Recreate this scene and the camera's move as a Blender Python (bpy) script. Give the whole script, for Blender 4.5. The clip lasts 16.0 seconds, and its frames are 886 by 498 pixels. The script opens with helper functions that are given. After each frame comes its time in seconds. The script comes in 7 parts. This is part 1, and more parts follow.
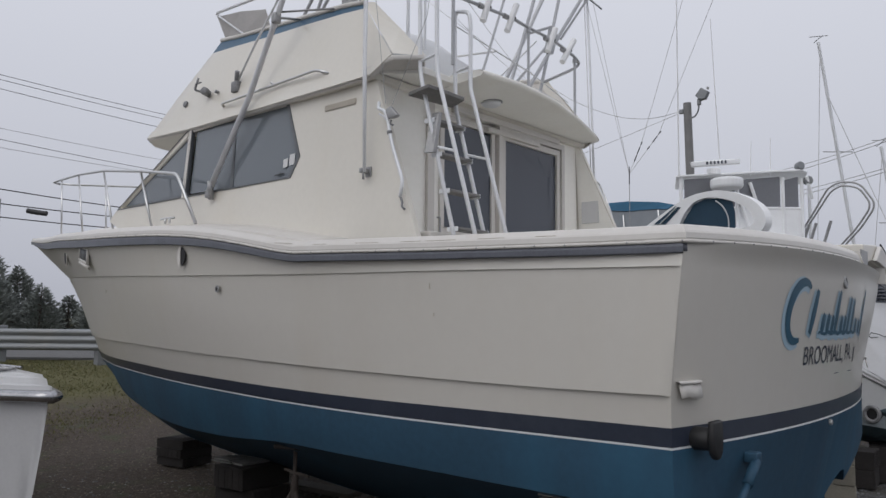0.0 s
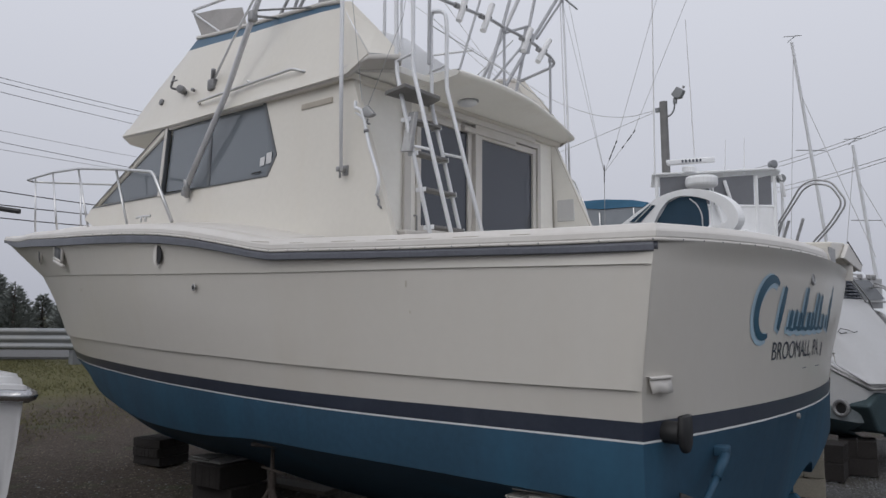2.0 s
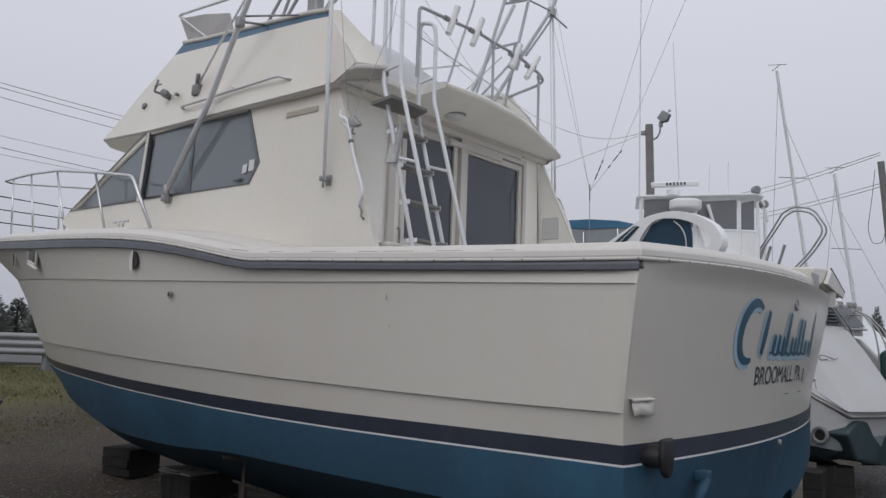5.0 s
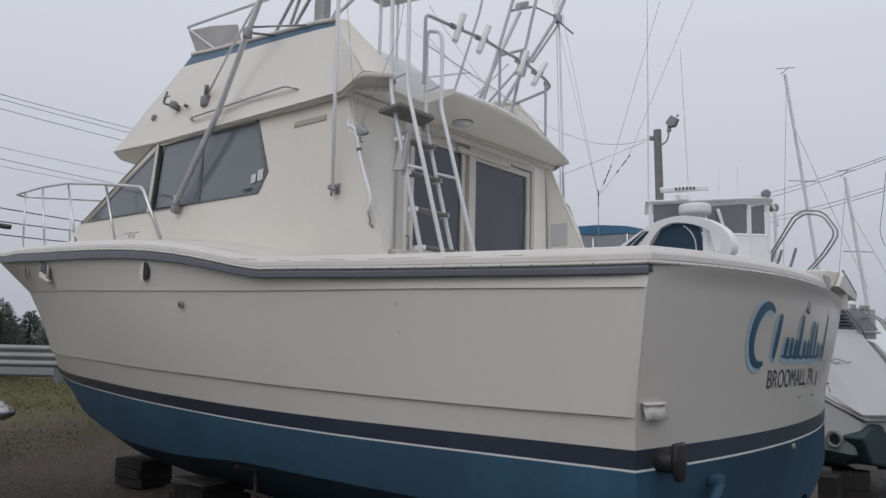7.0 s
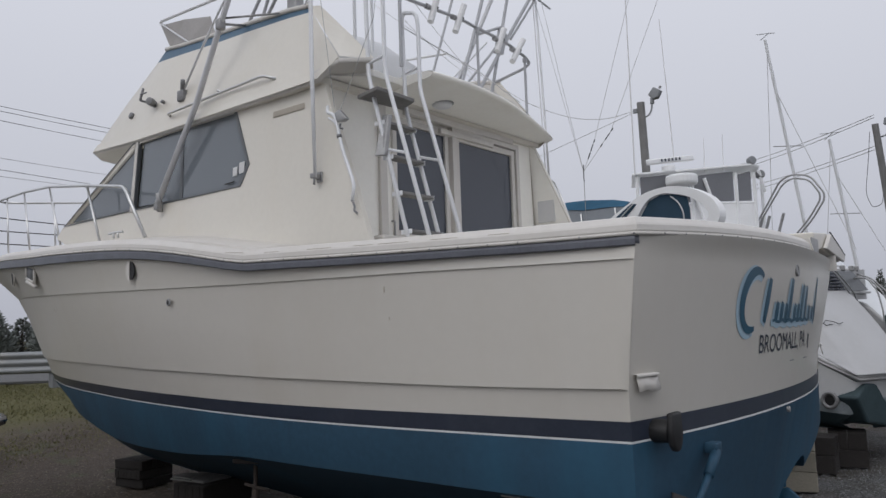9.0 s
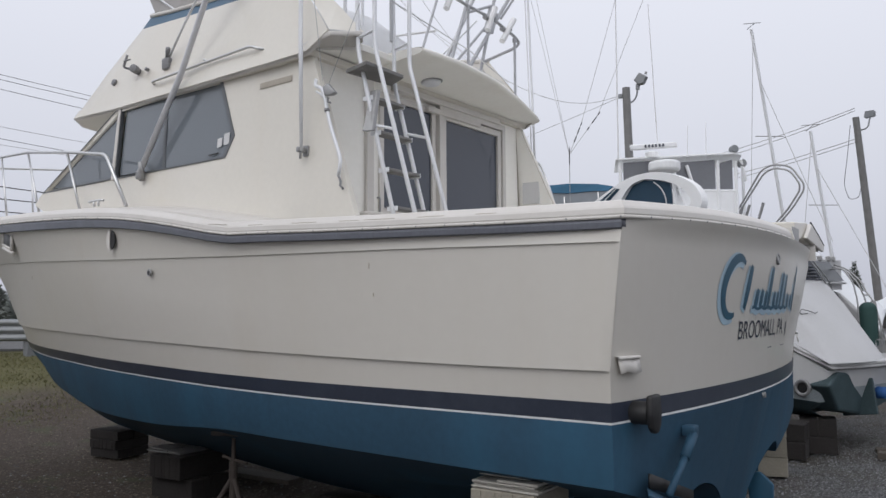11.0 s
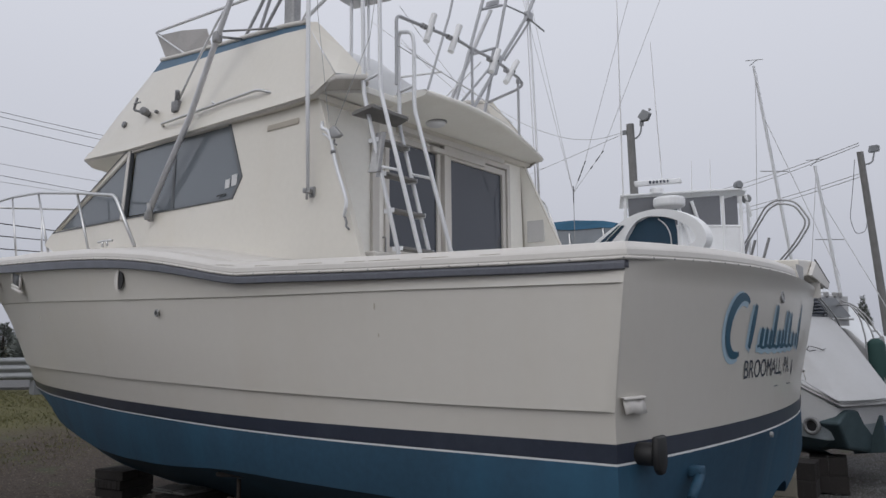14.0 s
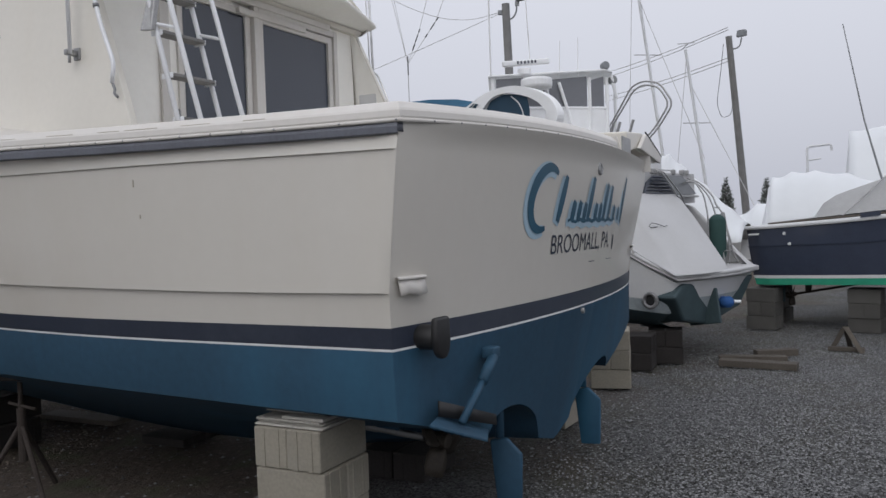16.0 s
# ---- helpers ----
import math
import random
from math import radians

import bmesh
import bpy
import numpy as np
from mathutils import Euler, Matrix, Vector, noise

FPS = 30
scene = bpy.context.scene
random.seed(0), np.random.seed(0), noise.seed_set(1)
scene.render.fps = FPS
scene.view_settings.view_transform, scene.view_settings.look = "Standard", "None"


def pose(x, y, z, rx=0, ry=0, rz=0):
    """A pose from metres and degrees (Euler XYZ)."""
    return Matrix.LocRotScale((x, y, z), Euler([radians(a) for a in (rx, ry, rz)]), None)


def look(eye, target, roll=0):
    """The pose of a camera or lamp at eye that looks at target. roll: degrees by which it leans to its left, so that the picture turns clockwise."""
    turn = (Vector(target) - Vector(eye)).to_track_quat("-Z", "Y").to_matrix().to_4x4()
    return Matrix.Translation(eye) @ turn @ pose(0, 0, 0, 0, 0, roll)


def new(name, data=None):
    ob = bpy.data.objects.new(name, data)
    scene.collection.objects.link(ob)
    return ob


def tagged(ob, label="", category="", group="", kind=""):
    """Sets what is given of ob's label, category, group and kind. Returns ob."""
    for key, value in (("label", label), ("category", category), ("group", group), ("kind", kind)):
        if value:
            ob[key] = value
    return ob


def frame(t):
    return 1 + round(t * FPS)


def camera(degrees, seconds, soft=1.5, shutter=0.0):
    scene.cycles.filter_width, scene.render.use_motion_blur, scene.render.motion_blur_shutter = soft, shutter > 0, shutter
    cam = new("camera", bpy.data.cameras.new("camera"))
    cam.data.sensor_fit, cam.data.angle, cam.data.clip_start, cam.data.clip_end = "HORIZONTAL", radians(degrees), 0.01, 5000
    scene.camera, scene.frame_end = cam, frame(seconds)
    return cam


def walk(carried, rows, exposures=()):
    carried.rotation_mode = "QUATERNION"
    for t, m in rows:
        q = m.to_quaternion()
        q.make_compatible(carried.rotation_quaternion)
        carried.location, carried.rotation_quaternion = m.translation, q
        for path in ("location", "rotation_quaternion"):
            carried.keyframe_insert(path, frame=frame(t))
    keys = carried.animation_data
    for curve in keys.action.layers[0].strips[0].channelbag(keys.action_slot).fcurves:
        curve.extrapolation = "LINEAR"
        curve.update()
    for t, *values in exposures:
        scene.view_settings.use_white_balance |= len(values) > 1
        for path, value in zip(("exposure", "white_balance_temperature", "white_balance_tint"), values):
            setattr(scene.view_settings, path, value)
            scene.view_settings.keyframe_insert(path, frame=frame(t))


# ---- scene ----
cam = camera(59.00, 16.0)
PATH = [
    (0, (-1.541, 5.354, 1.777), (-0.254, 3.833, 1.952), 0.49),
    (0.5, (-1.548, 5.359, 1.778), (-0.271, 3.830, 1.956), 0.59),
    (1, (-1.556, 5.359, 1.776), (-0.299, 3.812, 1.942), 0.30),
    (1.5, (-1.570, 5.375, 1.782), (-0.350, 3.798, 1.943), 0.61),
    (2, (-1.584, 5.379, 1.777), (-0.339, 3.824, 1.946), 0.27),
    (2.5, (-1.577, 5.371, 1.777), (-0.328, 3.818, 1.941), 0.53),
    (3, (-1.579, 5.368, 1.776), (-0.355, 3.796, 1.956), 1.15),
    (3.5, (-1.569, 5.353, 1.778), (-0.340, 3.789, 1.982), 0.76),
    (6, (-1.532, 5.304, 1.766), (-0.332, 3.719, 1.984), 2.53),
    (6.5, (-1.539, 5.310, 1.766), (-0.322, 3.741, 2.007), 1.61),
    (7, (-1.541, 5.310, 1.761), (-0.313, 3.749, 1.992), 1.26),
    (7.5, (-1.545, 5.294, 1.766), (-0.324, 3.727, 2.001), 0.02),
    (8, (-1.544, 5.281, 1.762), (-0.329, 3.711, 1.998), -0.07),
    (8.5, (-1.539, 5.271, 1.763), (-0.328, 3.696, 1.989), -0.05),
    (9, (-1.545, 5.272, 1.753), (-0.332, 3.693, 1.944), -1.93),
    (11.5, (-1.514, 5.300, 1.745), (-0.339, 3.688, 1.879), 0.00),
    (12, (-1.524, 5.312, 1.748), (-0.341, 3.707, 1.904), 0.19),
    (12.5, (-1.542, 5.309, 1.752), (-0.356, 3.708, 1.925), -0.90),
    (13, (-1.549, 5.311, 1.768), (-0.357, 3.719, 1.978), -0.49),
    (13.5, (-1.554, 5.317, 1.771), (-0.379, 3.713, 1.989), -0.51),
    (14, (-1.547, 5.313, 1.771), (-0.364, 3.717, 1.999), -0.53),
    (14.5, (-1.522, 5.304, 1.768), (-0.343, 3.704, 1.984), -0.20),
    (15, (-1.498, 5.272, 1.761), (-0.406, 3.606, 1.934), -1.52),
    (15.3, (-1.556, 5.152, 1.752), (-0.536, 3.438, 1.896), -3.24),
    (15.5, (-1.686, 5.110, 1.752), (-0.696, 3.376, 1.870), -1.53),
    (15.8, (-1.794, 4.878, 1.768), (-0.777, 3.155, 1.749), -1.51),
    (16, (-1.758, 4.625, 1.702), (-0.796, 2.872, 1.642), -1.94),
]
EXPOSURES = [(0.0, 0.0), (9.0, 0.0), (11.0, 0.30), (11.5, 0.28), (12.0, 0.16), (12.5, 0.06), (13.5, 0.0), (15.2, 0.02), (16.0, 0.20)]
walk(cam, [(t, look(eye, target, roll)) for t, eye, target, roll in PATH], exposures=EXPOSURES)

# ---------------------------------------------------------------- light
world = bpy.data.worlds.new("overcast_sky")
scene.world = world
world.use_nodes = True
wn = world.node_tree.nodes
wl = world.node_tree.links
sky = wn.new("ShaderNodeTexSky")
sky.sky_type = "NISHITA"
sky.sun_disc = False
sky.sun_elevation = radians(38)
sky.sun_rotation = radians(0)
sky.dust_density = 6.0
sky.air_density = 1.0
# thick fog cloud: the blue of the clear sky is washed out to an even grey
desat = wn.new("ShaderNodeHueSaturation")
desat.inputs["Saturation"].default_value = 0.12
wl.new(sky.outputs["Color"], desat.inputs["Color"])
tc = wn.new("ShaderNodeTexCoord")
sep = wn.new("ShaderNodeSeparateXYZ")
wl.new(tc.outputs["Generated"], sep.inputs[0])
ramp = wn.new("ShaderNodeValToRGB")
ramp.color_ramp.elements[0].position = 0.0
ramp.color_ramp.elements[0].color = (3.32, 3.44, 3.95, 1)
ramp.color_ramp.elements[1].position = 0.42
ramp.color_ramp.elements[1].color = (4.85, 5.0, 5.58, 1)
zen = ramp.color_ramp.elements.new(1.0)
zen.color = (6.5, 6.7, 7.4, 1)
wl.new(sep.outputs["Z"], ramp.inputs[0])
mixs = wn.new("ShaderNodeMixRGB")
mixs.inputs[0].default_value = 0.9
wl.new(desat.outputs[0], mixs.inputs[1])
wl.new(ramp.outputs[0], mixs.inputs[2])
wl.new(mixs.outputs[0], wn["Background"].inputs["Color"])
wn["Background"].inputs["Strength"].default_value = 0.142

sun_data = bpy.data.lights.new("sun", "SUN")
sun_data.energy = 0.4
sun_data.angle = radians(40)
sun_data.color = (1.0, 0.97, 0.93)
sun = new("sun", sun_data)
sun.matrix_world = look((-3, 16, 15), (2, 0, 0))

# ---------------------------------------------------------------- materials
MATS = {}


def surface(name, color, rough=0.5, metal=0.0, var=0.08, scale=6.0, fine=60.0, bump=0.0, bump_scale=200.0,
            stain=None, stain_amt=0.0, stain_scale=1.5, streak=False, coat=0.0, spec=0.5, random_amt=0.0):
    """A surface of one base colour with broad and fine variation, optional stains and fine relief."""
    m = bpy.data.materials.new(name)
    m.use_nodes = True
    nt = m.node_tree
    n, l = nt.nodes, nt.links
    b = n["Principled BSDF"]
    b.inputs["Roughness"].default_value = rough
    b.inputs["Metallic"].default_value = metal
    b.inputs["Specular IOR Level"].default_value = spec
    if coat:
        b.inputs["Coat Weight"].default_value = coat
        b.inputs["Coat Roughness"].default_value = 0.12
    co = n.new("ShaderNodeTexCoord")
    a = n.new("ShaderNodeTexNoise")
    a.inputs["Scale"].default_value = scale
    a.inputs["Detail"].default_value = 5
    c = n.new("ShaderNodeTexNoise")
    c.inputs["Scale"].default_value = fine
    c.inputs["Detail"].default_value = 3
    for t in (a, c):
        l.new(co.outputs["Object"], t.inputs["Vector"])
    s = n.new("ShaderNodeMath")
    s.operation = "ADD"
    l.new(a.outputs["Fac"], s.inputs[0])
    l.new(c.outputs["Fac"], s.inputs[1])
    mr = n.new("ShaderNodeMapRange")
    mr.inputs["From Min"].default_value = 0.6
    mr.inputs["From Max"].default_value = 1.4
    mr.inputs["To Min"].default_value = 1 - var
    mr.inputs["To Max"].default_value = 1 + var
    l.new(s.outputs[0], mr.inputs["Value"])
    val = mr.outputs[0]
    if random_amt:
        oi = n.new("ShaderNodeObjectInfo")
        rr = n.new("ShaderNodeMapRange")
        rr.inputs["To Min"].default_value = 1 - random_amt
        rr.inputs["To Max"].default_value = 1 + random_amt
        l.new(oi.outputs["Random"], rr.inputs["Value"])
        mm = n.new("ShaderNodeMath")
        mm.operation = "MULTIPLY"
        l.new(val, mm.inputs[0])
        l.new(rr.outputs[0], mm.inputs[1])
        val = mm.outputs[0]
    mul = n.new("ShaderNodeVectorMath")
    mul.operation = "SCALE"
    mul.inputs[0].default_value = color[:3]
    l.new(val, mul.inputs["Scale"])
    out = mul.outputs[0]
    if stain:
        st = n.new("ShaderNodeTexNoise")
        st.inputs["Scale"].default_value = stain_scale
        st.inputs["Detail"].default_value = 6
        st.inputs["Roughness"].default_value = 0.6
        if streak:
            mp = n.new("ShaderNodeMapping")
            mp.inputs["Scale"].default_value = (1.0, 1.0, 0.12)
            l.new(co.outputs["Object"], mp.inputs["Vector"])
            l.new(mp.outputs[0], st.inputs["Vector"])
        else:
            l.new(co.outputs["Object"], st.inputs["Vector"])
        sr = n.new("ShaderNodeMapRange")
        sr.inputs["From Min"].default_value = 0.48
        sr.inputs["From Max"].default_value = 0.72
        sr.inputs["To Max"].default_value = stain_amt
        l.new(st.outputs["Fac"], sr.inputs["Value"])
        mx = n.new("ShaderNodeMixRGB")
        l.new(sr.outputs[0], mx.inputs[0])
        l.new(out, mx.inputs[1])
        mx.inputs[2].default_value = (*stain[:3], 1)
        out = mx.outputs[0]
    l.new(out, b.inputs["Base Color"])
    if bump:
        bn = n.new("ShaderNodeTexNoise")
        bn.inputs["Scale"].default_value = bump_scale
        bn.inputs["Detail"].default_value = 4
        l.new(co.outputs["Object"], bn.inputs["Vector"])
        bp = n.new("ShaderNodeBump")
        bp.inputs["Strength"].default_value = bump
        bp.inputs["Distance"].default_value = 0.01
        l.new(bn.outputs["Fac"], bp.inputs["Height"])
        l.new(bp.outputs[0], b.inputs["Normal"])
    MATS[name] = m
    return m


HOUSE = surface("cream_house_gelcoat", (0.675, 0.644, 0.578), 0.34, var=0.03, scale=1.0, fine=25, stain=(0.62, 0.55, 0.44), stain_amt=0.22,
                stain_scale=1.4, streak=True, coat=0.2)
CREAM = surface("cream_gelcoat", (0.555, 0.530, 0.484), 0.42, var=0.02, scale=0.8, fine=14, stain=(0.49, 0.44, 0.36), stain_amt=0.32,
                stain_scale=0.9, streak=True, coat=0.25)
CAPW = surface("white_gelcoat", (0.60, 0.575, 0.54), 0.40, var=0.04, scale=2, fine=30, stain=(0.5, 0.46, 0.4), stain_amt=0.3, stain_scale=2.5)
# House gelcoat made paler to offset the dark under the overhang.
COCKPIT = surface("lifted_cockpit_gelcoat", (0.88, 0.862, 0.81), 0.4, var=0.03, scale=1.5, fine=25, stain=(0.66, 0.6, 0.5), stain_amt=0.2, stain_scale=2.0)
NAVY = surface("navy_paint", (0.028, 0.035, 0.054), 0.35, var=0.15, scale=3, fine=50, stain=(0.05, 0.06, 0.08), stain_amt=0.5, stain_scale=5)
PIN = surface("white_pinstripe", (0.62, 0.63, 0.63), 0.5, var=0.05)
BLUE = surface("blue_antifouling_paint", (0.024, 0.064, 0.106), 0.62, var=0.16, scale=1.1, fine=22, stain=(0.030, 0.124, 0.208), stain_amt=0.72,
               stain_scale=0.7, streak=True, bump=0.05, bump_scale=70, spec=0.3)
RUBNAVY = surface("navy_rub_rail_vinyl", (0.12, 0.127, 0.15), 0.5, var=0.2)
TRIMBLUE = surface("blue_trim_band", (0.045, 0.115, 0.19), 0.4, var=0.06)
ALU = surface("anodised_aluminium", (0.74, 0.75, 0.77), 0.42, 0.1, var=0.06, fine=80)
ALUD = surface("weathered_aluminium", (0.40, 0.405, 0.42), 0.5, 0.35, var=0.12, fine=80)
ALUM = surface("grey_anodised_aluminium", (0.58, 0.585, 0.60), 0.45, 0.15, var=0.1, fine=80)
RODW = surface("white_rod_holder_plastic", (0.74, 0.74, 0.74), 0.5, var=0.05)
# White raised in its colour to carry the paling of fog.
FOGW = surface("hazed_white_fibreglass", (0.83, 0.835, 0.84), 0.4, var=0.03, scale=1.5, stain=(0.62, 0.62, 0.6), stain_amt=0.25, stain_scale=2)
STEEL = surface("stainless_steel", (0.62, 0.62, 0.62), 0.28, 0.8, var=0.06)
WORN = surface("dark_weathered_fitting", (0.21, 0.21, 0.215), 0.5, 0.3, var=0.3)
DULL = surface("dull_grey_metal", (0.32, 0.32, 0.32), 0.45, 0.5, var=0.2)
BLACK = surface("black_rubber", (0.012, 0.012, 0.013), 0.55, var=0.2)
WOODT = surface("weathered_teak_step", (0.185, 0.18, 0.175), 0.75, var=0.25, scale=8, fine=90, bump=0.2)
CONC = surface("cinder_block_concrete", (0.275, 0.252, 0.205), 0.9, var=0.16, scale=5, fine=70, bump=0.3, bump_scale=160,
               stain=(0.2, 0.19, 0.17), stain_amt=0.5, stain_scale=4, random_amt=0.12)
# A darker tone of the cinder block concrete.
CONCD = surface("dark_cinder_block_concrete", (0.082, 0.079, 0.073), 0.9, var=0.16, scale=5, fine=70, bump=0.6, bump_scale=120, random_amt=0.15)
# Timber blackened in its colour to imitate the shade under the hulls.
DARKWOOD = surface("shade_dark_timber", (0.021, 0.018, 0.017), 0.9, var=0.3, scale=5, fine=60, bump=0.4, bump_scale=60, random_amt=0.2)
TIMBER = surface("weathered_timber", (0.078, 0.067, 0.055), 0.85, var=0.25, scale=4, fine=60, bump=0.4, bump_scale=50, random_amt=0.2)
GREYWOOD = surface("grey_weathered_plank", (0.33, 0.315, 0.285), 0.85, var=0.2, scale=5, fine=60, bump=0.4, bump_scale=50, random_amt=0.15)
WHITE = surface("white_boat_gelcoat", (0.565, 0.57, 0.575), 0.3, var=0.03, scale=1.5, fine=25, stain=(0.5, 0.5, 0.49), stain_amt=0.25, stain_scale=2, coat=0.2)
# White gelcoat darkened to stand in for weaker light on the stern.
CRUISW = surface("dimmed_white_gelcoat", (0.44, 0.44, 0.445), 0.4, var=0.03, scale=1.5, fine=25, stain=(0.37, 0.37, 0.36), stain_amt=0.3, stain_scale=2)
SHRINK = surface("white_shrink_wrap", (0.66, 0.68, 0.70), 0.4, var=0.03, scale=2, bump=0.6, bump_scale=3)
CANVAS = surface("blue_canvas", (0.03, 0.11, 0.19), 0.85, var=0.12, bump=0.2, bump_scale=12)
CANVASD = surface("dark_blue_canvas", (0.018, 0.05, 0.085), 0.8, var=0.12)
GREYCAN = surface("grey_canvas", (0.36, 0.36, 0.36), 0.85, var=0.1, bump=0.3, bump_scale=8)
NAVYH = surface("navy_hull_gelcoat", (0.046, 0.056, 0.085), 0.18, var=0.1, coat=0.4)
GREENB = surface("green_antifouling", (0.03, 0.33, 0.20), 0.6, var=0.1)
DARKB = surface("dark_teal_antifouling", (0.042, 0.07, 0.08), 0.7, var=0.2, bump=0.2, bump_scale=60)
GALV = surface("galvanised_steel", (0.23, 0.24, 0.25), 0.5, 0.4, var=0.12, scale=3, stain=(0.25, 0.24, 0.22), stain_amt=0.5)
POLEW = surface("weathered_pole_wood", (0.19, 0.188, 0.185), 0.9, var=0.2, scale=3, fine=40, bump=0.3)
ASPH = surface("asphalt", (0.10, 0.10, 0.10), 0.9, var=0.15, bump=0.4)
CABLE = surface("black_cable", (0.03, 0.03, 0.032), 0.6, var=0.05)
PALELINE = surface("pale_cord", (0.5, 0.5, 0.51), 0.7, var=0.05)
PAINTBLUE = surface("blue_lettering", (0.018, 0.082, 0.135), 0.4, var=0.1)
PAINTPALE = surface("pale_blue_lettering_shade", (0.34, 0.47, 0.56), 0.4, var=0.06)
PAINTDARK = surface("dark_grey_lettering", (0.035, 0.045, 0.07), 0.4, var=0.08)
FADED = surface("faded_badge", (0.42, 0.38, 0.32), 0.6, var=0.1)
STICK = surface("white_sticker", (0.6, 0.6, 0.6), 0.5, var=0.04)
VINYL = surface("clouded_clear_vinyl", (0.42, 0.40, 0.385), 0.35, var=0.12, scale=5)
# The saloon's lack of light is put into this dark lining colour.
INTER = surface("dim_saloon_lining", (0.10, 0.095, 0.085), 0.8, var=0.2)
# Green paled in its base colour to stand in for fog.
LEAF = surface("fog_paled_foliage", (0.19, 0.207, 0.192), 0.9, var=0.25, scale=2, fine=20)
BARK = surface("bark", (0.07, 0.055, 0.045), 0.9, var=0.2, bump=0.5)
RED = surface("blue_cloth_wrap", (0.02, 0.09, 0.28), 0.8, var=0.15)
BRONZE = surface("dull_bronze", (0.055, 0.045, 0.036), 0.6, 0.4, var=0.3)
RUST = surface("rusty_steel", (0.05, 0.04, 0.035), 0.8, 0.3, var=0.3, bump=0.4)


def glass_dark(name, tint, rough=0.04):
    m = bpy.data.materials.new(name)
    m.use_nodes = True
    b = m.node_tree.nodes["Principled BSDF"]
    b.inputs["Base Color"].default_value = (*tint, 1)
    b.inputs["Roughness"].default_value = rough
    b.inputs["Transmission Weight"].default_value = 0.25
    b.inputs["IOR"].default_value = 1.5
    MATS[name] = m
    return m


# Both tints are raised to stand in for sky reflected in the panes.
GLASS = glass_dark("sky_paled_window_glass", (0.20, 0.225, 0.25))
DOORGLASS = glass_dark("dark_door_glass", (0.075, 0.085, 0.108))

# ---------------------------------------------------------------- mesh helpers


def mesh_object(name, bm, material, parent=None, label="", smooth=False):
    me = bpy.data.meshes.new(name)
    bm.to_mesh(me)
    bm.free()
    for m in (material if isinstance(material, (list, tuple)) else [material]):
        me.materials.append(m)
    if smooth:
        me.polygons.foreach_set("use_smooth", [True] * len(me.polygons))
    ob = new(name, me)
    if parent:
        ob.parent = parent
    if label:
        tagged(ob, label)
    return ob


def part(name, bm, material, parent, label="", smooth=False):
    """One mesh object under a thing or under a part. The mesh is given in the thing's own space."""
    return mesh_object(name, bm, material, parent, label, smooth)


def thing(name, label, category, group="", kind="", at=None):
    ob = new(name)
    ob.empty_display_size = 0.2
    if at is not None:
        ob.matrix_world = at
    return tagged(ob, label, category, group, kind)


def box_bm(lo, hi, bevel=0.0, seg=2):
    bm = bmesh.new()
    bmesh.ops.create_cube(bm, size=1)
    s = [max(hi[i] - lo[i], 1e-4) for i in range(3)]
    bmesh.ops.scale(bm, vec=s, verts=bm.verts)
    bmesh.ops.translate(bm, vec=[(hi[i] + lo[i]) / 2 for i in range(3)], verts=bm.verts)
    if bevel:
        bmesh.ops.bevel(bm, geom=list(bm.edges), offset=bevel, segments=seg, affect="EDGES", profile=0.5)
    return bm


def add_bm(bm, other):
    me = bpy.data.meshes.new("tmp")
    other.to_mesh(me)
    other.free()
    bm.from_mesh(me)
    bpy.data.meshes.remove(me)
    return bm


def tube_bm(points, radius, sides=10, radius_end=None, closed=False):
    """A round tube along points, with bends rounded by the points themselves."""
    bm = bmesh.new()
    pts = [Vector(p) for p in points]
    n = len(pts)
    rings = []
    up = None
    for i, p in enumerate(pts):
        if closed:
            d = (pts[(i + 1) % n] - pts[i - 1]).normalized()
        else:
            d = (pts[min(i + 1, n - 1)] - pts[max(i - 1, 0)]).normalized()
        if up is None:
            up = Vector((0, 0, 1)) if abs(d.z) < 0.9 else Vector((1, 0, 0))
        side = d.cross(up)
        if side.length < 1e-4:
            side = d.cross(Vector((0.3, 1, 0.2)))
        side.normalize()
        up = side.cross(d).normalized()
        r = radius if radius_end is None else radius + (radius_end - radius) * i / max(n - 1, 1)
        rings.append([bm.verts.new(p + r * (math.cos(a) * side + math.sin(a) * up)) for a in [2 * math.pi * k / sides for k in range(sides)]])
    m = n if closed else n - 1
    for i in range(m):
        a, b = rings[i], rings[(i + 1) % n]
        for k in range(sides):
            bm.faces.new((a[k], a[(k + 1) % sides], b[(k + 1) % sides], b[k]))
    if not closed:
        bm.faces.new(list(reversed(rings[0])))
        bm.faces.new(rings[-1])
    bmesh.ops.recalc_face_normals(bm, faces=bm.faces)
    return bm


def bend(points, r=0.08, steps=5):
    """Rounds the corners of a line of points."""
    pts = [Vector(p) for p in points]
    out = [pts[0]]
    for i in range(1, len(pts) - 1):
        a, b, c = pts[i - 1], pts[i], pts[i + 1]
        ra = min(r, (b - a).length * 0.45, (c - b).length * 0.45)
        s, e = b + (a - b).normalized() * ra, b + (c - b).normalized() * ra
        for k in range(steps + 1):
            t = k / steps
            out.append(s * (1 - t) ** 2 + b * 2 * t * (1 - t) + e * t * t)
    out.append(pts[-1])
    return out


def sag(a, b, drop, n=14):
    a, b = Vector(a), Vector(b)
    return [a.lerp(b, i / n) - Vector((0, 0, drop * 4 * (i / n) * (1 - i / n))) for i in range(n + 1)]


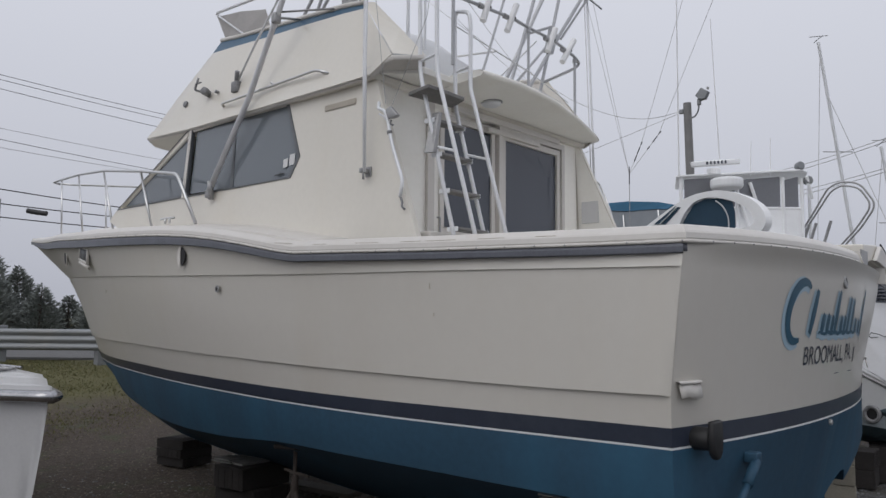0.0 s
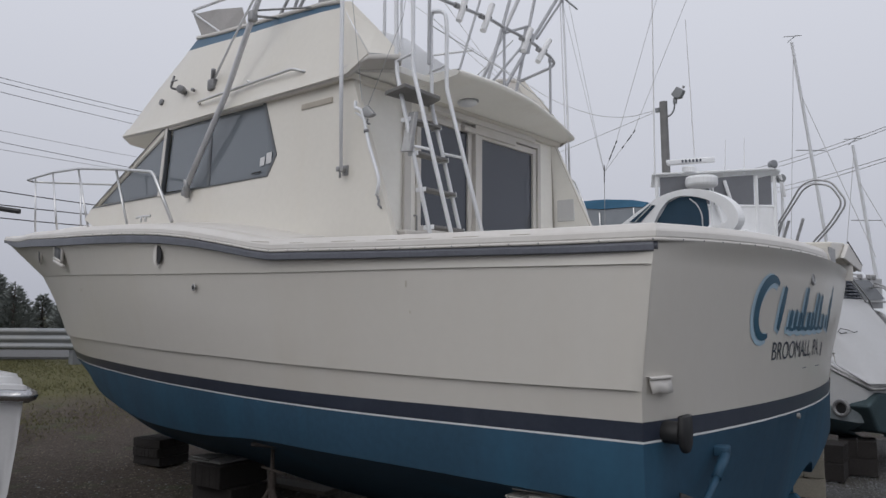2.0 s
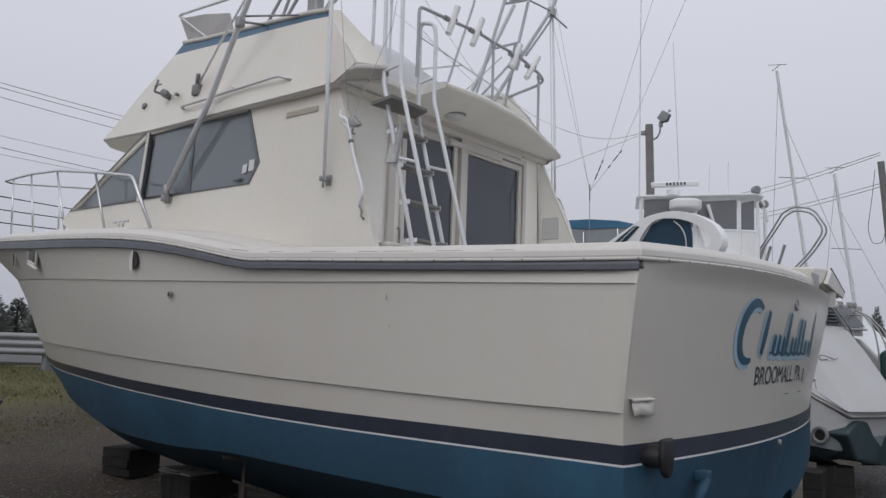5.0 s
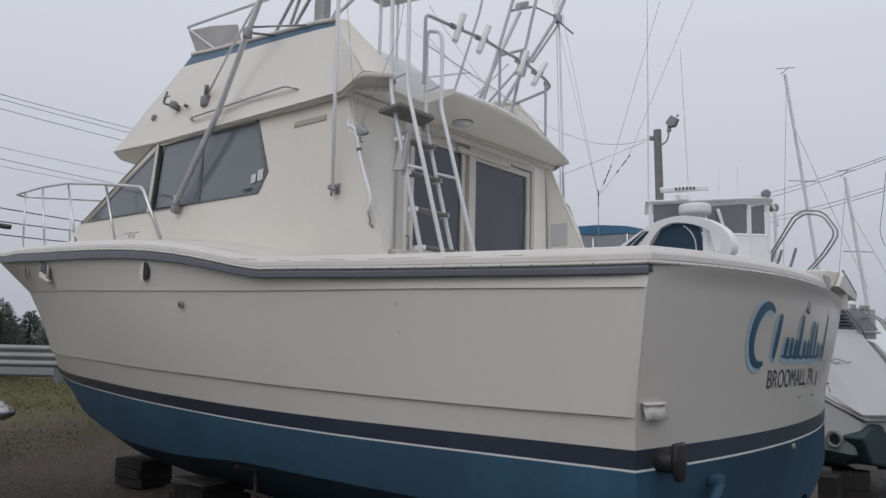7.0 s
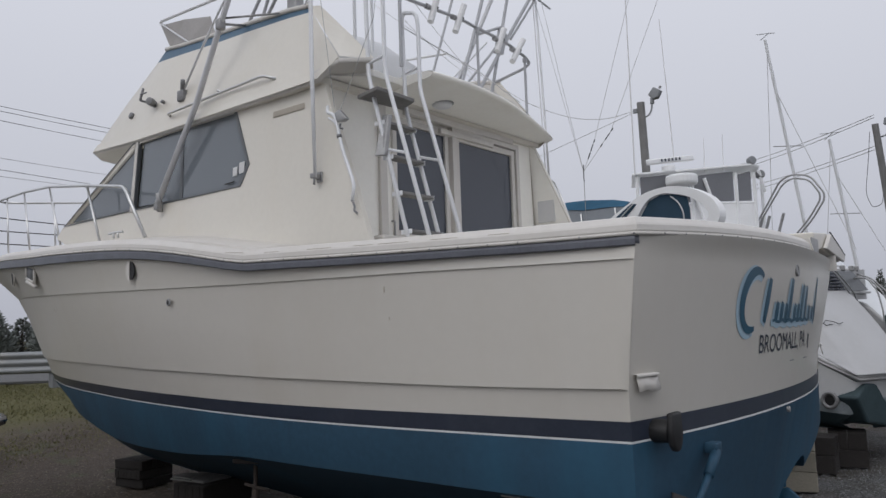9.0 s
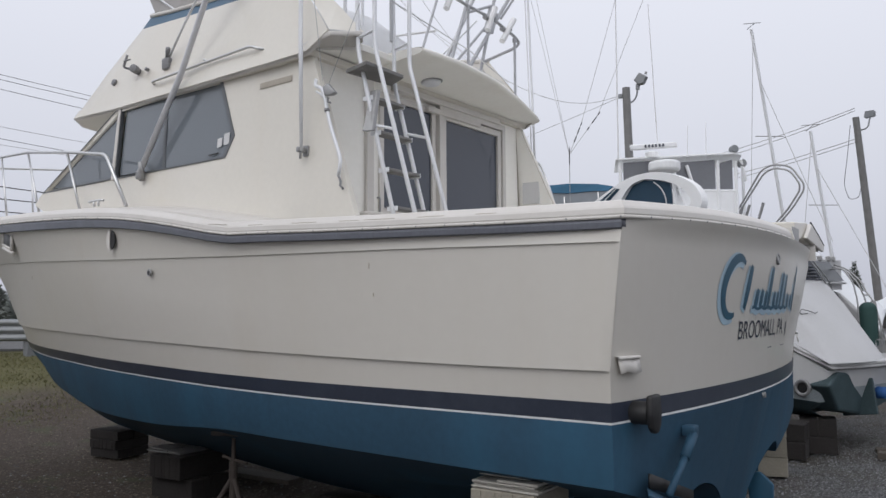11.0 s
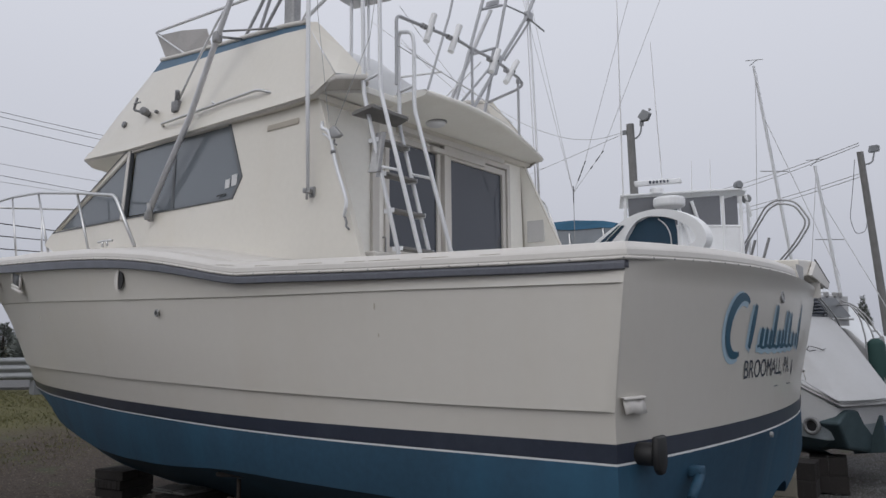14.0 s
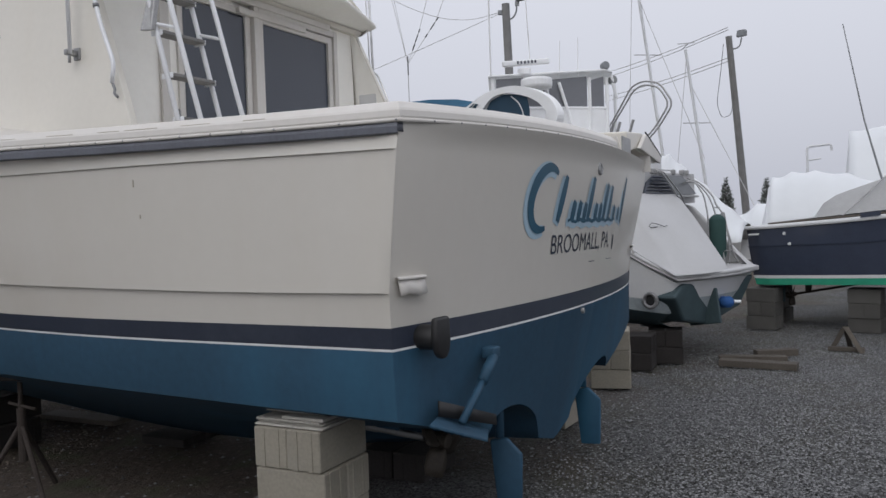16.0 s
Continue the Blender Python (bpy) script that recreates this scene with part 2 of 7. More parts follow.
def grid_bm(rows, close=False):
    """A sheet through rows of points of the same length."""
    bm = bmesh.new()
    vs = [[bm.verts.new(p) for p in row] for row in rows]
    for a, b in zip(vs, vs[1:]):
        for k in range(len(a) - (0 if close else 1)):
            q = [a[k], a[(k + 1) % len(a)], b[(k + 1) % len(a)], b[k]]
            if len({tuple(v.co) for v in q}) >= 3:
                try:
                    bm.faces.new(q)
                except ValueError:
                    pass
    bmesh.ops.remove_doubles(bm, verts=bm.verts, dist=1e-5)
    bmesh.ops.recalc_face_normals(bm, faces=bm.faces)
    return bm


def thick(bm, t):
    """Gives a sheet its thickness."""
    bmesh.ops.recalc_face_normals(bm, faces=bm.faces)
    bmesh.ops.solidify(bm, geom=list(bm.faces), thickness=t)
    bmesh.ops.recalc_face_normals(bm, faces=bm.faces)
    return bm


def prism_bm(outline, offset, bevel=0.0):
    """A plate: an outline of points in space, pushed out by the offset vector."""
    bm = bmesh.new()
    a = [bm.verts.new(p) for p in outline]
    f = bm.faces.new(a)
    r = bmesh.ops.extrude_face_region(bm, geom=[f])
    bmesh.ops.translate(bm, vec=Vector(offset), verts=[v for v in r["geom"] if isinstance(v, bmesh.types.BMVert)])
    bmesh.ops.recalc_face_normals(bm, faces=bm.faces)
    if bevel:
        bmesh.ops.bevel(bm, geom=list(bm.edges), offset=bevel, segments=2, affect="EDGES", profile=0.5)
    return bm


def rounded(ring, n=2):
    """Cuts the corners of a closed ring of flat points."""
    for _ in range(n):
        out = []
        for a, b in zip(ring, ring[1:] + ring[:1]):
            out.append((a[0] * 0.75 + b[0] * 0.25, a[1] * 0.75 + b[1] * 0.25))
            out.append((a[0] * 0.25 + b[0] * 0.75, a[1] * 0.25 + b[1] * 0.75))
        ring = out
    return ring


def lerp_table(table, x):
    xs = [r[0] for r in table]
    return np.interp(x, xs, [r[1] for r in table])


def smooth_table(table, x):
    """Monotone-ish cubic through a table of (x, value)."""
    xs = np.array([r[0] for r in table], float)
    ys = np.array([r[1] for r in table], float)
    m = np.gradient(ys, xs)
    i = int(np.clip(np.searchsorted(xs, x) - 1, 0, len(xs) - 2))
    h = xs[i + 1] - xs[i]
    t = min(max((x - xs[i]) / h, 0), 1)
    return float((2 * t**3 - 3 * t**2 + 1) * ys[i] + (t**3 - 2 * t**2 + t) * h * m[i] + (-2 * t**3 + 3 * t**2) * ys[i + 1] + (t**3 - t**2) * h * m[i + 1])

# ---------------------------------------------------------------- the sport-fishing boat
# x runs from the transom corner to the bow, y to port, z up from the ground
SHEER_Z = [(0, 2.12), (0.55, 2.124), (0.9, 2.131), (1.45, 2.143), (1.9, 2.156), (2.2, 2.166), (2.48, 2.174), (2.577, 2.177), (2.68, 2.189), (2.8, 2.208), (3.07, 2.255), (3.4, 2.308), (3.84, 2.365), (4.24, 2.402), (4.5, 2.421), (5.0, 2.45), (5.5, 2.478), (6.5, 2.535), (8.5, 2.68), (10.54, 2.82), (11.7, 2.93)]
SHEER_Y = [(0, 1.86), (0.6, 1.93), (1.4, 1.985), (2.7, 2.02), (4.0, 1.97), (5.5, 1.80), (7.0, 1.46), (8.5, 1.0), (9.5, 0.66), (10.5, 0.33), (11.3, 0.12), (11.7, 0.0)]
KNUCK_Z = [(0, 2.027), (0.55, 2.033), (1.25, 2.044), (2.16, 2.054), (2.74, 2.063), (3.44, 2.08), (4.35, 2.104), (5.81, 2.152), (9.15, 2.272), (10.49, 2.325)]
KNUCK_Y = [(0, 1.88), (0.6, 1.93), (2, 1.985), (3, 1.97), (4.4, 1.87), (6, 1.58), (7.5, 1.13), (8.72, 0.675), (9.65, 0.285), (10.34, 0.0)]
STRAKE_Z = [(0, 1.422), (0.7, 1.421), (1.5, 1.429), (2.0, 1.436), (2.55, 1.443), (3.24, 1.458), (4.15, 1.471), (5.5, 1.493), (7.75, 1.511), (9.55, 1.52)]
STRAKE_Y = [(0, 1.865), (1.5, 1.91), (2.5, 1.88), (4, 1.74), (5.5, 1.46), (7, 1.07), (8.22, 0.605), (8.97, 0.25), (9.42, 0.0)]
WATER_Z = [(0, 1.172), (1, 1.172), (2.3, 1.168), (3.0, 1.171), (3.8, 1.18), (5.0, 1.189), (5.9, 1.199), (7.3, 1.205), (9.2, 1.21)]
WATER_Y = [(0, 1.84), (1.5, 1.88), (2.5, 1.83), (4, 1.66), (5.5, 1.35), (7, 0.93), (8.17, 0.48), (8.86, 0.18), (9.16, 0.0)]
CHINE_Z = [(0, 0.868), (0.9, 0.882), (1.35, 0.888), (1.8, 0.888), (2.35, 0.885), (3.0, 0.878), (3.9, 0.815), (4.5, 0.79), (5.3, 0.775), (6.5, 0.83), (7.9, 0.95), (8.95, 1.06)]
CHINE_Y = [(0, 1.82), (1.5, 1.84), (2.5, 1.78), (4, 1.57), (5.5, 1.22), (6.8, 0.83), (7.9, 0.42), (8.6, 0.13), (8.95, 0.0)]
KEEL_Z = [(0, 0.335), (0.6, 0.28), (1.2, 0.19), (2.0, 0.10), (3.0, 0.075), (4.0, 0.11), (5.0, 0.185), (5.9, 0.225), (6.5, 0.28), (7.0, 0.33), (7.45, 0.416), (7.72, 0.496), (8.15, 0.612), (8.69, 0.83), (8.95, 1.06)]
BULGE = 0.20
HOLLOW = [(0.5, 0.0), (0.87, 0.002), (1.10, 0.012), (1.27, 0.030), (1.42, 0.029), (1.72, 0.012), (2.02, 0.0), (2.4, 0.0)]
NS = 56


def rake(z):
    """The transom leans: its top corner stands further aft, and it hollows a little above the waterline."""
    return 0.03 - 0.085 * (z - 0.87) / 1.26 + smooth_table(HOLLOW, z)


def level(zt, yt, n=NS):
    """One fore-and-aft line of the hull on the port side, from transom to stem."""
    end = yt[-1][0]
    out = []
    for i in range(n + 1):
        s = i / n
        x = end * s ** 1.15
        y = max(smooth_table(yt, x), 0.0) if i < n else 0.0
        z = smooth_table(zt, x)
        out.append(Vector((x + rake(z) * max(0, 1 - x / 1.2), y, z)))
    return out


def raised(line, dz):
    return [Vector((p.x, p.y, p.z + dz)) for p in line]


def between(a, b, t, out=0.0):
    """A line between two levels; out pushes it sideways."""
    return [Vector((p.x + (q.x - p.x) * t, p.y + (q.y - p.y) * t + (out if p.y > 0.02 else 0), p.z + (q.z - p.z) * t)) for p, q in zip(a, b)]


def mirror(line):
    return [Vector((p.x, -p.y, p.z)) for p in line]


def both_sides(rows):
    bm = grid_bm(rows)
    add_bm(bm, grid_bm([mirror(r) for r in rows]))
    bmesh.ops.recalc_face_normals(bm, faces=bm.faces)
    return bm


chine, water, strake, knuck, sheer = (level(z, y) for z, y in ((CHINE_Z, CHINE_Y), (WATER_Z, WATER_Y), (STRAKE_Z, STRAKE_Y), (KNUCK_Z, KNUCK_Y), (SHEER_Z, SHEER_Y)))


def above_water(dz):
    """A level dz over the waterline, on the line to the strake."""
    out = []
    for p, q in zip(water, strake):
        t = dz / (q.z - p.z)
        out.append(p.lerp(q, t))
    return out


pin_top, navy_top = above_water(0.0105), above_water(0.102)
boat = thing("sport_fishing_boat", "cream sport-fishing motor yacht with blue bottom paint, stored on blocks", "boat")


def transom_x(u, z=2.0):
    b = BULGE - (BULGE - 0.04) * min(max((1.15 - z) / 0.7, 0), 1)
    return rake(z) - b * (1 - u * u) - (0.045 * u * u * flare(z) if u < 0 else 0.0)


def flare(z):
    """The starboard quarter stands out further towards its top."""
    return min(max((z - 1.4) / 0.65, 0), 1)


def transom_row(y_edge, z_edge, n=40, rise=0.0, out_=0.0):
    out = []
    for k in range(n + 1):
        u = 1 - 2 * k / n
        out.append(Vector((transom_x(u, z_edge) - out_ * (1 - u ** 8), y_edge * u * (1 + (0.05 * flare(z_edge) if u < 0 else 0)), z_edge + rise * (1 - u * u))))
    return out


def transom_band(pairs, material, name, label=""):
    rows = [transom_row(*p[:2], rise=p[2], out_=p[3] if len(p) > 3 else 0.0) for p in pairs]
    return part(name, grid_bm(rows), material, boat, label, smooth=True)


# bottom with the two propeller tunnels
def bottom_z(x, y, yc, zc, zk):
    v = min(abs(y) / max(yc, 1e-3), 1.0)
    z = zk + (zc - zk) * v ** 1.05
    d = (abs(y) - 0.645) / 0.365
    if abs(d) < 1 and x < 2.2:
        z = max(z, z + 0.18 * math.sqrt(1 - d * d) * (1 - max(x, 0) / 2.2))
    return z


rows = []
for i in range(NS + 1):
    p = chine[i]
    zk = smooth_table(KEEL_Z, p.x)
    row = []
    for k in range(-36, 37):
        y = p.y * k / 36
        z = bottom_z(p.x, y, p.y, p.z, min(zk, p.z))
        row.append(Vector((transom_x(k / 36, z) if i == 0 else p.x, y, z)))
    rows.append(row)
part("bottom", grid_bm(rows), BLUE, boat, "blue antifouling bottom with two propeller tunnels", smooth=True)
mid = between(chine, water, 0.5, 0.012)
mid[0].y -= 0.012
part("lower_side", both_sides([chine, mid, water]), BLUE, boat, "sky blue bottom paint", smooth=True)
part("pinstripe", both_sides([water, pin_top]), PIN, boat, "thin white line", smooth=True)
part("boot_stripe", both_sides([pin_top, navy_top]), NAVY, boat, "navy boot stripe", smooth=True)
part("lower_topside", both_sides([navy_top, between(navy_top, strake, 0.5), strake]), CREAM, boat, smooth=True)
# raised panel of the topsides: its lower edge stands proud as a spray strake
PROUD = 0.02
plow = [Vector((p.x, p.y + (PROUD if p.y > 0.02 else 0), p.z + 0.004)) for p in strake]
phigh = [Vector((p.x, p.y - (0.012 if p.y > 0.02 else 0), p.z - 0.003)) for p in knuck]
mids = [between(plow, phigh, t, 0.0) for t in (0.25, 0.5, 0.75, 1.0)]


def fade_end(line, base):
    """The panel sinks into the hull side just before the transom corner."""
    out = []
    for p, q in zip(line, base):
        f = min(max((p.x - base[0].x) / 0.025, 0), 1)
        out.append(Vector((p.x, q.y + (p.y - q.y) * f, p.z)))
    return out


def refined(line):
    """More points close to the transom."""
    return [line[0]] + [line[0].lerp(line[1], t) for t in (0.3, 0.6)] + line[1:]


pan = [refined(strake), refined(plow), *[refined(r) for r in mids], refined(knuck)]
flat = [[a.lerp(b, t) for a, b in zip(pan[0], pan[-1])] for t in (0.0, 0.25, 0.5, 0.75, 1.0)]
pan[1:-1] = [fade_end(r, f) for r, f in zip(pan[1:-1], flat)]
for sgn in (1, -1):
    side = [[Vector((p.x, p.y * sgn, p.z)) for p in r] for r in pan]
    part("topside_panel", grid_bm(side[1:-1]), CREAM, boat, "cream raised topside panel", smooth=True)
    part("panel_ledge", grid_bm(side[:2]), CREAM, boat)
    part("panel_ledge", grid_bm(side[-2:]), CREAM, boat)
up = between(knuck, sheer, 0.5, -0.012)
up[0].y += 0.012
part("upper_topside", both_sides([knuck, up, sheer]), CREAM, boat, smooth=True)

zs = lambda line: (line[0].y, line[0].z)
transom_band([(*zs(water), 0.0), (*zs(pin_top), 0.0)], PIN, "transom_pinstripe")
transom_band([(*zs(pin_top), 0.0), (*zs(navy_top), 0.0)], NAVY, "transom_boot_stripe")
transom_band([(*zs(navy_top), 0.0), (*zs(strake), 0.0), (1.875, 1.75, 0.0), (*zs(knuck), 0.0), (1.872, 2.075, 0.02, 0.006), (1.868, 2.105, 0.032, 0.024), (sheer[0].y, sheer[0].z + 0.018, 0.04, 0.038)], CREAM, "transom", "cream curved transom")
rows = [[], []]
N = 96
for k in range(N + 1):
    u = 1 - 2 * k / N
    rows[0].append(Vector((transom_x(u, water[0].z), water[0].y * u, water[0].z)))
    y = chine[0].y * u
    zb = bottom_z(0, y, chine[0].y, chine[0].z, KEEL_Z[0][1])
    rows[1].append(Vector((transom_x(u, zb), y, zb)))
part("transom_lower", grid_bm(rows), BLUE, boat, smooth=True)


# gunwale: rub rail, cap and the inner coaming run round the whole sheer
def outline(n_tr=40):
    """The sheer line from the bow down the port side, across the transom and up the starboard side."""
    port = [p.copy() for p in reversed(sheer)]
    pts = port[:-1]
    yc, zc = sheer[0].y, sheer[0].z
    for k in range(n_tr + 1):
        u = 1 - 2 * k / n_tr
        pts.append(Vector((transom_x(u, zc), yc * u * (1.05 if u < 0 else 1), zc + 0.04 * (1 - u * u))))
    pts += [Vector((p.x, -p.y, p.z)) for p in sheer[1:-1]]
    return pts


LINE = outline()


def sweep(profile, pts, closed_profile=True):
    """Sweeps a profile of (outward, up) along a line in plan."""
    rows = []
    n = len(pts)
    for i, p in enumerate(pts):
        a, b = pts[max(i - 1, 0)], pts[min(i + 1, n - 1)]
        d = Vector((b.x - a.x, b.y - a.y, 0)).normalized()
        o = Vector((d.y, -d.x, 0)) * -1
        # outward is to the boat's outside
        if o.dot(Vector((p.x - 5.0, p.y * 3, 0))) < 0:
            o = -o
        prof_ = profile(p) if callable(profile) else profile
        rows.append([p + o * q[0] + Vector((0, 0, q[1])) for q in prof_])
    return grid_bm(rows, close=closed_profile)


def arc_profile(w, h, z0, inner):
    """Rounded top edge of the gunwale moulding; it thins out towards the stem."""
    if h < 0.08:
        return [(0.0, z0), (w - 0.004, z0 + 0.002), (w, z0 + h * 0.3), (w - 0.006, z0 + h * 0.6), (w - 0.02, z0 + h * 0.9), (w - 0.035, z0 + h), (w - 0.04, z0 + h), (-inner, z0 + h + 0.006), (-inner - 0.02, z0 + h - 0.01), (-inner - 0.02, z0 - 0.06)]
    pr = [(0.0, z0), (w - 0.004, z0 + 0.004), (w, z0 + 0.02), (w - 0.004, z0 + 0.045), (w - 0.012, z0 + 0.056), (w - 0.04, z0 + h - 0.006), (w - 0.055, z0 + h)]
    pr += [(-inner, z0 + h + 0.006), (-inner - 0.02, z0 + h - 0.01), (-inner - 0.02, z0 - 0.06)]
    return pr


MAIN, STBD = LINE[:NS + 27], LINE[NS + 40:]
for run in (MAIN, STBD):
    part("gunwale_cap", sweep(lambda p: arc_profile(lerp_table([(0, 0.028), (11.2, 0.028), (11.7, 0.016)], p.x), lerp_table([(0, 0.088), (10.6, 0.088), (11.7, 0.045)], p.x), 0.018, 0.2 if p.x < 5 else max(0.0, min(0.2, abs(p.y) * 0.95 - 0.02))), run), CAPW, boat, "off-white moulded gunwale cap")
e = MAIN[-1]
part("cap_end", prism_bm([(e.x - 0.045, e.y - 0.004, e.z + 0.02), (e.x - 0.02, e.y - 0.004, e.z + 0.104), (e.x + 0.21, e.y - 0.004, e.z + 0.11), (e.x + 0.21, e.y - 0.004, e.z - 0.03)], (0, 0.01, 0)), CAPW, boat)
# transom door, its latch plate, and the raised box on the starboard quarter
part("door_top", sweep([(0.012, -0.02), (0.018, 0.01), (0.0, 0.035), (-0.05, 0.035), (-0.05, -0.02)], LINE[NS + 26:NS + 41]), CAPW, boat, "top of the transom door", smooth=True)
part("latch_plate", prism_bm([(-0.205, -0.93, 2.165), (-0.185, -1.21, 2.165), (-0.185, -1.21, 2.30), (-0.205, -0.93, 2.30)], (0.012, 0, 0), 0.003), DULL, boat, "worn steel latch plate")
QUARTER = [(-1.20, 2.20), (-1.20, 2.36), (-1.66, 2.385), (-2.16, 2.225), (-2.09, 2.165), (-1.44, 2.245)]
box_ = part("quarter_box", prism_bm([(-0.16, y, z) for y, z in QUARTER], (1.25, 0.04, 0.03), 0.012), HOUSE, boat, "cream moulded box on the starboard quarter")
# Thin plate whose darker white imitates shade on the box's end face.
part("box_end_flap", prism_bm([(-0.165, y, z) for y, z in ((-1.645, 2.378), (-2.15, 2.222), (-2.085, 2.17), (-1.45, 2.252))], (-0.03, -0.01, -0.006), 0.006), CAPW, box_, "end face of the box in a shaded grey-white")
part("box_edge_trim", tube_bm([(-0.185, -1.66, 2.388), (-0.185, -1.92, 2.31), (-0.185, -2.17, 2.228)], 0.007, 6), BLACK, box_)
i_port = NS
rub = [p for p in LINE[:i_port + 1]]


def rub_profile(p):
    """The rub rail is deeper towards the bow."""
    d = lerp_table([(0, 0.034), (1.0, 0.034), (2.6, 0.040), (4.5, 0.058), (8.0, 0.078), (10.2, 0.078), (11.0, 0.055), (11.55, 0.02), (12.0, 0.0)], p.x)
    return [(0.0, -d), (0.016, -d + 0.001), (0.022, -d + 0.006), (0.024, -0.003), (0.020, 0.011), (0.0, 0.02)]


part("rub_rail", sweep(rub_profile, rub), RUBNAVY, boat, "faded navy vinyl rub rail")
part("rub_rail", sweep(rub_profile, [Vector((p.x, -p.y, p.z)) for p in rub]), RUBNAVY, boat, "faded navy vinyl rub rail")
tip = LINE[0]
part("stem_rub", tube_bm([tip + Vector((-0.012, 0, -0.03)), tip + Vector((-0.012, 0, 0.02))], 0.026, 16), RUBNAVY, boat, smooth=True)
part("stem_cap", tube_bm([tip + Vector((-0.012, 0, 0.018)), tip + Vector((-0.014, 0, 0.045)), tip + Vector((-0.03, 0, 0.068))], 0.026, 16, 0.012), CAPW, boat, "rounded white stem cap", smooth=True)
corner = LINE[NS]
part("rub_corner", tube_bm([corner + Vector((0.026, -0.012, -0.024)), corner + Vector((0.026, -0.012, 0.016))], 0.034, 18), RUBNAVY, boat, smooth=True)
part("rail_trim", sweep([(0.014, 0.012), (0.028, 0.014), (0.031, 0.022), (0.028, 0.03), (0.014, 0.032)], MAIN), CAPW, boat, "worn white metal trim strip", smooth=True)
bm = bmesh.new()
acc = 0.0
for a, b in zip(MAIN[20:], MAIN[21:]):
    acc += (b - a).length
    if acc > 0.17:
        acc = 0
        d = Vector((b.x - a.x, b.y - a.y, 0)).normalized()
        o = Vector((-d.y, d.x, 0))
        if o.dot(Vector((b.x - 5, b.y * 3, 0))) < 0:
            o = -o
        s = bmesh.new()
        bmesh.ops.create_uvsphere(s, u_segments=6, v_segments=4, radius=0.0055)
        bmesh.ops.translate(s, vec=b + o * 0.030 + Vector((0, 0, 0.022)), verts=s.verts)
        add_bm(bm, s)
tagged(part("trim_screws", bm, DULL, boat), "row of small trim screws", kind="stuff")

# foredeck with a slight crown, and the cockpit sole
rows = []
for i in range(8, NS + 1):
    p = sheer[i]
    if p.x < 2.5:
        continue
    w = max(p.y - 0.1, 0.0)
    rows.append([Vector((p.x, w * k / 8, p.z + 0.095 + 0.19 * (1 - (k / 8) ** 2) * min(w, 1))) for k in range(-8, 9)])
part("foredeck", thick(grid_bm(rows), 0.03), CAPW, boat, "off-white foredeck", smooth=True)
part("cockpit_sole", box_bm((0.07, -1.78, 1.36), (2.6, 1.78, 1.42)), COCKPIT, boat)
rows = [[Vector((max(p.x, 0.07), p.y - 0.22, z)) for p in sheer[:16]] for z in (1.42, 2.2)]
for sgn in (1, -1):
    part("coaming_liner", grid_bm([[Vector((p.x, p.y * sgn, p.z)) for p in r] for r in rows]), COCKPIT, boat)
part("transom_liner", grid_bm([[Vector((transom_x(u) + 0.22, 1.66 * u, z)) for u in [1 - k / 8 for k in range(17)]] for z in (1.42, 2.2)]), COCKPIT, boat)


# ---- deckhouse
def house_y(x, z):
    return 1.55 - 0.10 * (z - 2.3) / 1.2 - 0.075 * max(0, x - 3.5)


XB = 2.45  # aft bulkhead
WT = 0.045


def hp(x, z, off=0.0):
    return Vector((x, house_y(x, z) + off, z))


# windows: outlines on the port side, from the fitted corners
PANES = [[(6.40, 2.915), (5.08, 3.50), (5.06, 2.90)], [(4.93, 2.905), (4.915, 3.515), (4.25, 3.505), (4.20, 2.885)],
         [(4.16, 2.885), (4.21, 3.505), (3.42, 3.475), (3.215, 3.02), (3.30, 2.875)]]


def house_side(sgn):
    """One side wall, cut round its window opening, with real thickness."""
    outer = [(1.885, 2.26), (2.41, 3.50), (5.06, 3.50), (6.50, 2.87), (6.62, 2.78), (6.2, 2.62), (4.3, 2.46), (3.3, 2.36), (2.75, 2.28)]
    hole = [(6.40, 2.90), (5.08, 3.525), (3.40, 3.49), (3.195, 3.02), (3.285, 2.86)]
    bm = bmesh.new()
    vo = [bm.verts.new(hp(*p)) for p in outer]
    vh = [bm.verts.new(hp(*p)) for p in hole]
    eo = [bm.edges.new((vo[i], vo[(i + 1) % len(vo)])) for i in range(len(vo))]
    eh = [bm.edges.new((vh[i], vh[(i + 1) % len(vh)])) for i in range(len(vh))]
    bmesh.ops.triangle_fill(bm, use_beauty=True, edges=eo + eh)
    if sgn < 0:
        bmesh.ops.scale(bm, vec=(1, -1, 1), verts=bm.verts)
    bmesh.ops.recalc_face_normals(bm, faces=bm.faces)
    n = sum((f.normal.y * f.calc_area() for f in bm.faces))
    if n * sgn < 0:
        bmesh.ops.reverse_faces(bm, faces=bm.faces)
    r = bmesh.ops.extrude_face_region(bm, geom=list(bm.faces))
    bmesh.ops.translate(bm, vec=(0, -sgn * WT, 0), verts=[v for v in r["geom"] if isinstance(v, bmesh.types.BMVert)])
    bmesh.ops.recalc_face_normals(bm, faces=bm.faces)
    return bm


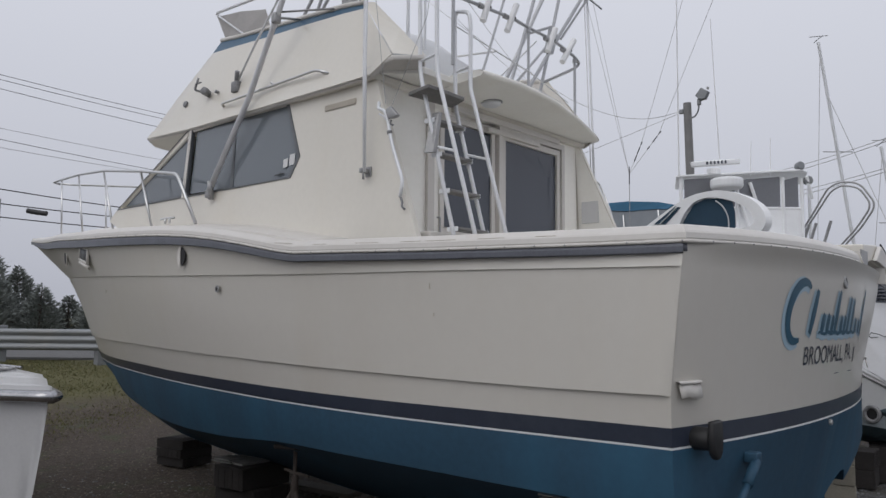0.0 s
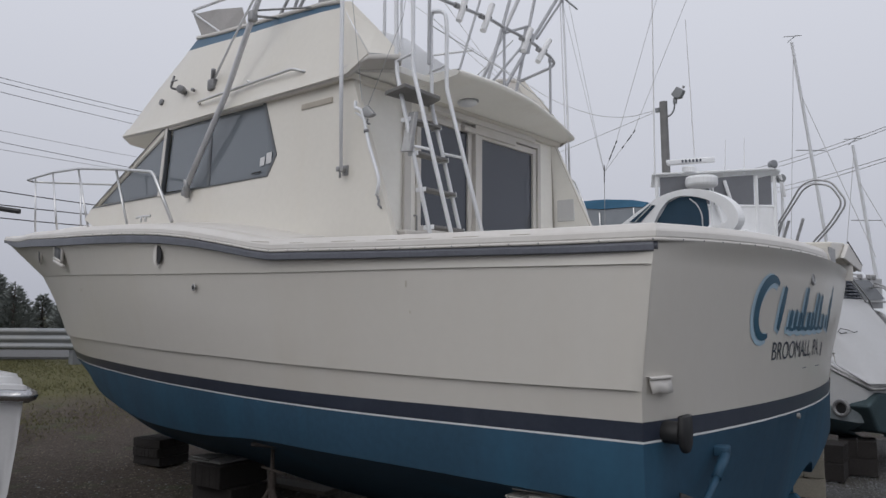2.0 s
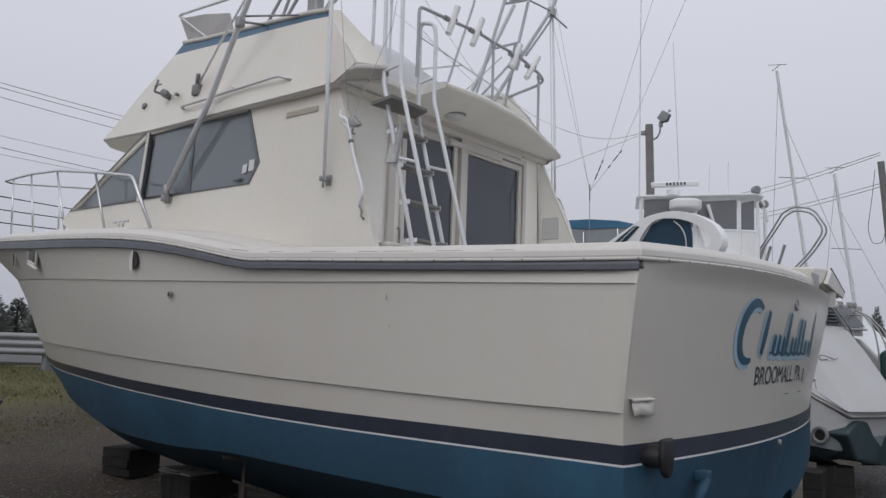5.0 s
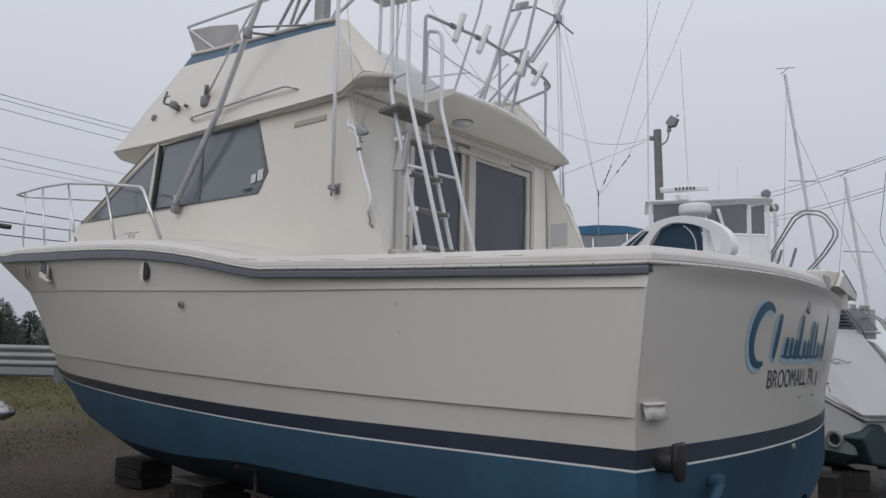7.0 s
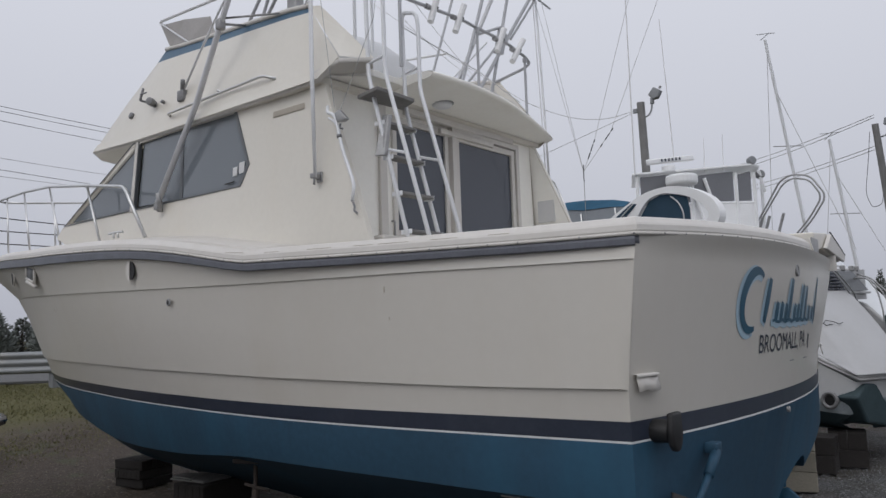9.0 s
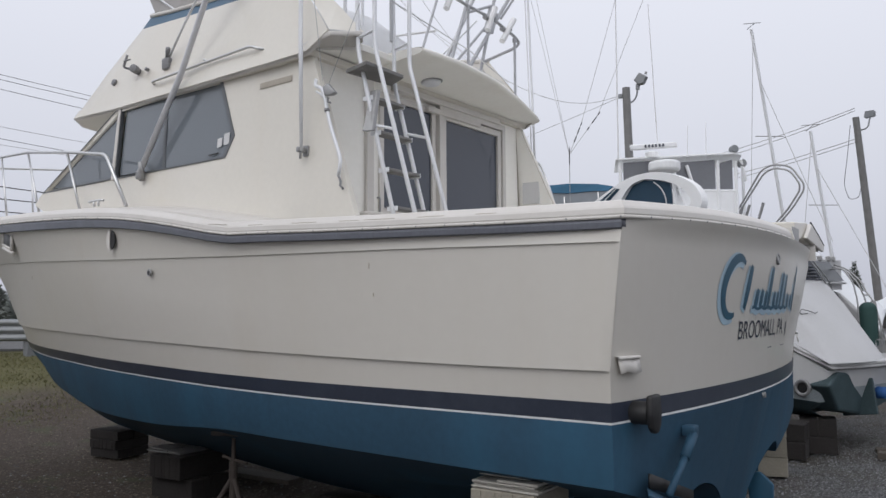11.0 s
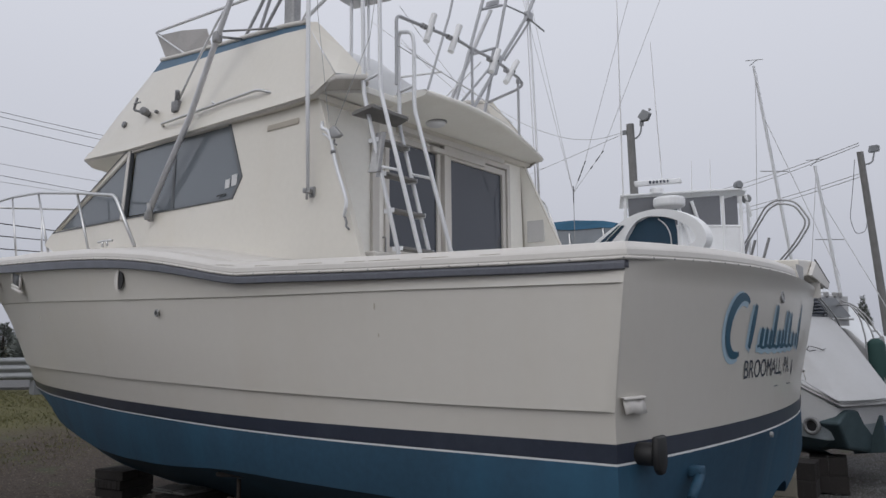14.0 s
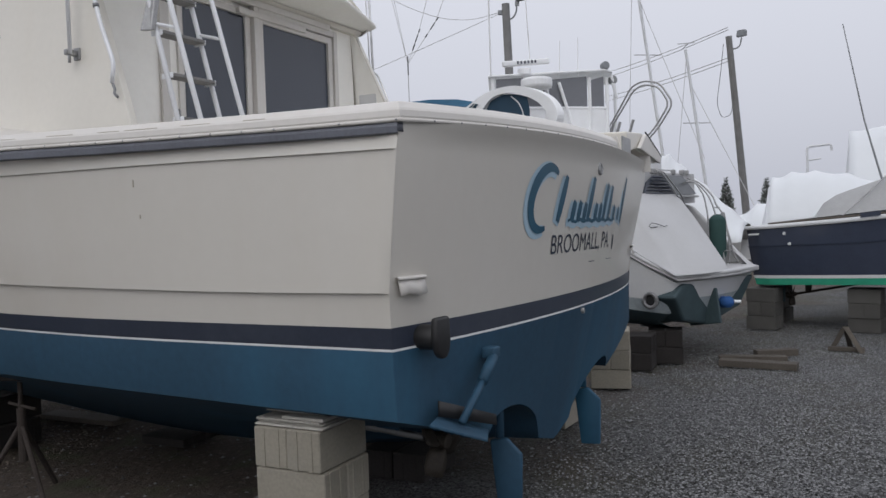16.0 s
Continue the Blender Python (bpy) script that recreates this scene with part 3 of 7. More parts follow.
def pane_frame(pts, width, sgn, off):
    """A closed frame of flat bars round an outline on the house side."""
    c = Vector((sum(p[0] for p in pts) / len(pts), sum(p[1] for p in pts) / len(pts)))
    ins = []
    for p in pts:
        v = Vector(p)
        d = c - v
        ins.append(v + d.normalized() * width * 1.6)
    bm = bmesh.new()
    a = [hp(p[0], p[1], off) for p in pts]
    b = [hp(p.x, p.y, off) for p in ins]
    a2 = [hp(p[0], p[1], off - 0.035) for p in pts]
    b2 = [hp(p.x, p.y, off - 0.035) for p in ins]
    rings = [[bm.verts.new((v.x, v.y * sgn, v.z)) for v in ring] for ring in (a, b, b2, a2)]
    n = len(pts)
    for r0, r1 in zip(rings, rings[1:] + rings[:1]):
        for k in range(n):
            bm.faces.new((r0[k], r0[(k + 1) % n], r1[(k + 1) % n], r1[k]))
    bmesh.ops.recalc_face_normals(bm, faces=bm.faces)
    return bm


for sgn in (1, -1):
    wall = part("deckhouse_side", house_side(sgn), HOUSE, boat, "cream deckhouse side")
    for k, pane in enumerate(PANES):
        bm = prism_bm([Vector((p[0], (house_y(*p) - 0.026) * sgn, p[1])) for p in pane], (0, -0.008 * sgn, 0))
        part("window_pane", bm, GLASS, wall, "dark tinted window pane")
    full = [[(6.46, 2.885), (5.05, 3.535), (4.99, 3.535), (4.99, 2.875)], [(4.985, 2.875), (4.985, 3.535), (3.395, 3.495), (3.19, 3.02), (3.285, 2.855)]]
    for f in full:
        part("window_frame", pane_frame(f, 0.019, sgn, 0.006), surface("dark_window_gasket", (0.10, 0.107, 0.115), 0.45) if "dark_window_gasket" not in MATS else MATS["dark_window_gasket"], wall, "dark window gasket")
    bm = prism_bm([Vector((x, (house_y(x, z) + 0.012) * sgn, z)) for x, z in ((5.022, 2.862), (5.012, 3.52), (4.968, 3.52), (4.968, 2.862))], (0, -0.03 * sgn, 0), 0.004)
    part("window_mullion", bm, CAPW, wall, "white window post")
    bm = prism_bm([Vector((x, (house_y(x, z) - 0.018) * sgn, z)) for x, z in ((4.20, 2.88), (4.25, 3.51), (4.21, 3.51), (4.155, 2.88))], (0, -0.03 * sgn, 0), 0.003)
    part("window_mullion", bm, MATS["dark_window_gasket"], wall, "dark sliding sash bar")

# front of the house, roof lining and bulkhead
rows = [[Vector((x, y, z)) for y in np.linspace(1, -1, 9) * house_y(x, z)] for x, z in ((6.50, 2.87), (5.9, 3.14), (5.06, 3.50))]
for r, b in zip(rows, (0.55, 0.45, 0.35)):
    for p in r:
        p.x += b * (1 - (p.y / r[0].y) ** 2)
part("windscreen_front", thick(grid_bm(rows), 0.04), HOUSE, boat, smooth=True)
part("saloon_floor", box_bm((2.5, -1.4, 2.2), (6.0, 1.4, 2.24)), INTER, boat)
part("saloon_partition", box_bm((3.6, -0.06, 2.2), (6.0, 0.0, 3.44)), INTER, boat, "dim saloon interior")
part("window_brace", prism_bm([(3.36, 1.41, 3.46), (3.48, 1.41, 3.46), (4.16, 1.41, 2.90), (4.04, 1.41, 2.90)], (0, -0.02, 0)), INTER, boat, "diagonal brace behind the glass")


def wall_with_holes(x0, x1, outer, holes):
    bm = bmesh.new()
    edges = []
    for ring in [outer] + holes:
        vs = [bm.verts.new((x0, y, z)) for y, z in ring]
        edges += [bm.edges.new((vs[i], vs[(i + 1) % len(vs)])) for i in range(len(vs))]
    bmesh.ops.triangle_fill(bm, use_beauty=True, edges=edges)
    bmesh.ops.recalc_face_normals(bm, faces=bm.faces)
    r = bmesh.ops.extrude_face_region(bm, geom=list(bm.faces))
    bmesh.ops.translate(bm, vec=(x1 - x0, 0, 0), verts=[v for v in r["geom"] if isinstance(v, bmesh.types.BMVert)])
    bmesh.ops.recalc_face_normals(bm, faces=bm.faces)
    return bm


bulk = part("aft_bulkhead", wall_with_holes(XB, XB + 0.05, [(1.46, 1.42), (1.40, 3.525), (0.6, 3.525), (-0.9, 3.515), (-1.40, 3.505), (-1.46, 1.42)],
            [[(0.63, 2.5), (0.63, 3.355), (0.005, 3.355), (0.005, 2.5)], [(-0.16, 1.52), (-0.16, 3.33), (-1.02, 3.33), (-1.02, 1.52)]]), COCKPIT, boat, "cream aft bulkhead")
part("door_track", box_bm((XB - 0.06, -0.68, 3.358), (XB + 0.002, 0.12, 3.405), 0.008), CAPW, bulk, "white sliding door track cover")


def slab_frame(x0, x1, y0, y1, z0, z1, w, bevel=0.004):
    bm = bmesh.new()
    for lo, hi in (((x0, y0, z0), (x1, y0 + w, z1)), ((x0, y1 - w, z0), (x1, y1, z1)), ((x0, y0 + w, z1 - w), (x1, y1 - w, z1)), ((x0, y0 + w, z0), (x1, y1 - w, z0 + w))):
        add_bm(bm, box_bm(lo, hi, bevel))
    return bm


part("window_frame", slab_frame(XB - 0.02, XB + 0.03, -0.03, 0.70, 2.44, 3.41, 0.05), CAPW, bulk, "white frame of the fixed aft window")
part("window_pane", box_bm((XB + 0.0, 0.0, 2.48), (XB + 0.008, 0.65, 3.37)), DOORGLASS, bulk, "dark saloon window")
door = part("saloon_door", slab_frame(XB - 0.035, XB + 0.02, -1.06, -0.11, 1.46, 3.39, 0.055), CAPW, bulk, "sliding saloon door with white frame")
part("door_pane", box_bm((XB - 0.012, -1.01, 1.51), (XB - 0.004, -0.16, 3.34)), DOORGLASS, door, "dark door glass")
part("door_frame", slab_frame(XB - 0.05, XB + 0.0, -1.12, -0.05, 1.43, 3.45, 0.05), CAPW, bulk)
part("door_track_cover", box_bm((XB - 0.07, -1.0, 3.44), (XB, 0.55, 3.49), 0.008), CAPW, bulk)
part("frame_post", box_bm((XB - 0.03, 0.78, 1.45), (XB, 0.86, 3.48), 0.006), CAPW, bulk)
part("door_handle", tube_bm(bend([(XB - 0.02, 0.735, 2.42), (XB - 0.05, 0.735, 2.42), (XB - 0.05, 0.735, 2.56), (XB - 0.02, 0.735, 2.56)], 0.02), 0.007, 8), DULL, bulk)
part("storage_box", box_bm((1.9, 1.0, 1.42), (2.44, 1.42, 2.36), 0.015), CAPW, boat, "moulded cockpit locker")

# Thin sheet added over the wing wall; its pale colour imitates light there.
part("wing_liner", prism_bm([(x, -(house_y(x, z) - WT - 0.003), z) for x, z in ((1.905, 2.27), (2.40, 3.46), (2.45, 3.50), (2.45, 2.27))], (0, 0.004, 0)), COCKPIT, boat, "pale sheet added over the starboard wing's inner face")

# ---- flybridge: floor, coaming, aft overhang
FB_LOW = [(2.20, 1.5, 3.615), (2.40, 1.511, 3.505), (2.75, 1.52, 3.492), (3.4, 1.505, 3.488), (4.3, 1.415, 3.512), (5.05, 1.341, 3.536), (5.93, 1.252, 3.59), (6.25, 1.0, 3.61), (6.42, 0.6, 3.62), (6.48, 0.0, 3.625)]
FB_TOP = [(2.66, 1.315, 4.13), (2.80, 1.303, 4.147), (2.95, 1.29, 4.165), (3.5, 1.25, 4.21), (4.1, 1.19, 4.26), (4.6, 1.14, 4.31), (5.03, 1.105, 4.345), (5.20, 0.85, 4.36), (5.27, 0.5, 4.37), (5.30, 0.0, 4.375)]
FB_RIM = [(2.70, 1.30, 4.19), (2.83, 1.286, 4.212), (2.97, 1.272, 4.235), (3.5, 1.225, 4.29), (4.1, 1.16, 4.355), (4.6, 1.11, 4.41), (4.92, 1.08, 4.455), (5.08, 0.83, 4.47), (5.14, 0.48, 4.48), (5.17, 0.0, 4.485)]


def dense(pts, k=3):
    """Adds points between the given ones."""
    out = []
    for a, b in zip(pts, pts[1:]):
        for i in range(k):
            out.append(Vector(a).lerp(Vector(b), i / k))
    out.append(Vector(pts[-1]))
    return out


def whole(pts):
    p = dense(pts)
    return p + [Vector((q.x, -q.y, q.z)) for q in reversed(p[:-1])]


low, top, rim = whole(FB_LOW), whole(FB_TOP), whole(FB_RIM)
for p in low:
    if p.y < 0:
        p.x = max(p.x, 2.3)
under = [Vector((p.x, p.y * 0.985, p.z - 0.018)) for p in low]
fb = part("flybridge_coaming", grid_bm([low, [a.lerp(b, 0.5) + Vector((0, 0.012 if a.y > 0 else -0.012, 0)) for a, b in zip(low, top)], top]), HOUSE, boat, "cream flybridge coaming", smooth=True)
band = [[p + Vector((0, 0.014 if p.y > 0 else -0.014, 0.0)) for p in r] for r in (low, [a.lerp(b, 0.085) for a, b in zip(low, top)])]
part("edge_moulding", thick(grid_bm(band), 0.008), HOUSE, fb, "riveted moulding along the coaming foot")
part("trim_band", grid_bm([top, rim]), TRIMBLUE, fb, "blue band along the coaming's top")
part("coaming_lip", tube_bm(rim, 0.022, 8), CAPW, fb, smooth=True)
part("coaming_edge", grid_bm([under, [p + Vector((0, 0.012 if p.y > 0 else -0.012, -0.008)) for p in low], low]), CAPW, fb, "worn lower edge moulding", smooth=True)
inn = [Vector((p.x + (0 if i in (0, len(rim) - 1) else -0.04), p.y * 0.93, 3.62)) for i, p in enumerate(rim)]
part("coaming_liner", grid_bm([rim, inn]), CAPW, fb)
# floor and underside
half = dense(FB_LOW)
rows = [[Vector((max(p.x, 2.38), p.y * k / 6 * 0.985, p.z - 0.016)) for k in range(-6, 7)] for p in half[2:]]
part("flybridge_floor", grid_bm(rows), HOUSE, boat, "flybridge floor and house roof")
# wing at the aft end of the coaming
for sgn in (1, -1):
    if sgn > 0:
        o = [(2.20, 1.50, 3.625), (2.66, 1.315, 4.13), (2.70, 1.30, 4.19), (2.63, 1.26, 4.185), (2.33, 1.285, 3.90), (2.06, 1.30, 3.63)]
    else:
        o = [(2.32, 1.50, 3.60), (2.66, 1.315, 4.13), (2.70, 1.30, 4.19), (2.78, 1.24, 4.19), (2.45, 1.33, 3.62), (2.34, 1.42, 3.60)]
    bm = bmesh.new()
    v = [bm.verts.new((x, y * sgn, z)) for x, y, z in o]
    bm.faces.new((v[0], v[1], v[4], v[5]))
    bm.faces.new((v[1], v[2], v[3], v[4]))
    bmesh.ops.recalc_face_normals(bm, faces=bm.faces)
    part("coaming_end", bm, HOUSE, fb, "sloping aft face of the coaming")
    if sgn > 0:
        shelf = [(2.19, 1.515), (2.045, 1.34), (2.12, 1.24), (2.55, 1.18), (2.60, 1.50)]
        part("wing_bracket", prism_bm([(x, y, 3.63 - 0.13 * max(0, x - 2.05)) for x, y in shelf], (0, 0, -0.04), 0.012), CAPW, fb, "white ledge below the coaming end")


def aft_x(y):
    return float(np.interp(-y, (-0.86, -0.41, 0.15, 0.83, 1.45, 1.60), (1.88, 1.85, 1.90, 2.05, 2.22, 2.28)))


def crown(y):
    return 0.02 * (abs(y) / 1.36) ** 2


ys = np.linspace(0.86, -1.56, 31)
rows = [[Vector((x0 if x0 else aft_x(y) + dx, y, z - crown(y))) for y in ys] for x0, dx, z in
        ((2.75, 0, 3.64), (0, 0.05, 3.625), (0, 0.012, 3.615), (0, 0.0, 3.60), (0, 0.008, 3.582), (0, 0.03, 3.576), (2.75, 0, 3.495))]
part("aft_overhang", grid_bm(rows), COCKPIT, boat, "cream overhang above the cockpit door", smooth=True)
for y, s_ in ((-1.56, 1), (0.86, -1)):
    c = crown(y)
    part("overhang_end", prism_bm([(2.75, y, 3.495 - c), (2.75, y, 3.64 - c), (aft_x(y) + 0.05, y, 3.625 - c), (aft_x(y), y, 3.60 - c), (aft_x(y) + 0.03, y, 3.576 - c)], (0, 0.02 * s_, 0)), COCKPIT, boat)
part("bridge_underside", prism_bm([(2.16, 0.84, 3.545), (2.16, 1.20, 3.545), (2.4, 1.46, 3.53), (2.8, 1.48, 3.515), (2.8, 0.84, 3.515)], (0, 0, 0.05), 0.006), COCKPIT, boat, "cream underside of the bridge deck")
part("seat_back", prism_bm([(2.35, -0.35, 3.63), (2.35, -1.25, 3.63), (2.62, -1.2, 3.98), (2.62, -0.45, 3.98)], (0.3, 0, 0), 0.03), CAPW, boat, "white moulded bridge seat")
bm = bmesh.new()
bmesh.ops.create_uvsphere(bm, u_segments=20, v_segments=8, radius=0.085)
bmesh.ops.scale(bm, vec=(1, 1, 0.4), verts=bm.verts)
bmesh.ops.translate(bm, vec=(2.24, 0.29, 3.535), verts=bm.verts)
dome = part("dome_light", bm, ALU, boat, "round grey ceiling light", smooth=True)
part("dome_rim", tube_bm([(2.24 + 0.088 * math.cos(2 * math.pi * k / 24), 0.29 + 0.088 * math.sin(2 * math.pi * k / 24), 3.548) for k in range(24)], 0.009, 8, closed=True), DULL, dome)

# ---------------------------------------------------------------- ground
CREST = 15.3


def ground_z(x, y):
    """Level yard, rising to the road beyond the bow."""
    d = x * 0.97 - y * 0.22
    t = min(max((d - 8.0) / (CREST - 8.0), 0), 1)
    fade = min(max((y + 12) / 5, 0), 1)
    return 0.82 * t * t * (3 - 2 * t) * fade


def ground_sheet():
    xs = sorted(set([-400, -150, -60, -30] + list(np.arange(-14, 32, 0.5)) + [40, 60, 100, 200, 500]))
    ys = sorted(set([-500, -200, -90, -60, -45] + list(np.arange(-34, 14, 0.5)) + [20, 40, 120, 400]))
    rows = []
    for x in xs:
        rows.append([Vector((x, y, ground_z(x, y) + (0.03 * noise.noise((x * 0.4, y * 0.4, 0)) + 0.015 * noise.noise((x * 1.3, y * 1.3, 3)) if -14 < x < 31 else 0) - 0.02)) for y in ys])
    return grid_bm(rows)


def ground_material():
    m = bpy.data.materials.new("gravel_dirt_and_grass")
    m.use_nodes = True
    n, l = m.node_tree.nodes, m.node_tree.links
    b = n["Principled BSDF"]
    b.inputs["Roughness"].default_value = 0.95
    co = n.new("ShaderNodeTexCoord")
    sp = n.new("ShaderNodeSeparateXYZ")
    l.new(co.outputs["Object"], sp.inputs[0])

    def tex(scale, detail=6):
        t = n.new("ShaderNodeTexNoise")
        t.inputs["Scale"].default_value = scale
        t.inputs["Detail"].default_value = detail
        l.new(co.outputs["Object"], t.inputs["Vector"])
        return t

    def mix(f, a, bb):
        x = n.new("ShaderNodeMixRGB")
        l.new(f, x.inputs[0])
        for s, v in ((1, a), (2, bb)):
            if isinstance(v, tuple):
                x.inputs[s].default_value = (*v, 1)
            else:
                l.new(v, x.inputs[s])
        return x.outputs[0]

    def ramp(v, lo, hi):
        r = n.new("ShaderNodeMapRange")
        r.inputs["From Min"].default_value = lo
        r.inputs["From Max"].default_value = hi
        l.new(v, r.inputs["Value"])
        return r.outputs[0]

    vor = n.new("ShaderNodeTexVoronoi")
    vor.inputs["Scale"].default_value = 70
    l.new(co.outputs["Object"], vor.inputs["Vector"])
    bw = n.new("ShaderNodeSeparateColor")
    l.new(vor.outputs["Color"], bw.inputs[0])
    gravel = mix(bw.outputs[0], (0.03, 0.03, 0.031), (0.185, 0.187, 0.188))
    gravel = mix(ramp(tex(0.9).outputs["Fac"], 0.42, 0.78), gravel, (0.07, 0.066, 0.044))
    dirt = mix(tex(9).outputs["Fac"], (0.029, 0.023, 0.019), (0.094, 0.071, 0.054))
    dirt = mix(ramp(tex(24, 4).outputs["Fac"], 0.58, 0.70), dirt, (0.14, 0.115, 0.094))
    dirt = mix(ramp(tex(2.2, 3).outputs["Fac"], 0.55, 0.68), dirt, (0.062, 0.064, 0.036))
    grass = mix(tex(5).outputs["Fac"], (0.068, 0.070, 0.026), (0.12, 0.106, 0.046))
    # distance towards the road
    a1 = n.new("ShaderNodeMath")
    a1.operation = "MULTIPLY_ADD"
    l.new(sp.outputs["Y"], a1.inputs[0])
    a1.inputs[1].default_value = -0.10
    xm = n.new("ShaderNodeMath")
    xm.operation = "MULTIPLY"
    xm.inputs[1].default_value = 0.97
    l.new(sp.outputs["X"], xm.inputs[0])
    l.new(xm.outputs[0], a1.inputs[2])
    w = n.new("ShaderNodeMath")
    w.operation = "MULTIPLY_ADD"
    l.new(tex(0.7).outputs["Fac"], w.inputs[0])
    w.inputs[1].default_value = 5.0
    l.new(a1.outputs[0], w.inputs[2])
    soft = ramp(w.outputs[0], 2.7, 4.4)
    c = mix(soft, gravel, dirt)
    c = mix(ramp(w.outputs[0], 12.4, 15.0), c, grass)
    l.new(c, b.inputs["Base Color"])
    bp = n.new("ShaderNodeBump")
    hard = n.new("ShaderNodeMath")
    hard.operation = "MULTIPLY_ADD"
    hard.use_clamp = True
    l.new(soft, hard.inputs[0])
    hard.inputs[1].default_value = -0.65
    hard.inputs[2].default_value = 0.9
    l.new(hard.outputs[0], bp.inputs["Strength"])
    bp.inputs["Distance"].default_value = 0.03
    l.new(vor.outputs["Distance"], bp.inputs["Height"])
    bp2 = n.new("ShaderNodeBump")
    bp2.inputs["Strength"].default_value = 0.5
    bp2.inputs["Distance"].default_value = 0.05
    l.new(tex(14).outputs["Fac"], bp2.inputs["Height"])
    l.new(bp.outputs[0], bp2.inputs["Normal"])
    l.new(bp2.outputs[0], b.inputs["Normal"])
    return m


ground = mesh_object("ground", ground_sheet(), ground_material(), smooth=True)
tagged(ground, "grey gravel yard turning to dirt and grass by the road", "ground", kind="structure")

# ---- fittings of the boat
def disc_bm(c, axis, r, h, n=20, bevel=0.0):
    """A short round plug at c along an axis."""
    bm = bmesh.new()
    bmesh.ops.create_cone(bm, cap_ends=True, segments=n, radius1=r, radius2=r, depth=h)
    if bevel:
        bmesh.ops.bevel(bm, geom=[e for e in bm.edges if len(e.link_faces) == 2 and any(len(f.verts) > 4 for f in e.link_faces)], offset=bevel, segments=2, affect="EDGES", profile=0.5)
    q = Vector(axis).normalized().to_track_quat("Z", "Y").to_matrix().to_4x4()
    bmesh.ops.transform(bm, matrix=Matrix.Translation(Vector(c)) @ q, verts=bm.verts)
    return bm


def ring_bm(c, axis, r, tube, n=24, squash=(1, 1)):
    pts = [(r * squash[0] * math.cos(2 * math.pi * k / n), r * squash[1] * math.sin(2 * math.pi * k / n), 0) for k in range(n)]
    q = Vector(axis).normalized().to_track_quat("Z", "Y").to_matrix().to_4x4()
    m = Matrix.Translation(Vector(c)) @ q
    return tube_bm([m @ Vector(p) for p in pts], tube, 8, closed=True)


def side_point(x, z, out=0.0):
    """A point on the port hull side above the waterline."""
    zs_ = [smooth_table(t, min(x, yt[-1][0])) for t, yt in ((WATER_Z, WATER_Y), (STRAKE_Z, STRAKE_Y), (KNUCK_Z, KNUCK_Y), (SHEER_Z, SHEER_Y))]
    ys_ = [max(smooth_table(yt, min(x, yt[-1][0])), 0) for yt in (WATER_Y, STRAKE_Y, KNUCK_Y, SHEER_Y)]
    return Vector((x, float(np.interp(z, zs_, ys_)) + out, z))


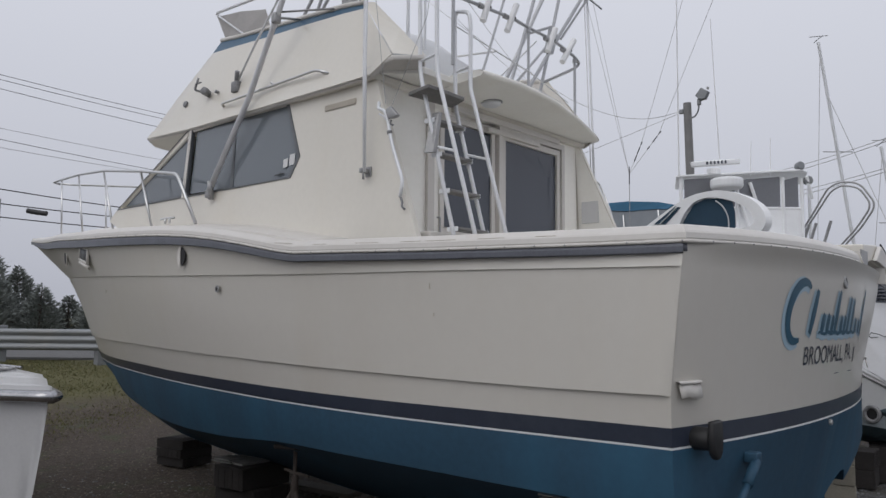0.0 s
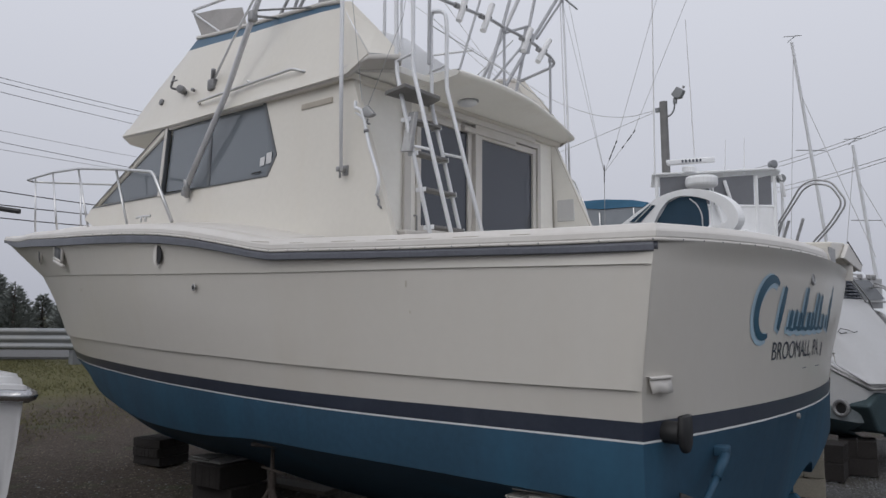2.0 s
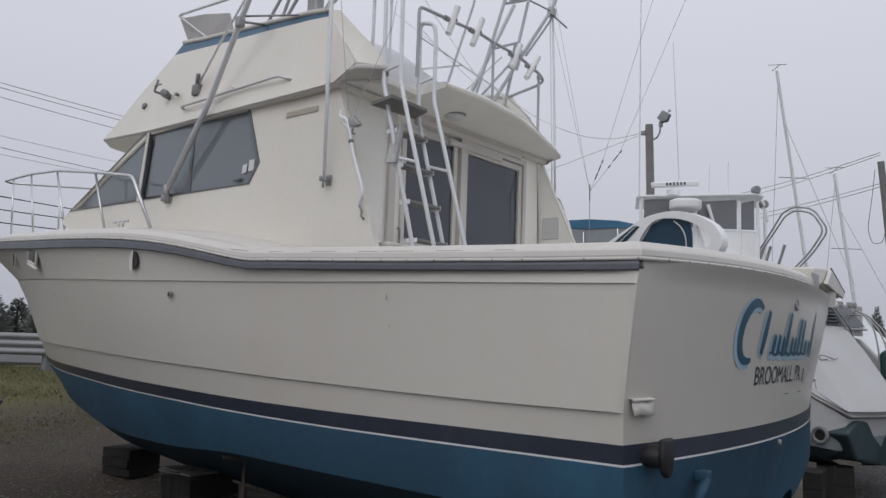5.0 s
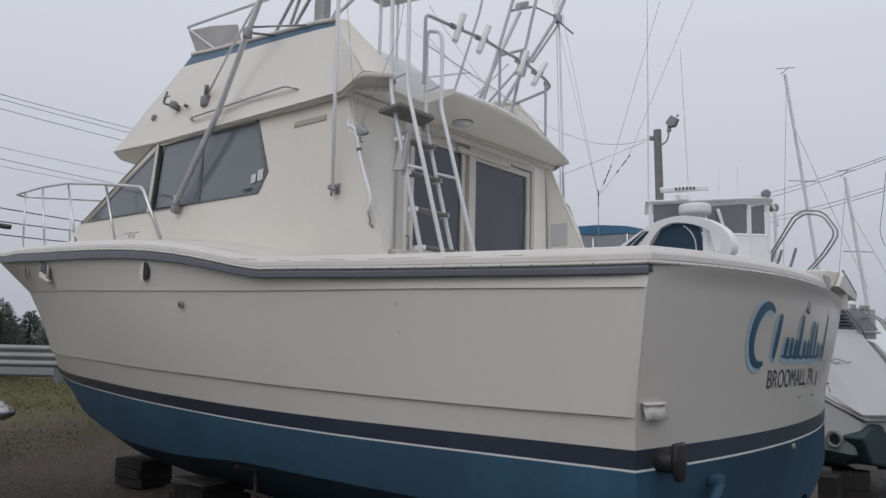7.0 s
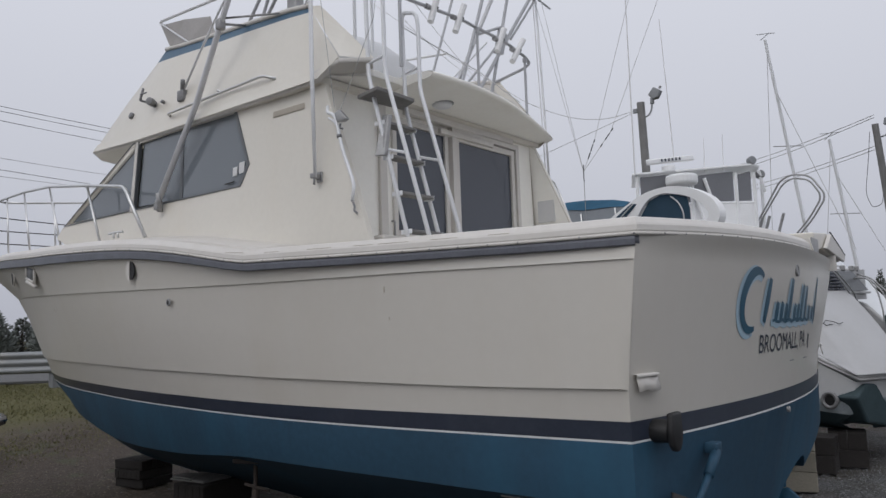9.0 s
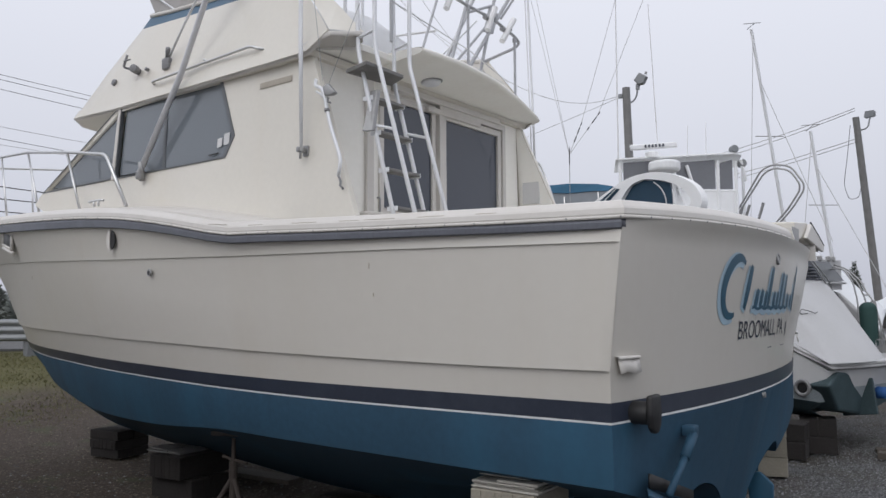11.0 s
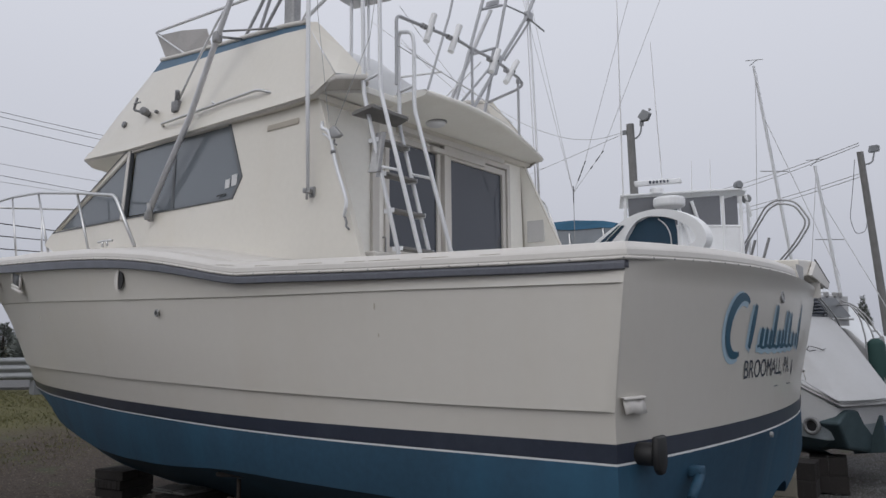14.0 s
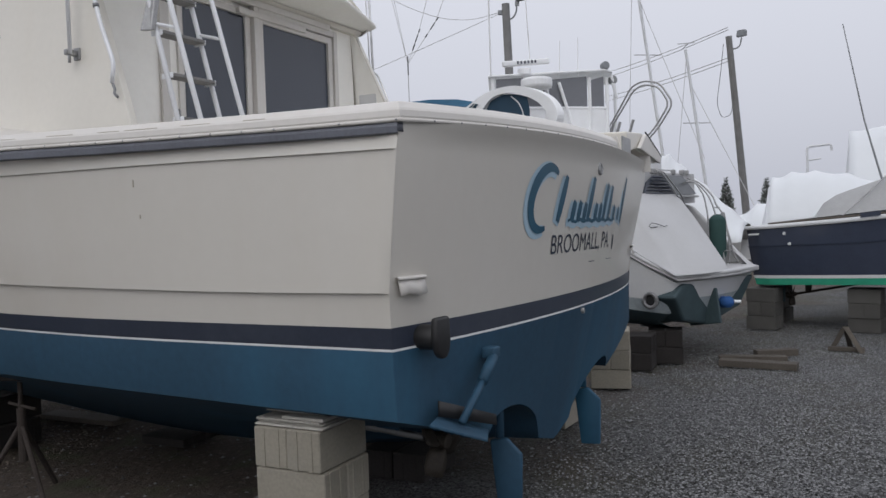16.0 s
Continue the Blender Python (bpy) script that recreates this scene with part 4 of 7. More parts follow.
# hull fittings, the same on both sides
for sgn in (1, -1):
    flip = Matrix.Diagonal((1, sgn, 1, 1))

    def fit(name, bm, mat, label="", parent=boat, smooth=True):
        if sgn < 0:
            bmesh.ops.transform(bm, matrix=flip, verts=bm.verts)
            bmesh.ops.reverse_faces(bm, faces=bm.faces)
        return part(name, bm, mat, parent, label, smooth)

    c = side_point(4.07, 2.245)
    port = fit("porthole", prism_bm([c + Vector((0.050 * math.cos(a), 0.004, 0.072 * math.sin(a))) for a in np.linspace(0, 2 * math.pi, 21)[:-1]], (0, 0.010, 0)), BLACK, "black oval porthole with a white scoop", smooth=False)
    rim_ = [c + Vector((0.060 * math.cos(a), 0.006, 0.080 * math.sin(a))) for a in np.linspace(-math.pi / 2, math.pi / 2, 14)] + [c + Vector((0.012 * math.cos(a), 0.006, 0.076 * math.sin(a))) for a in np.linspace(math.pi / 2, -math.pi / 2, 14)]
    fit("porthole_scoop", prism_bm(rim_, (0, 0.014, 0)), CAPW, "white scoop on the forward half", parent=port, smooth=False)
    c = side_point(3.585, 1.98, 0.018)
    fl = fit("drain_fitting", ring_bm(c, (0.05, 1, 0), 0.021, 0.007, 16), DULL, "small metal hull drain")
    # Solid black disc stands in for the dark inside of the drain.
    fit("drain_hole", disc_bm(c, (0.05, 1, 0), 0.016, 0.012), BLACK, parent=fl)
    for x, z, w, h in ((6.72, 2.425, 0.17, 0.085),):
        p = side_point(x, z)
        q = side_point(x + 0.3, z + 0.06)
        t = (q - p).normalized()
        n = Vector((t.y, -t.x, 0)) * -1
        if n.y < 0:
            n = -n
        bm = bmesh.new()
        for a, b in (((-w, -h), (w, -h)), ((w, -h), (w, h)), ((w, h), (-w, h)), ((-w, h), (-w, -h))):
            add_bm(bm, tube_bm([p + t * a[0] + Vector((0, 0, a[1])) + n * 0.01, p + t * b[0] + Vector((0, 0, b[1])) + n * 0.01], 0.016, 6))
        fr = fit("bow_window", bm, CAPW, "small square bow window")
        bm = prism_bm([p + t * a + Vector((0, 0, b)) + n * 0.006 for a, b in ((-w, -h), (w, -h), (w, h), (-w, h))], n * 0.006)
        fit("bow_window_glass", bm, MATS["dark_window_gasket"], parent=fr)
        fit("bow_window_ledge", tube_bm([p + t * -0.24 + Vector((0, 0, -0.115)) + n * 0.012, p + t * 0.14 + Vector((0, 0, -0.115)) + n * 0.012], 0.018, 8), CAPW, parent=fr)
    c = side_point(8.25, 2.48, 0.01)
    fit("hawse_hole", ring_bm(c, (0.32, 1, -0.1), 0.100, 0.010), CREAM, "oval hawse hole rim")
    # The hawse is not cut through; a black disc imitates its unlit inside.
    fit("hawse_opening", disc_bm(c, (0.32, 1, -0.1), 0.094, 0.016), BLACK)
    # bow rail
    rail_top = [(4.41, 1.62, 2.57), (4.80, 1.58, 3.05), (5.71, 1.44, 3.20), (7.17, 1.10, 3.425), (8.75, 0.66, 3.62), (10.0, 0.33, 3.735), (10.72, 0.14, 3.80), (10.86, 0.0, 3.81)]
    rail = fit("bow_rail", tube_bm(bend(rail_top, 0.085, 5), 0.016, 10), STEEL, "stainless bow rail")
    for (fx, fy), (tx, ty, tz) in (((5.38, 1.47), (5.71, 1.44, 3.20)), ((6.78, 1.14), (7.17, 1.10, 3.425)), ((8.42, 0.72), (8.75, 0.66, 3.62)), ((9.92, 0.33), (10.0, 0.33, 3.735))):
        fz = smooth_table(SHEER_Z, fx) + 0.10
        fit("stanchion", tube_bm([(fx, fy, fz), (tx, ty, tz)], 0.013, 8), STEEL, parent=rail)
        fit("stanchion_foot", disc_bm((fx, fy, fz + 0.006), (0, 0, 1), 0.035, 0.016, 14, 0.003), STEEL, parent=rail)
    fit("stanchion_foot", disc_bm((4.41, 1.62, smooth_table(SHEER_Z, 4.41) + 0.10), (0, 0, 1), 0.035, 0.02, 14, 0.003), STEEL, parent=rail)
    # mooring cleats
    for x, y in ((4.90, 1.60),):
        z = smooth_table(SHEER_Z, x) + 0.168
        bm = tube_bm(bend([(x - 0.11, y, z + 0.035), (x - 0.05, y, z + 0.04), (x + 0.05, y, z + 0.04), (x + 0.11, y, z + 0.035)], 0.03), 0.011, 8)
        add_bm(bm, tube_bm([(x - 0.035, y, z - 0.01), (x - 0.035, y, z + 0.04)], 0.011, 8))
        add_bm(bm, tube_bm([(x + 0.035, y, z - 0.01), (x + 0.035, y, z + 0.04)], 0.011, 8))
        fit("mooring_cleat", bm, STEEL, "stainless mooring cleat")
    # hatch line, vent badge and clamps on the house side
    bm = prism_bm([Vector((x, house_y(x, z) + 0.002, z)) for x, z in ((2.94, 3.335), (2.94, 3.38), (2.60, 3.385), (2.60, 3.34))], (0, 0.006, 0), 0.002)
    fit("faded_badge", bm, FADED, "faded tan name badge")
    # outrigger: big pole in a bracket on the house side, and a thin upper pole
    rig = fit("outrigger", tube_bm([(4.45, 1.475, 2.87), (3.86, 1.505, 3.60), (3.50, 1.515, 4.21), (2.85, 1.53, 5.30)], 0.026, 12, 0.022), ALUM, "aluminium outrigger pole")
    bm = box_bm((4.42, 1.44, 2.81), (4.48, 1.50, 2.88), 0.01)
    add_bm(bm, tube_bm([(4.44, 1.46, 2.80), (4.40, 1.50, 2.95)], 0.024, 10))
    fit("outrigger_bracket", bm, DULL, "grey hinge bracket", parent=rig)
    fit("outrigger_strut", tube_bm([(4.29, 1.335, 3.84), (3.95, 1.40, 4.10), (3.55, 1.48, 4.36), (3.0, 1.54, 4.75)], 0.011, 8, 0.009), ALU, parent=rig)
    bm = box_bm((4.24, 1.30, 3.76), (4.33, 1.37, 3.86), 0.012)
    add_bm(bm, tube_bm([(4.30, 1.33, 3.84), (4.22, 1.38, 3.93)], 0.02, 8))
    fit("strut_bracket", bm, WORN, "grey strut bracket", parent=rig)
    bm = tube_bm([(3.55, 1.24, 4.28), (3.50, 1.515, 4.20)], 0.011, 8)
    add_bm(bm, box_bm((3.475, 1.485, 4.15), (3.535, 1.55, 4.24), 0.012))
    add_bm(bm, tube_bm([(3.05, 1.27, 4.24), (3.50, 1.50, 4.25)], 0.009, 8))
    fit("outrigger_cradle", bm, DULL, parent=rig)
    yp = 1.575 if sgn > 0 else 1.675
    pole = fit("upright_pole", tube_bm([(2.385, yp, 2.79), (2.40, yp - 0.005, 3.6), (2.42, yp - 0.025, 4.5), (2.45, yp - 0.055, 5.6)], 0.012, 10), ALU, "upright aluminium pole clamped to the house")
    fit("slim_tube", tube_bm([(2.41, yp - 0.015, 2.80), (2.43, yp - 0.015, 3.6), (2.45, yp - 0.035, 4.5), (2.47, yp - 0.065, 5.6)], 0.006, 8), ALU, parent=pole)
    bm = box_bm((2.388, 1.52, 2.785), (2.42, yp + 0.02, 2.82), 0.006)
    add_bm(bm, box_bm((2.378, 1.505, 2.765), (2.43, 1.523, 2.838), 0.004))
    add_bm(bm, tube_bm([(2.395, yp, 2.74), (2.395, yp, 2.80)], 0.009, 8))
    fit("pole_clamp", bm, DULL, "steel pole clamp", parent=pole)
    # grab rail, rod holder on the wing, horn and lights on the coaming
    gr = fit("grab_rail", tube_bm(bend([(4.44, 1.36, 3.66), (4.40, 1.41, 3.66), (3.0, 1.51, 3.665), (2.90, 1.47, 3.625)], 0.05), 0.012, 8), STEEL, "stainless grab rail")
    fit("rail_post", tube_bm([(3.60, 1.40, 3.66), (3.62, 1.47, 3.695)], 0.009, 8), STEEL, parent=gr)
    if sgn > 0:
        rh = fit("gaff_holder", tube_bm(bend([(2.305, 1.52, 3.283), (2.27, 1.56, 3.225), (2.21, 1.56, 3.205), (2.171, 1.56, 3.113), (2.159, 1.56, 3.045), (2.125, 1.56, 2.931), (2.043, 1.56, 2.728), (2.032, 1.56, 2.681), (2.051, 1.56, 2.584)], 0.03), 0.0125, 10), ALU, "bent aluminium tube along the house corner")
        fit("gaff_prong", tube_bm([(2.268, 1.55, 3.19), (2.22, 1.56, 3.165), (2.176, 1.56, 3.12)], 0.008, 8), ALU, parent=rh)
        fit("gaff_collar", tube_bm([(2.160, 1.56, 3.052), (2.156, 1.56, 3.032)], 0.018, 12), WORN, parent=rh)
        fit("gaff_hook", tube_bm([(2.051, 1.56, 2.59), (2.03, 1.56, 2.545), (2.035, 1.56, 2.52), (2.008, 1.56, 2.497)], 0.008, 8), WORN, "dark hook at the tube's foot", parent=rh)
        lamp = fit("floodlight", prism_bm([(2.19, 1.575, 3.205), (2.145, 1.575, 3.222), (2.075, 1.575, 3.148), (2.11, 1.575, 3.135), (2.17, 1.575, 3.14)], (0, -0.035, 0), 0.006), DULL, "small weathered floodlight", parent=rh)
        fit("lamp_stem", tube_bm([(2.15, 1.555, 3.13), (2.16, 1.555, 3.10), (2.13, 1.555, 3.09)], 0.007, 8), WORN, parent=rh)
    bm = disc_bm((4.90, 1.285, 3.90), (0, 1, 0.2), 0.03, 0.09, 14, 0.008)
    add_bm(bm, tube_bm(bend([(4.96, 1.27, 3.92), (5.02, 1.34, 3.94), (4.98, 1.33, 4.05)], 0.02), 0.011, 8))
    add_bm(bm, disc_bm((4.86, 1.33, 3.90), (-0.5, 1, 0), 0.036, 0.06, 14, 0.006))
    add_bm(bm, tube_bm([(4.93, 1.33, 4.0), (5.0, 1.35, 3.99)], 0.007, 6))
    bmesh.ops.translate(bm, vec=(-0.10, 0.02, -0.045), verts=bm.verts)
    fit("horn", bm, WORN, "small weathered horn")
    fit("side_light", disc_bm((5.24, 1.255, 3.835), (0, 1, 0.2), 0.032, 0.03, 14, 0.008), WORN, "small side light")
    fit("coaming_screw", disc_bm((4.60, 1.33, 3.825), (0, 1, 0.2), 0.016, 0.03, 10), WORN)
    # exhaust flap, drain cover, trim tab
    u = 1.64 / 1.85
    fx = transom_x(u) + 0.032
    bm = box_bm((fx - 0.03, 1.52, 1.09), (fx - 0.012, 1.68, 1.31), 0.012)
    if sgn > 0:
        fl = fit("exhaust_flap", prism_bm([(fx - 0.03, y, z) for y, z in ((1.715, 1.305), (1.60, 1.305), (1.59, 1.21), (1.60, 1.155), (1.63, 1.122), (1.67, 1.122), (1.705, 1.15), (1.72, 1.215))], (-0.035, 0, 0), 0.012), BLACK, "black rubber exhaust flap")
    if sgn > 0:
        fit("exhaust_pipe", disc_bm((fx + 0.02, 1.655, 1.215), (1, 0, 0), 0.056, 0.10, 20, 0.006), BLACK, parent=fl)
    tx = [transom_x(y / 1.86, 1.45) for y in (1.845, 1.78, 1.72, 1.67)]
    bm = grid_bm([[Vector((x - 0.010 - d, y, z)) for x, y in zip(tx, (1.845, 1.78, 1.72, 1.67))] for z, d in ((1.492, 0.0), (1.49, 0.02), (1.478, 0.024), (1.474, 0.0))])
    dc = fit("drain_flap", bm, CAPW, "white rubber scupper flap")
    rows_ = [[Vector((x - 0.012 - d, y, z + 0.008 * math.sin(k * 2.1))) for k, (x, y) in enumerate(zip(tx, (1.835, 1.78, 1.72, 1.675)))] for z, d in ((1.478, 0.012), (1.45, 0.018), (1.412, 0.026))]
    fit("flap_sheet", thick(grid_bm(rows_), 0.005), CAPW, parent=dc)
    if sgn > 0:
        tab = fit("trim_tab", prism_bm([(-0.03, 1.58, 0.845), (-0.04, 1.08, 0.665), (-0.15, 1.32, 0.685), (-0.15, 1.86, 0.885)], (0, 0, -0.014), 0.003), BLUE, "blue trim tab plate")
        fit("trim_tab_ram", tube_bm([(-0.125, 1.175, 1.055), (-0.122, 1.30, 0.955)], 0.027, 12), BLUE, "blue hydraulic ram", parent=tab)
        fit("ram_rod", tube_bm([(-0.122, 1.29, 0.962), (-0.105, 1.49, 0.80)], 0.019, 10), BLUE, parent=tab)
        fit("ram_foot", box_bm((-0.14, 1.12, 1.045), (-0.07, 1.20, 1.10), 0.008), BLUE, parent=tab)
        # No pocket is cut; a black plate imitates the recess's shade.
        fit("tab_recess", prism_bm([(-0.045, 1.60, 0.92), (-0.075, 1.08, 0.745), (-0.075, 1.08, 0.69), (-0.045, 1.60, 0.85)], (-0.012, 0, 0)), BLACK, "black plate in place of the shaded recess above the trim tab")
    # shaft, propeller and rudder under the tunnel
    sh = fit("propeller_shaft", tube_bm([(2.6, 0.70, 0.58), (0.45, 0.70, 0.46)], 0.022, 10), DULL, "propeller shaft")
    fit("shaft_strut", prism_bm([(0.72, 0.685, 0.46), (0.88, 0.685, 0.46), (0.95, 0.685, 0.75), (0.78, 0.685, 0.75)], (0, 0.03, 0), 0.006), BLUE, parent=sh)
    hub = fit("propeller_hub", disc_bm((0.46, 0.70, 0.46), (1, 0, 0.06), 0.045, 0.12, 14, 0.01), BRONZE, parent=sh)
    for k in range(4):
        ang = 2 * math.pi * k / 4 + 0.4
        rows_ = []
        for r in (0.04, 0.10, 0.16, 0.21):
            wdt = 0.05 + 0.09 * math.sin(math.pi * min(r / 0.28, 1))
            row = []
            for j in range(5):
                v = (j / 4 - 0.5) * wdt
                tw = 0.75 - 1.2 * r
                row.append(Vector((0.46 + v * math.sin(tw), 0.70 + r * math.cos(ang) - v * math.cos(tw) * math.sin(ang), 0.46 + r * math.sin(ang) + v * math.cos(tw) * math.cos(ang))))
            rows_.append(row)
        fit("propeller_blade", thick(grid_bm(rows_), 0.008), BRONZE, parent=hub)
    rd = fit("rudder", prism_bm([(-0.06, 0.69, 0.44), (-0.05, 0.69, 0.12), (0.09, 0.69, 0.11), (0.13, 0.69, 0.50), (0.03, 0.69, 0.52)], (0, 0.035, 0), 0.012), BLUE, "blue rudder blade")
    fit("rudder_stock", tube_bm([(0.07, 0.71, 0.52), (0.07, 0.71, 0.78)], 0.025, 10), BLUE, parent=rd)

# antenna lines and small marks only on the port side
for x, z, h in ((1.41, 1.94, 0.035), (1.39, 1.785, 0.02), (6.2, 2.0, 0.03)):
    p = side_point(x, z, 0.016)
    part("scuff_mark", prism_bm([p, p + Vector((0.006, 0, 0)), p + Vector((0.006, 0, h)), p + Vector((0, 0, h))], (0, 0.004, 0)), FADED, boat)
for k in range(26):
    i = 40 + k * (NS - 44) // 26
    if i + 2 < NS and k % 4 == 1:
        d = (LINE[i + 2] - LINE[i]).normalized()
        o = Vector((-d.y, d.x, 0)).normalized()
        o = o if o.y > 0 else -o
        c = LINE[i] + o * 0.0175 + Vector((0, 0, 0.0735))
        part("cap_seam", tube_bm([c, c + (LINE[i + 2] - LINE[i]) * (0.35 + 0.3 * ((k * 7) % 5) / 5)], 0.0018, 5), FADED, boat)
for x, y, z in ((1.59, 1.70, 2.268), (2.14, 1.76, 2.268), (0.67, 1.73, 2.243)):
    part("filler_plate", disc_bm((x, y, z), (0, 0, 1), 0.032, 0.010, 18, 0.003), STEEL, boat, "small chrome filler plate")
part("deck_seam", tube_bm([(4.475, 1.415, 2.60), (3.938, 1.478, 2.52), (3.554, 1.495, 2.45), (3.123, 1.602, 2.36), (2.849, 1.677, 2.30)], 0.005, 6), DULL, boat, "thin grey deck seam")
part("transom_light", ring_bm((-0.247, -0.24, 2.03), (-1, 0, 0.1), 0.034, 0.010, 18), DULL, boat, "small round transom light")
part("transom_light_lens", disc_bm((-0.242, -0.24, 2.03), (-1, 0, 0.1), 0.024, 0.02, 18, 0.004), surface("smoked_lens", (0.12, 0.12, 0.12), 0.3), boat)
part("transom_anode", disc_bm((-0.205, 0.05, 1.155), (-1, 0, 0), 0.018, 0.02, 12, 0.004), DULL, boat)
for x0, z0, w, h in ((3.42, 2.955, 0.055, 0.075), (3.345, 2.965, 0.065, 0.095)):
    part("window_sticker", prism_bm([Vector((x, house_y(x, z) - 0.02, z)) for x, z in ((x0, z0), (x0 - w, z0 + 0.005), (x0 - w, z0 + h), (x0, z0 + h - 0.005))], (0, 0.002, 0)), STICK, boat, "small white window sticker")
part("maker_mark", prism_bm([Vector((x, house_y(x, z) - 0.02, z)) for x, z in ((3.52, 2.90), (3.40, 2.905), (3.40, 2.917), (3.52, 2.912))], (0, 0.002, 0)), BLACK, boat)


# lettering on the transom
def on_transom(y, z, off):
    u = y / 1.86
    return Vector((transom_x(u, z) - off, y, z))


def letters(text, y0, y1, z0, h, material, name, off=0.004):
    """Lettering laid along the curve of the transom, from port to starboard."""
    cu = bpy.data.curves.new("lettering", "FONT")
    cu.body = text
    cu.size = 1.0
    ob = bpy.data.objects.new("lettering", cu)
    scene.collection.objects.link(ob)
    dg = bpy.context.evaluated_depsgraph_get()
    me = bpy.data.meshes.new_from_object(ob.evaluated_get(dg))
    bpy.data.objects.remove(ob)
    bpy.data.curves.remove(cu)
    bm = bmesh.new()
    bm.from_mesh(me)
    bpy.data.meshes.remove(me)
    bmesh.ops.triangulate(bm, faces=bm.faces)
    xs = [v.co.x for v in bm.verts]
    ys_ = [v.co.y for v in bm.verts]
    x0, x1, top_ = min(xs), max(xs), max(v for v in ys_)
    for v in bm.verts:
        y = y0 + (y1 - y0) * (v.co.x - x0) / (x1 - x0)
        v.co = on_transom(y, z0 + h * v.co.y / top_, off)
    seen = set()
    for v in bm.verts:
        if v in seen:
            continue
        island, todo = [], [v]
        seen.add(v)
        while todo:
            w = todo.pop()
            island.append(w)
            for e in w.link_edges:
                o = e.other_vert(w)
                if o not in seen:
                    seen.add(o)
                    todo.append(o)
        one = bmesh.new()
        at = {w: one.verts.new(w.co) for w in island}
        for fc in {fc for w in island for fc in w.link_faces}:
            one.faces.new([at[w] for w in fc.verts])
        part(name, one, material, boat)
    bm.free()


letters("BROOMALL, PA.", 0.50, -0.62, 1.52, 0.108, PAINTDARK, "home_port_letter")


def stroke(points, w0, w1, off):
    """A slanted brush stroke on the transom: a flat band along points of (y, z)."""
    n = len(points)
    rows_ = [[], []]
    for i, (y, z) in enumerate(points):
        a, b = points[max(i - 1, 0)], points[min(i + 1, n - 1)]
        d = Vector((b[0] - a[0], b[1] - a[1])).normalized()
        w = w0 + (w1 - w0) * math.sin(math.pi * i / max(n - 1, 1))
        for k, s in ((0, 1), (1, -1)):
            rows_[k].append(on_transom(y - d.y * w * s, z + d.x * w * s, off))
    return grid_bm(rows_)


bars = []
crescent = [(0.62 + 0.17 * math.cos(a) - 0.30 * (1.83 + 0.17 * math.sin(a) - 1.83), 1.83 + 0.17 * math.sin(a)) for a in np.linspace(2.2, -1.9, 20)]
bars.append((crescent, 0.014, 0.036))
for y, lo, hi in ((0.40, 1.70, 1.96), (0.22, 1.70, 1.82), (0.12, 1.70, 1.82), (0.02, 1.70, 1.81), (-0.09, 1.70, 1.97), (-0.20, 1.70, 1.81), (-0.30, 1.70, 1.81), (-0.42, 1.70, 1.94), (-0.54, 1.70, 1.93), (-0.66, 1.70, 1.80), (-0.80, 1.70, 1.79), (-0.95, 1.68, 2.0)):
    lean = (hi - lo) * 0.42
    bars.append(([(y + lean * (0.5 - t), lo + (hi - lo) * t) for t in np.linspace(0, 1, 5)], 0.024, 0.034))
bars.append(([(0.30 - 1.0 * t, 1.705 + 0.008 * math.sin(t * 40)) for t in np.linspace(0, 1, 24)], 0.008, 0.012))
for k, (pts, w0, w1) in enumerate(bars):
    part("name_bar_shade", stroke([(y + 0.022, z - 0.012) for y, z in pts], w0 + 0.016, w1 + 0.02, 0.003), PAINTPALE, boat, "pale blue shade behind a name bar")
    part("name_bar", stroke(pts, w0, w1, 0.006), PAINTBLUE, boat, "blue painted bar in place of the boat's name")
part("thin_line", stroke([(-0.15, 1.443), (-0.72, 1.437)], 0.003, 0.003, 0.004), PAINTDARK, boat)
part("side_bar", stroke([(-0.72, 1.50), (-0.73, 1.60)], 0.02, 0.02, 0.004), PAINTDARK, boat)

# ---- ladder to the flybridge
lad = thing("bridge_ladder", "aluminium ladder from cockpit to flybridge with grey treads and handrails", "ladder")
part("stringer", tube_bm(bend([(1.52, 1.34, 1.43), (2.08, 1.34, 3.50), (2.10, 1.34, 4.75), (2.02, 1.34, 4.85), (1.94, 1.34, 4.75), (1.925, 1.34, 3.50), (1.90, 1.34, 3.40), (1.32, 1.34, 1.43)], 0.07), 0.0155, 10), ALU, lad, "port stringer bent over into its handrail", smooth=True)
part("stringer", tube_bm(bend([(1.52, 0.98, 1.43), (2.05, 0.98, 3.32), (2.065, 0.98, 4.0), (2.05, 0.98, 4.05), (1.93, 0.98, 4.02), (1.912, 0.98, 3.92), (1.912, 0.98, 3.44), (1.32, 0.98, 1.43)], 0.05), 0.0155, 10), ALU, lad, "starboard stringer bent over into its handrail", smooth=True)
for y in (1.34, 0.98):
    for z, dz in ((2.0, -0.05), (2.95, -0.05), (3.58, 0.03)):
        xs_ = min(1.52 + (z - 1.43) * (0.56 / 2.07), 2.08)
        part("link", tube_bm([(xs_, y, z), (xs_ - 0.17, y, z + dz)], 0.010, 8), ALU, lad)
for k, z in enumerate((1.59, 1.85, 2.11, 2.375, 2.64, 2.90, 3.15)):
    x = 1.52 + (z - 1.43) * (0.58 / 2.09)
    tr_ = part("tread", box_bm((x - 0.05, 0.995, z - 0.011), (x + 0.05, 1.325, z + 0.009), 0.004), WOODT, lad, "grey ribbed tread")
    for y in (0.985, 1.325):
        part("tread_bracket", box_bm((x - 0.045, y, z - 0.02), (x + 0.045, y + 0.008, z + 0.012), 0.002), ALU, tr_)
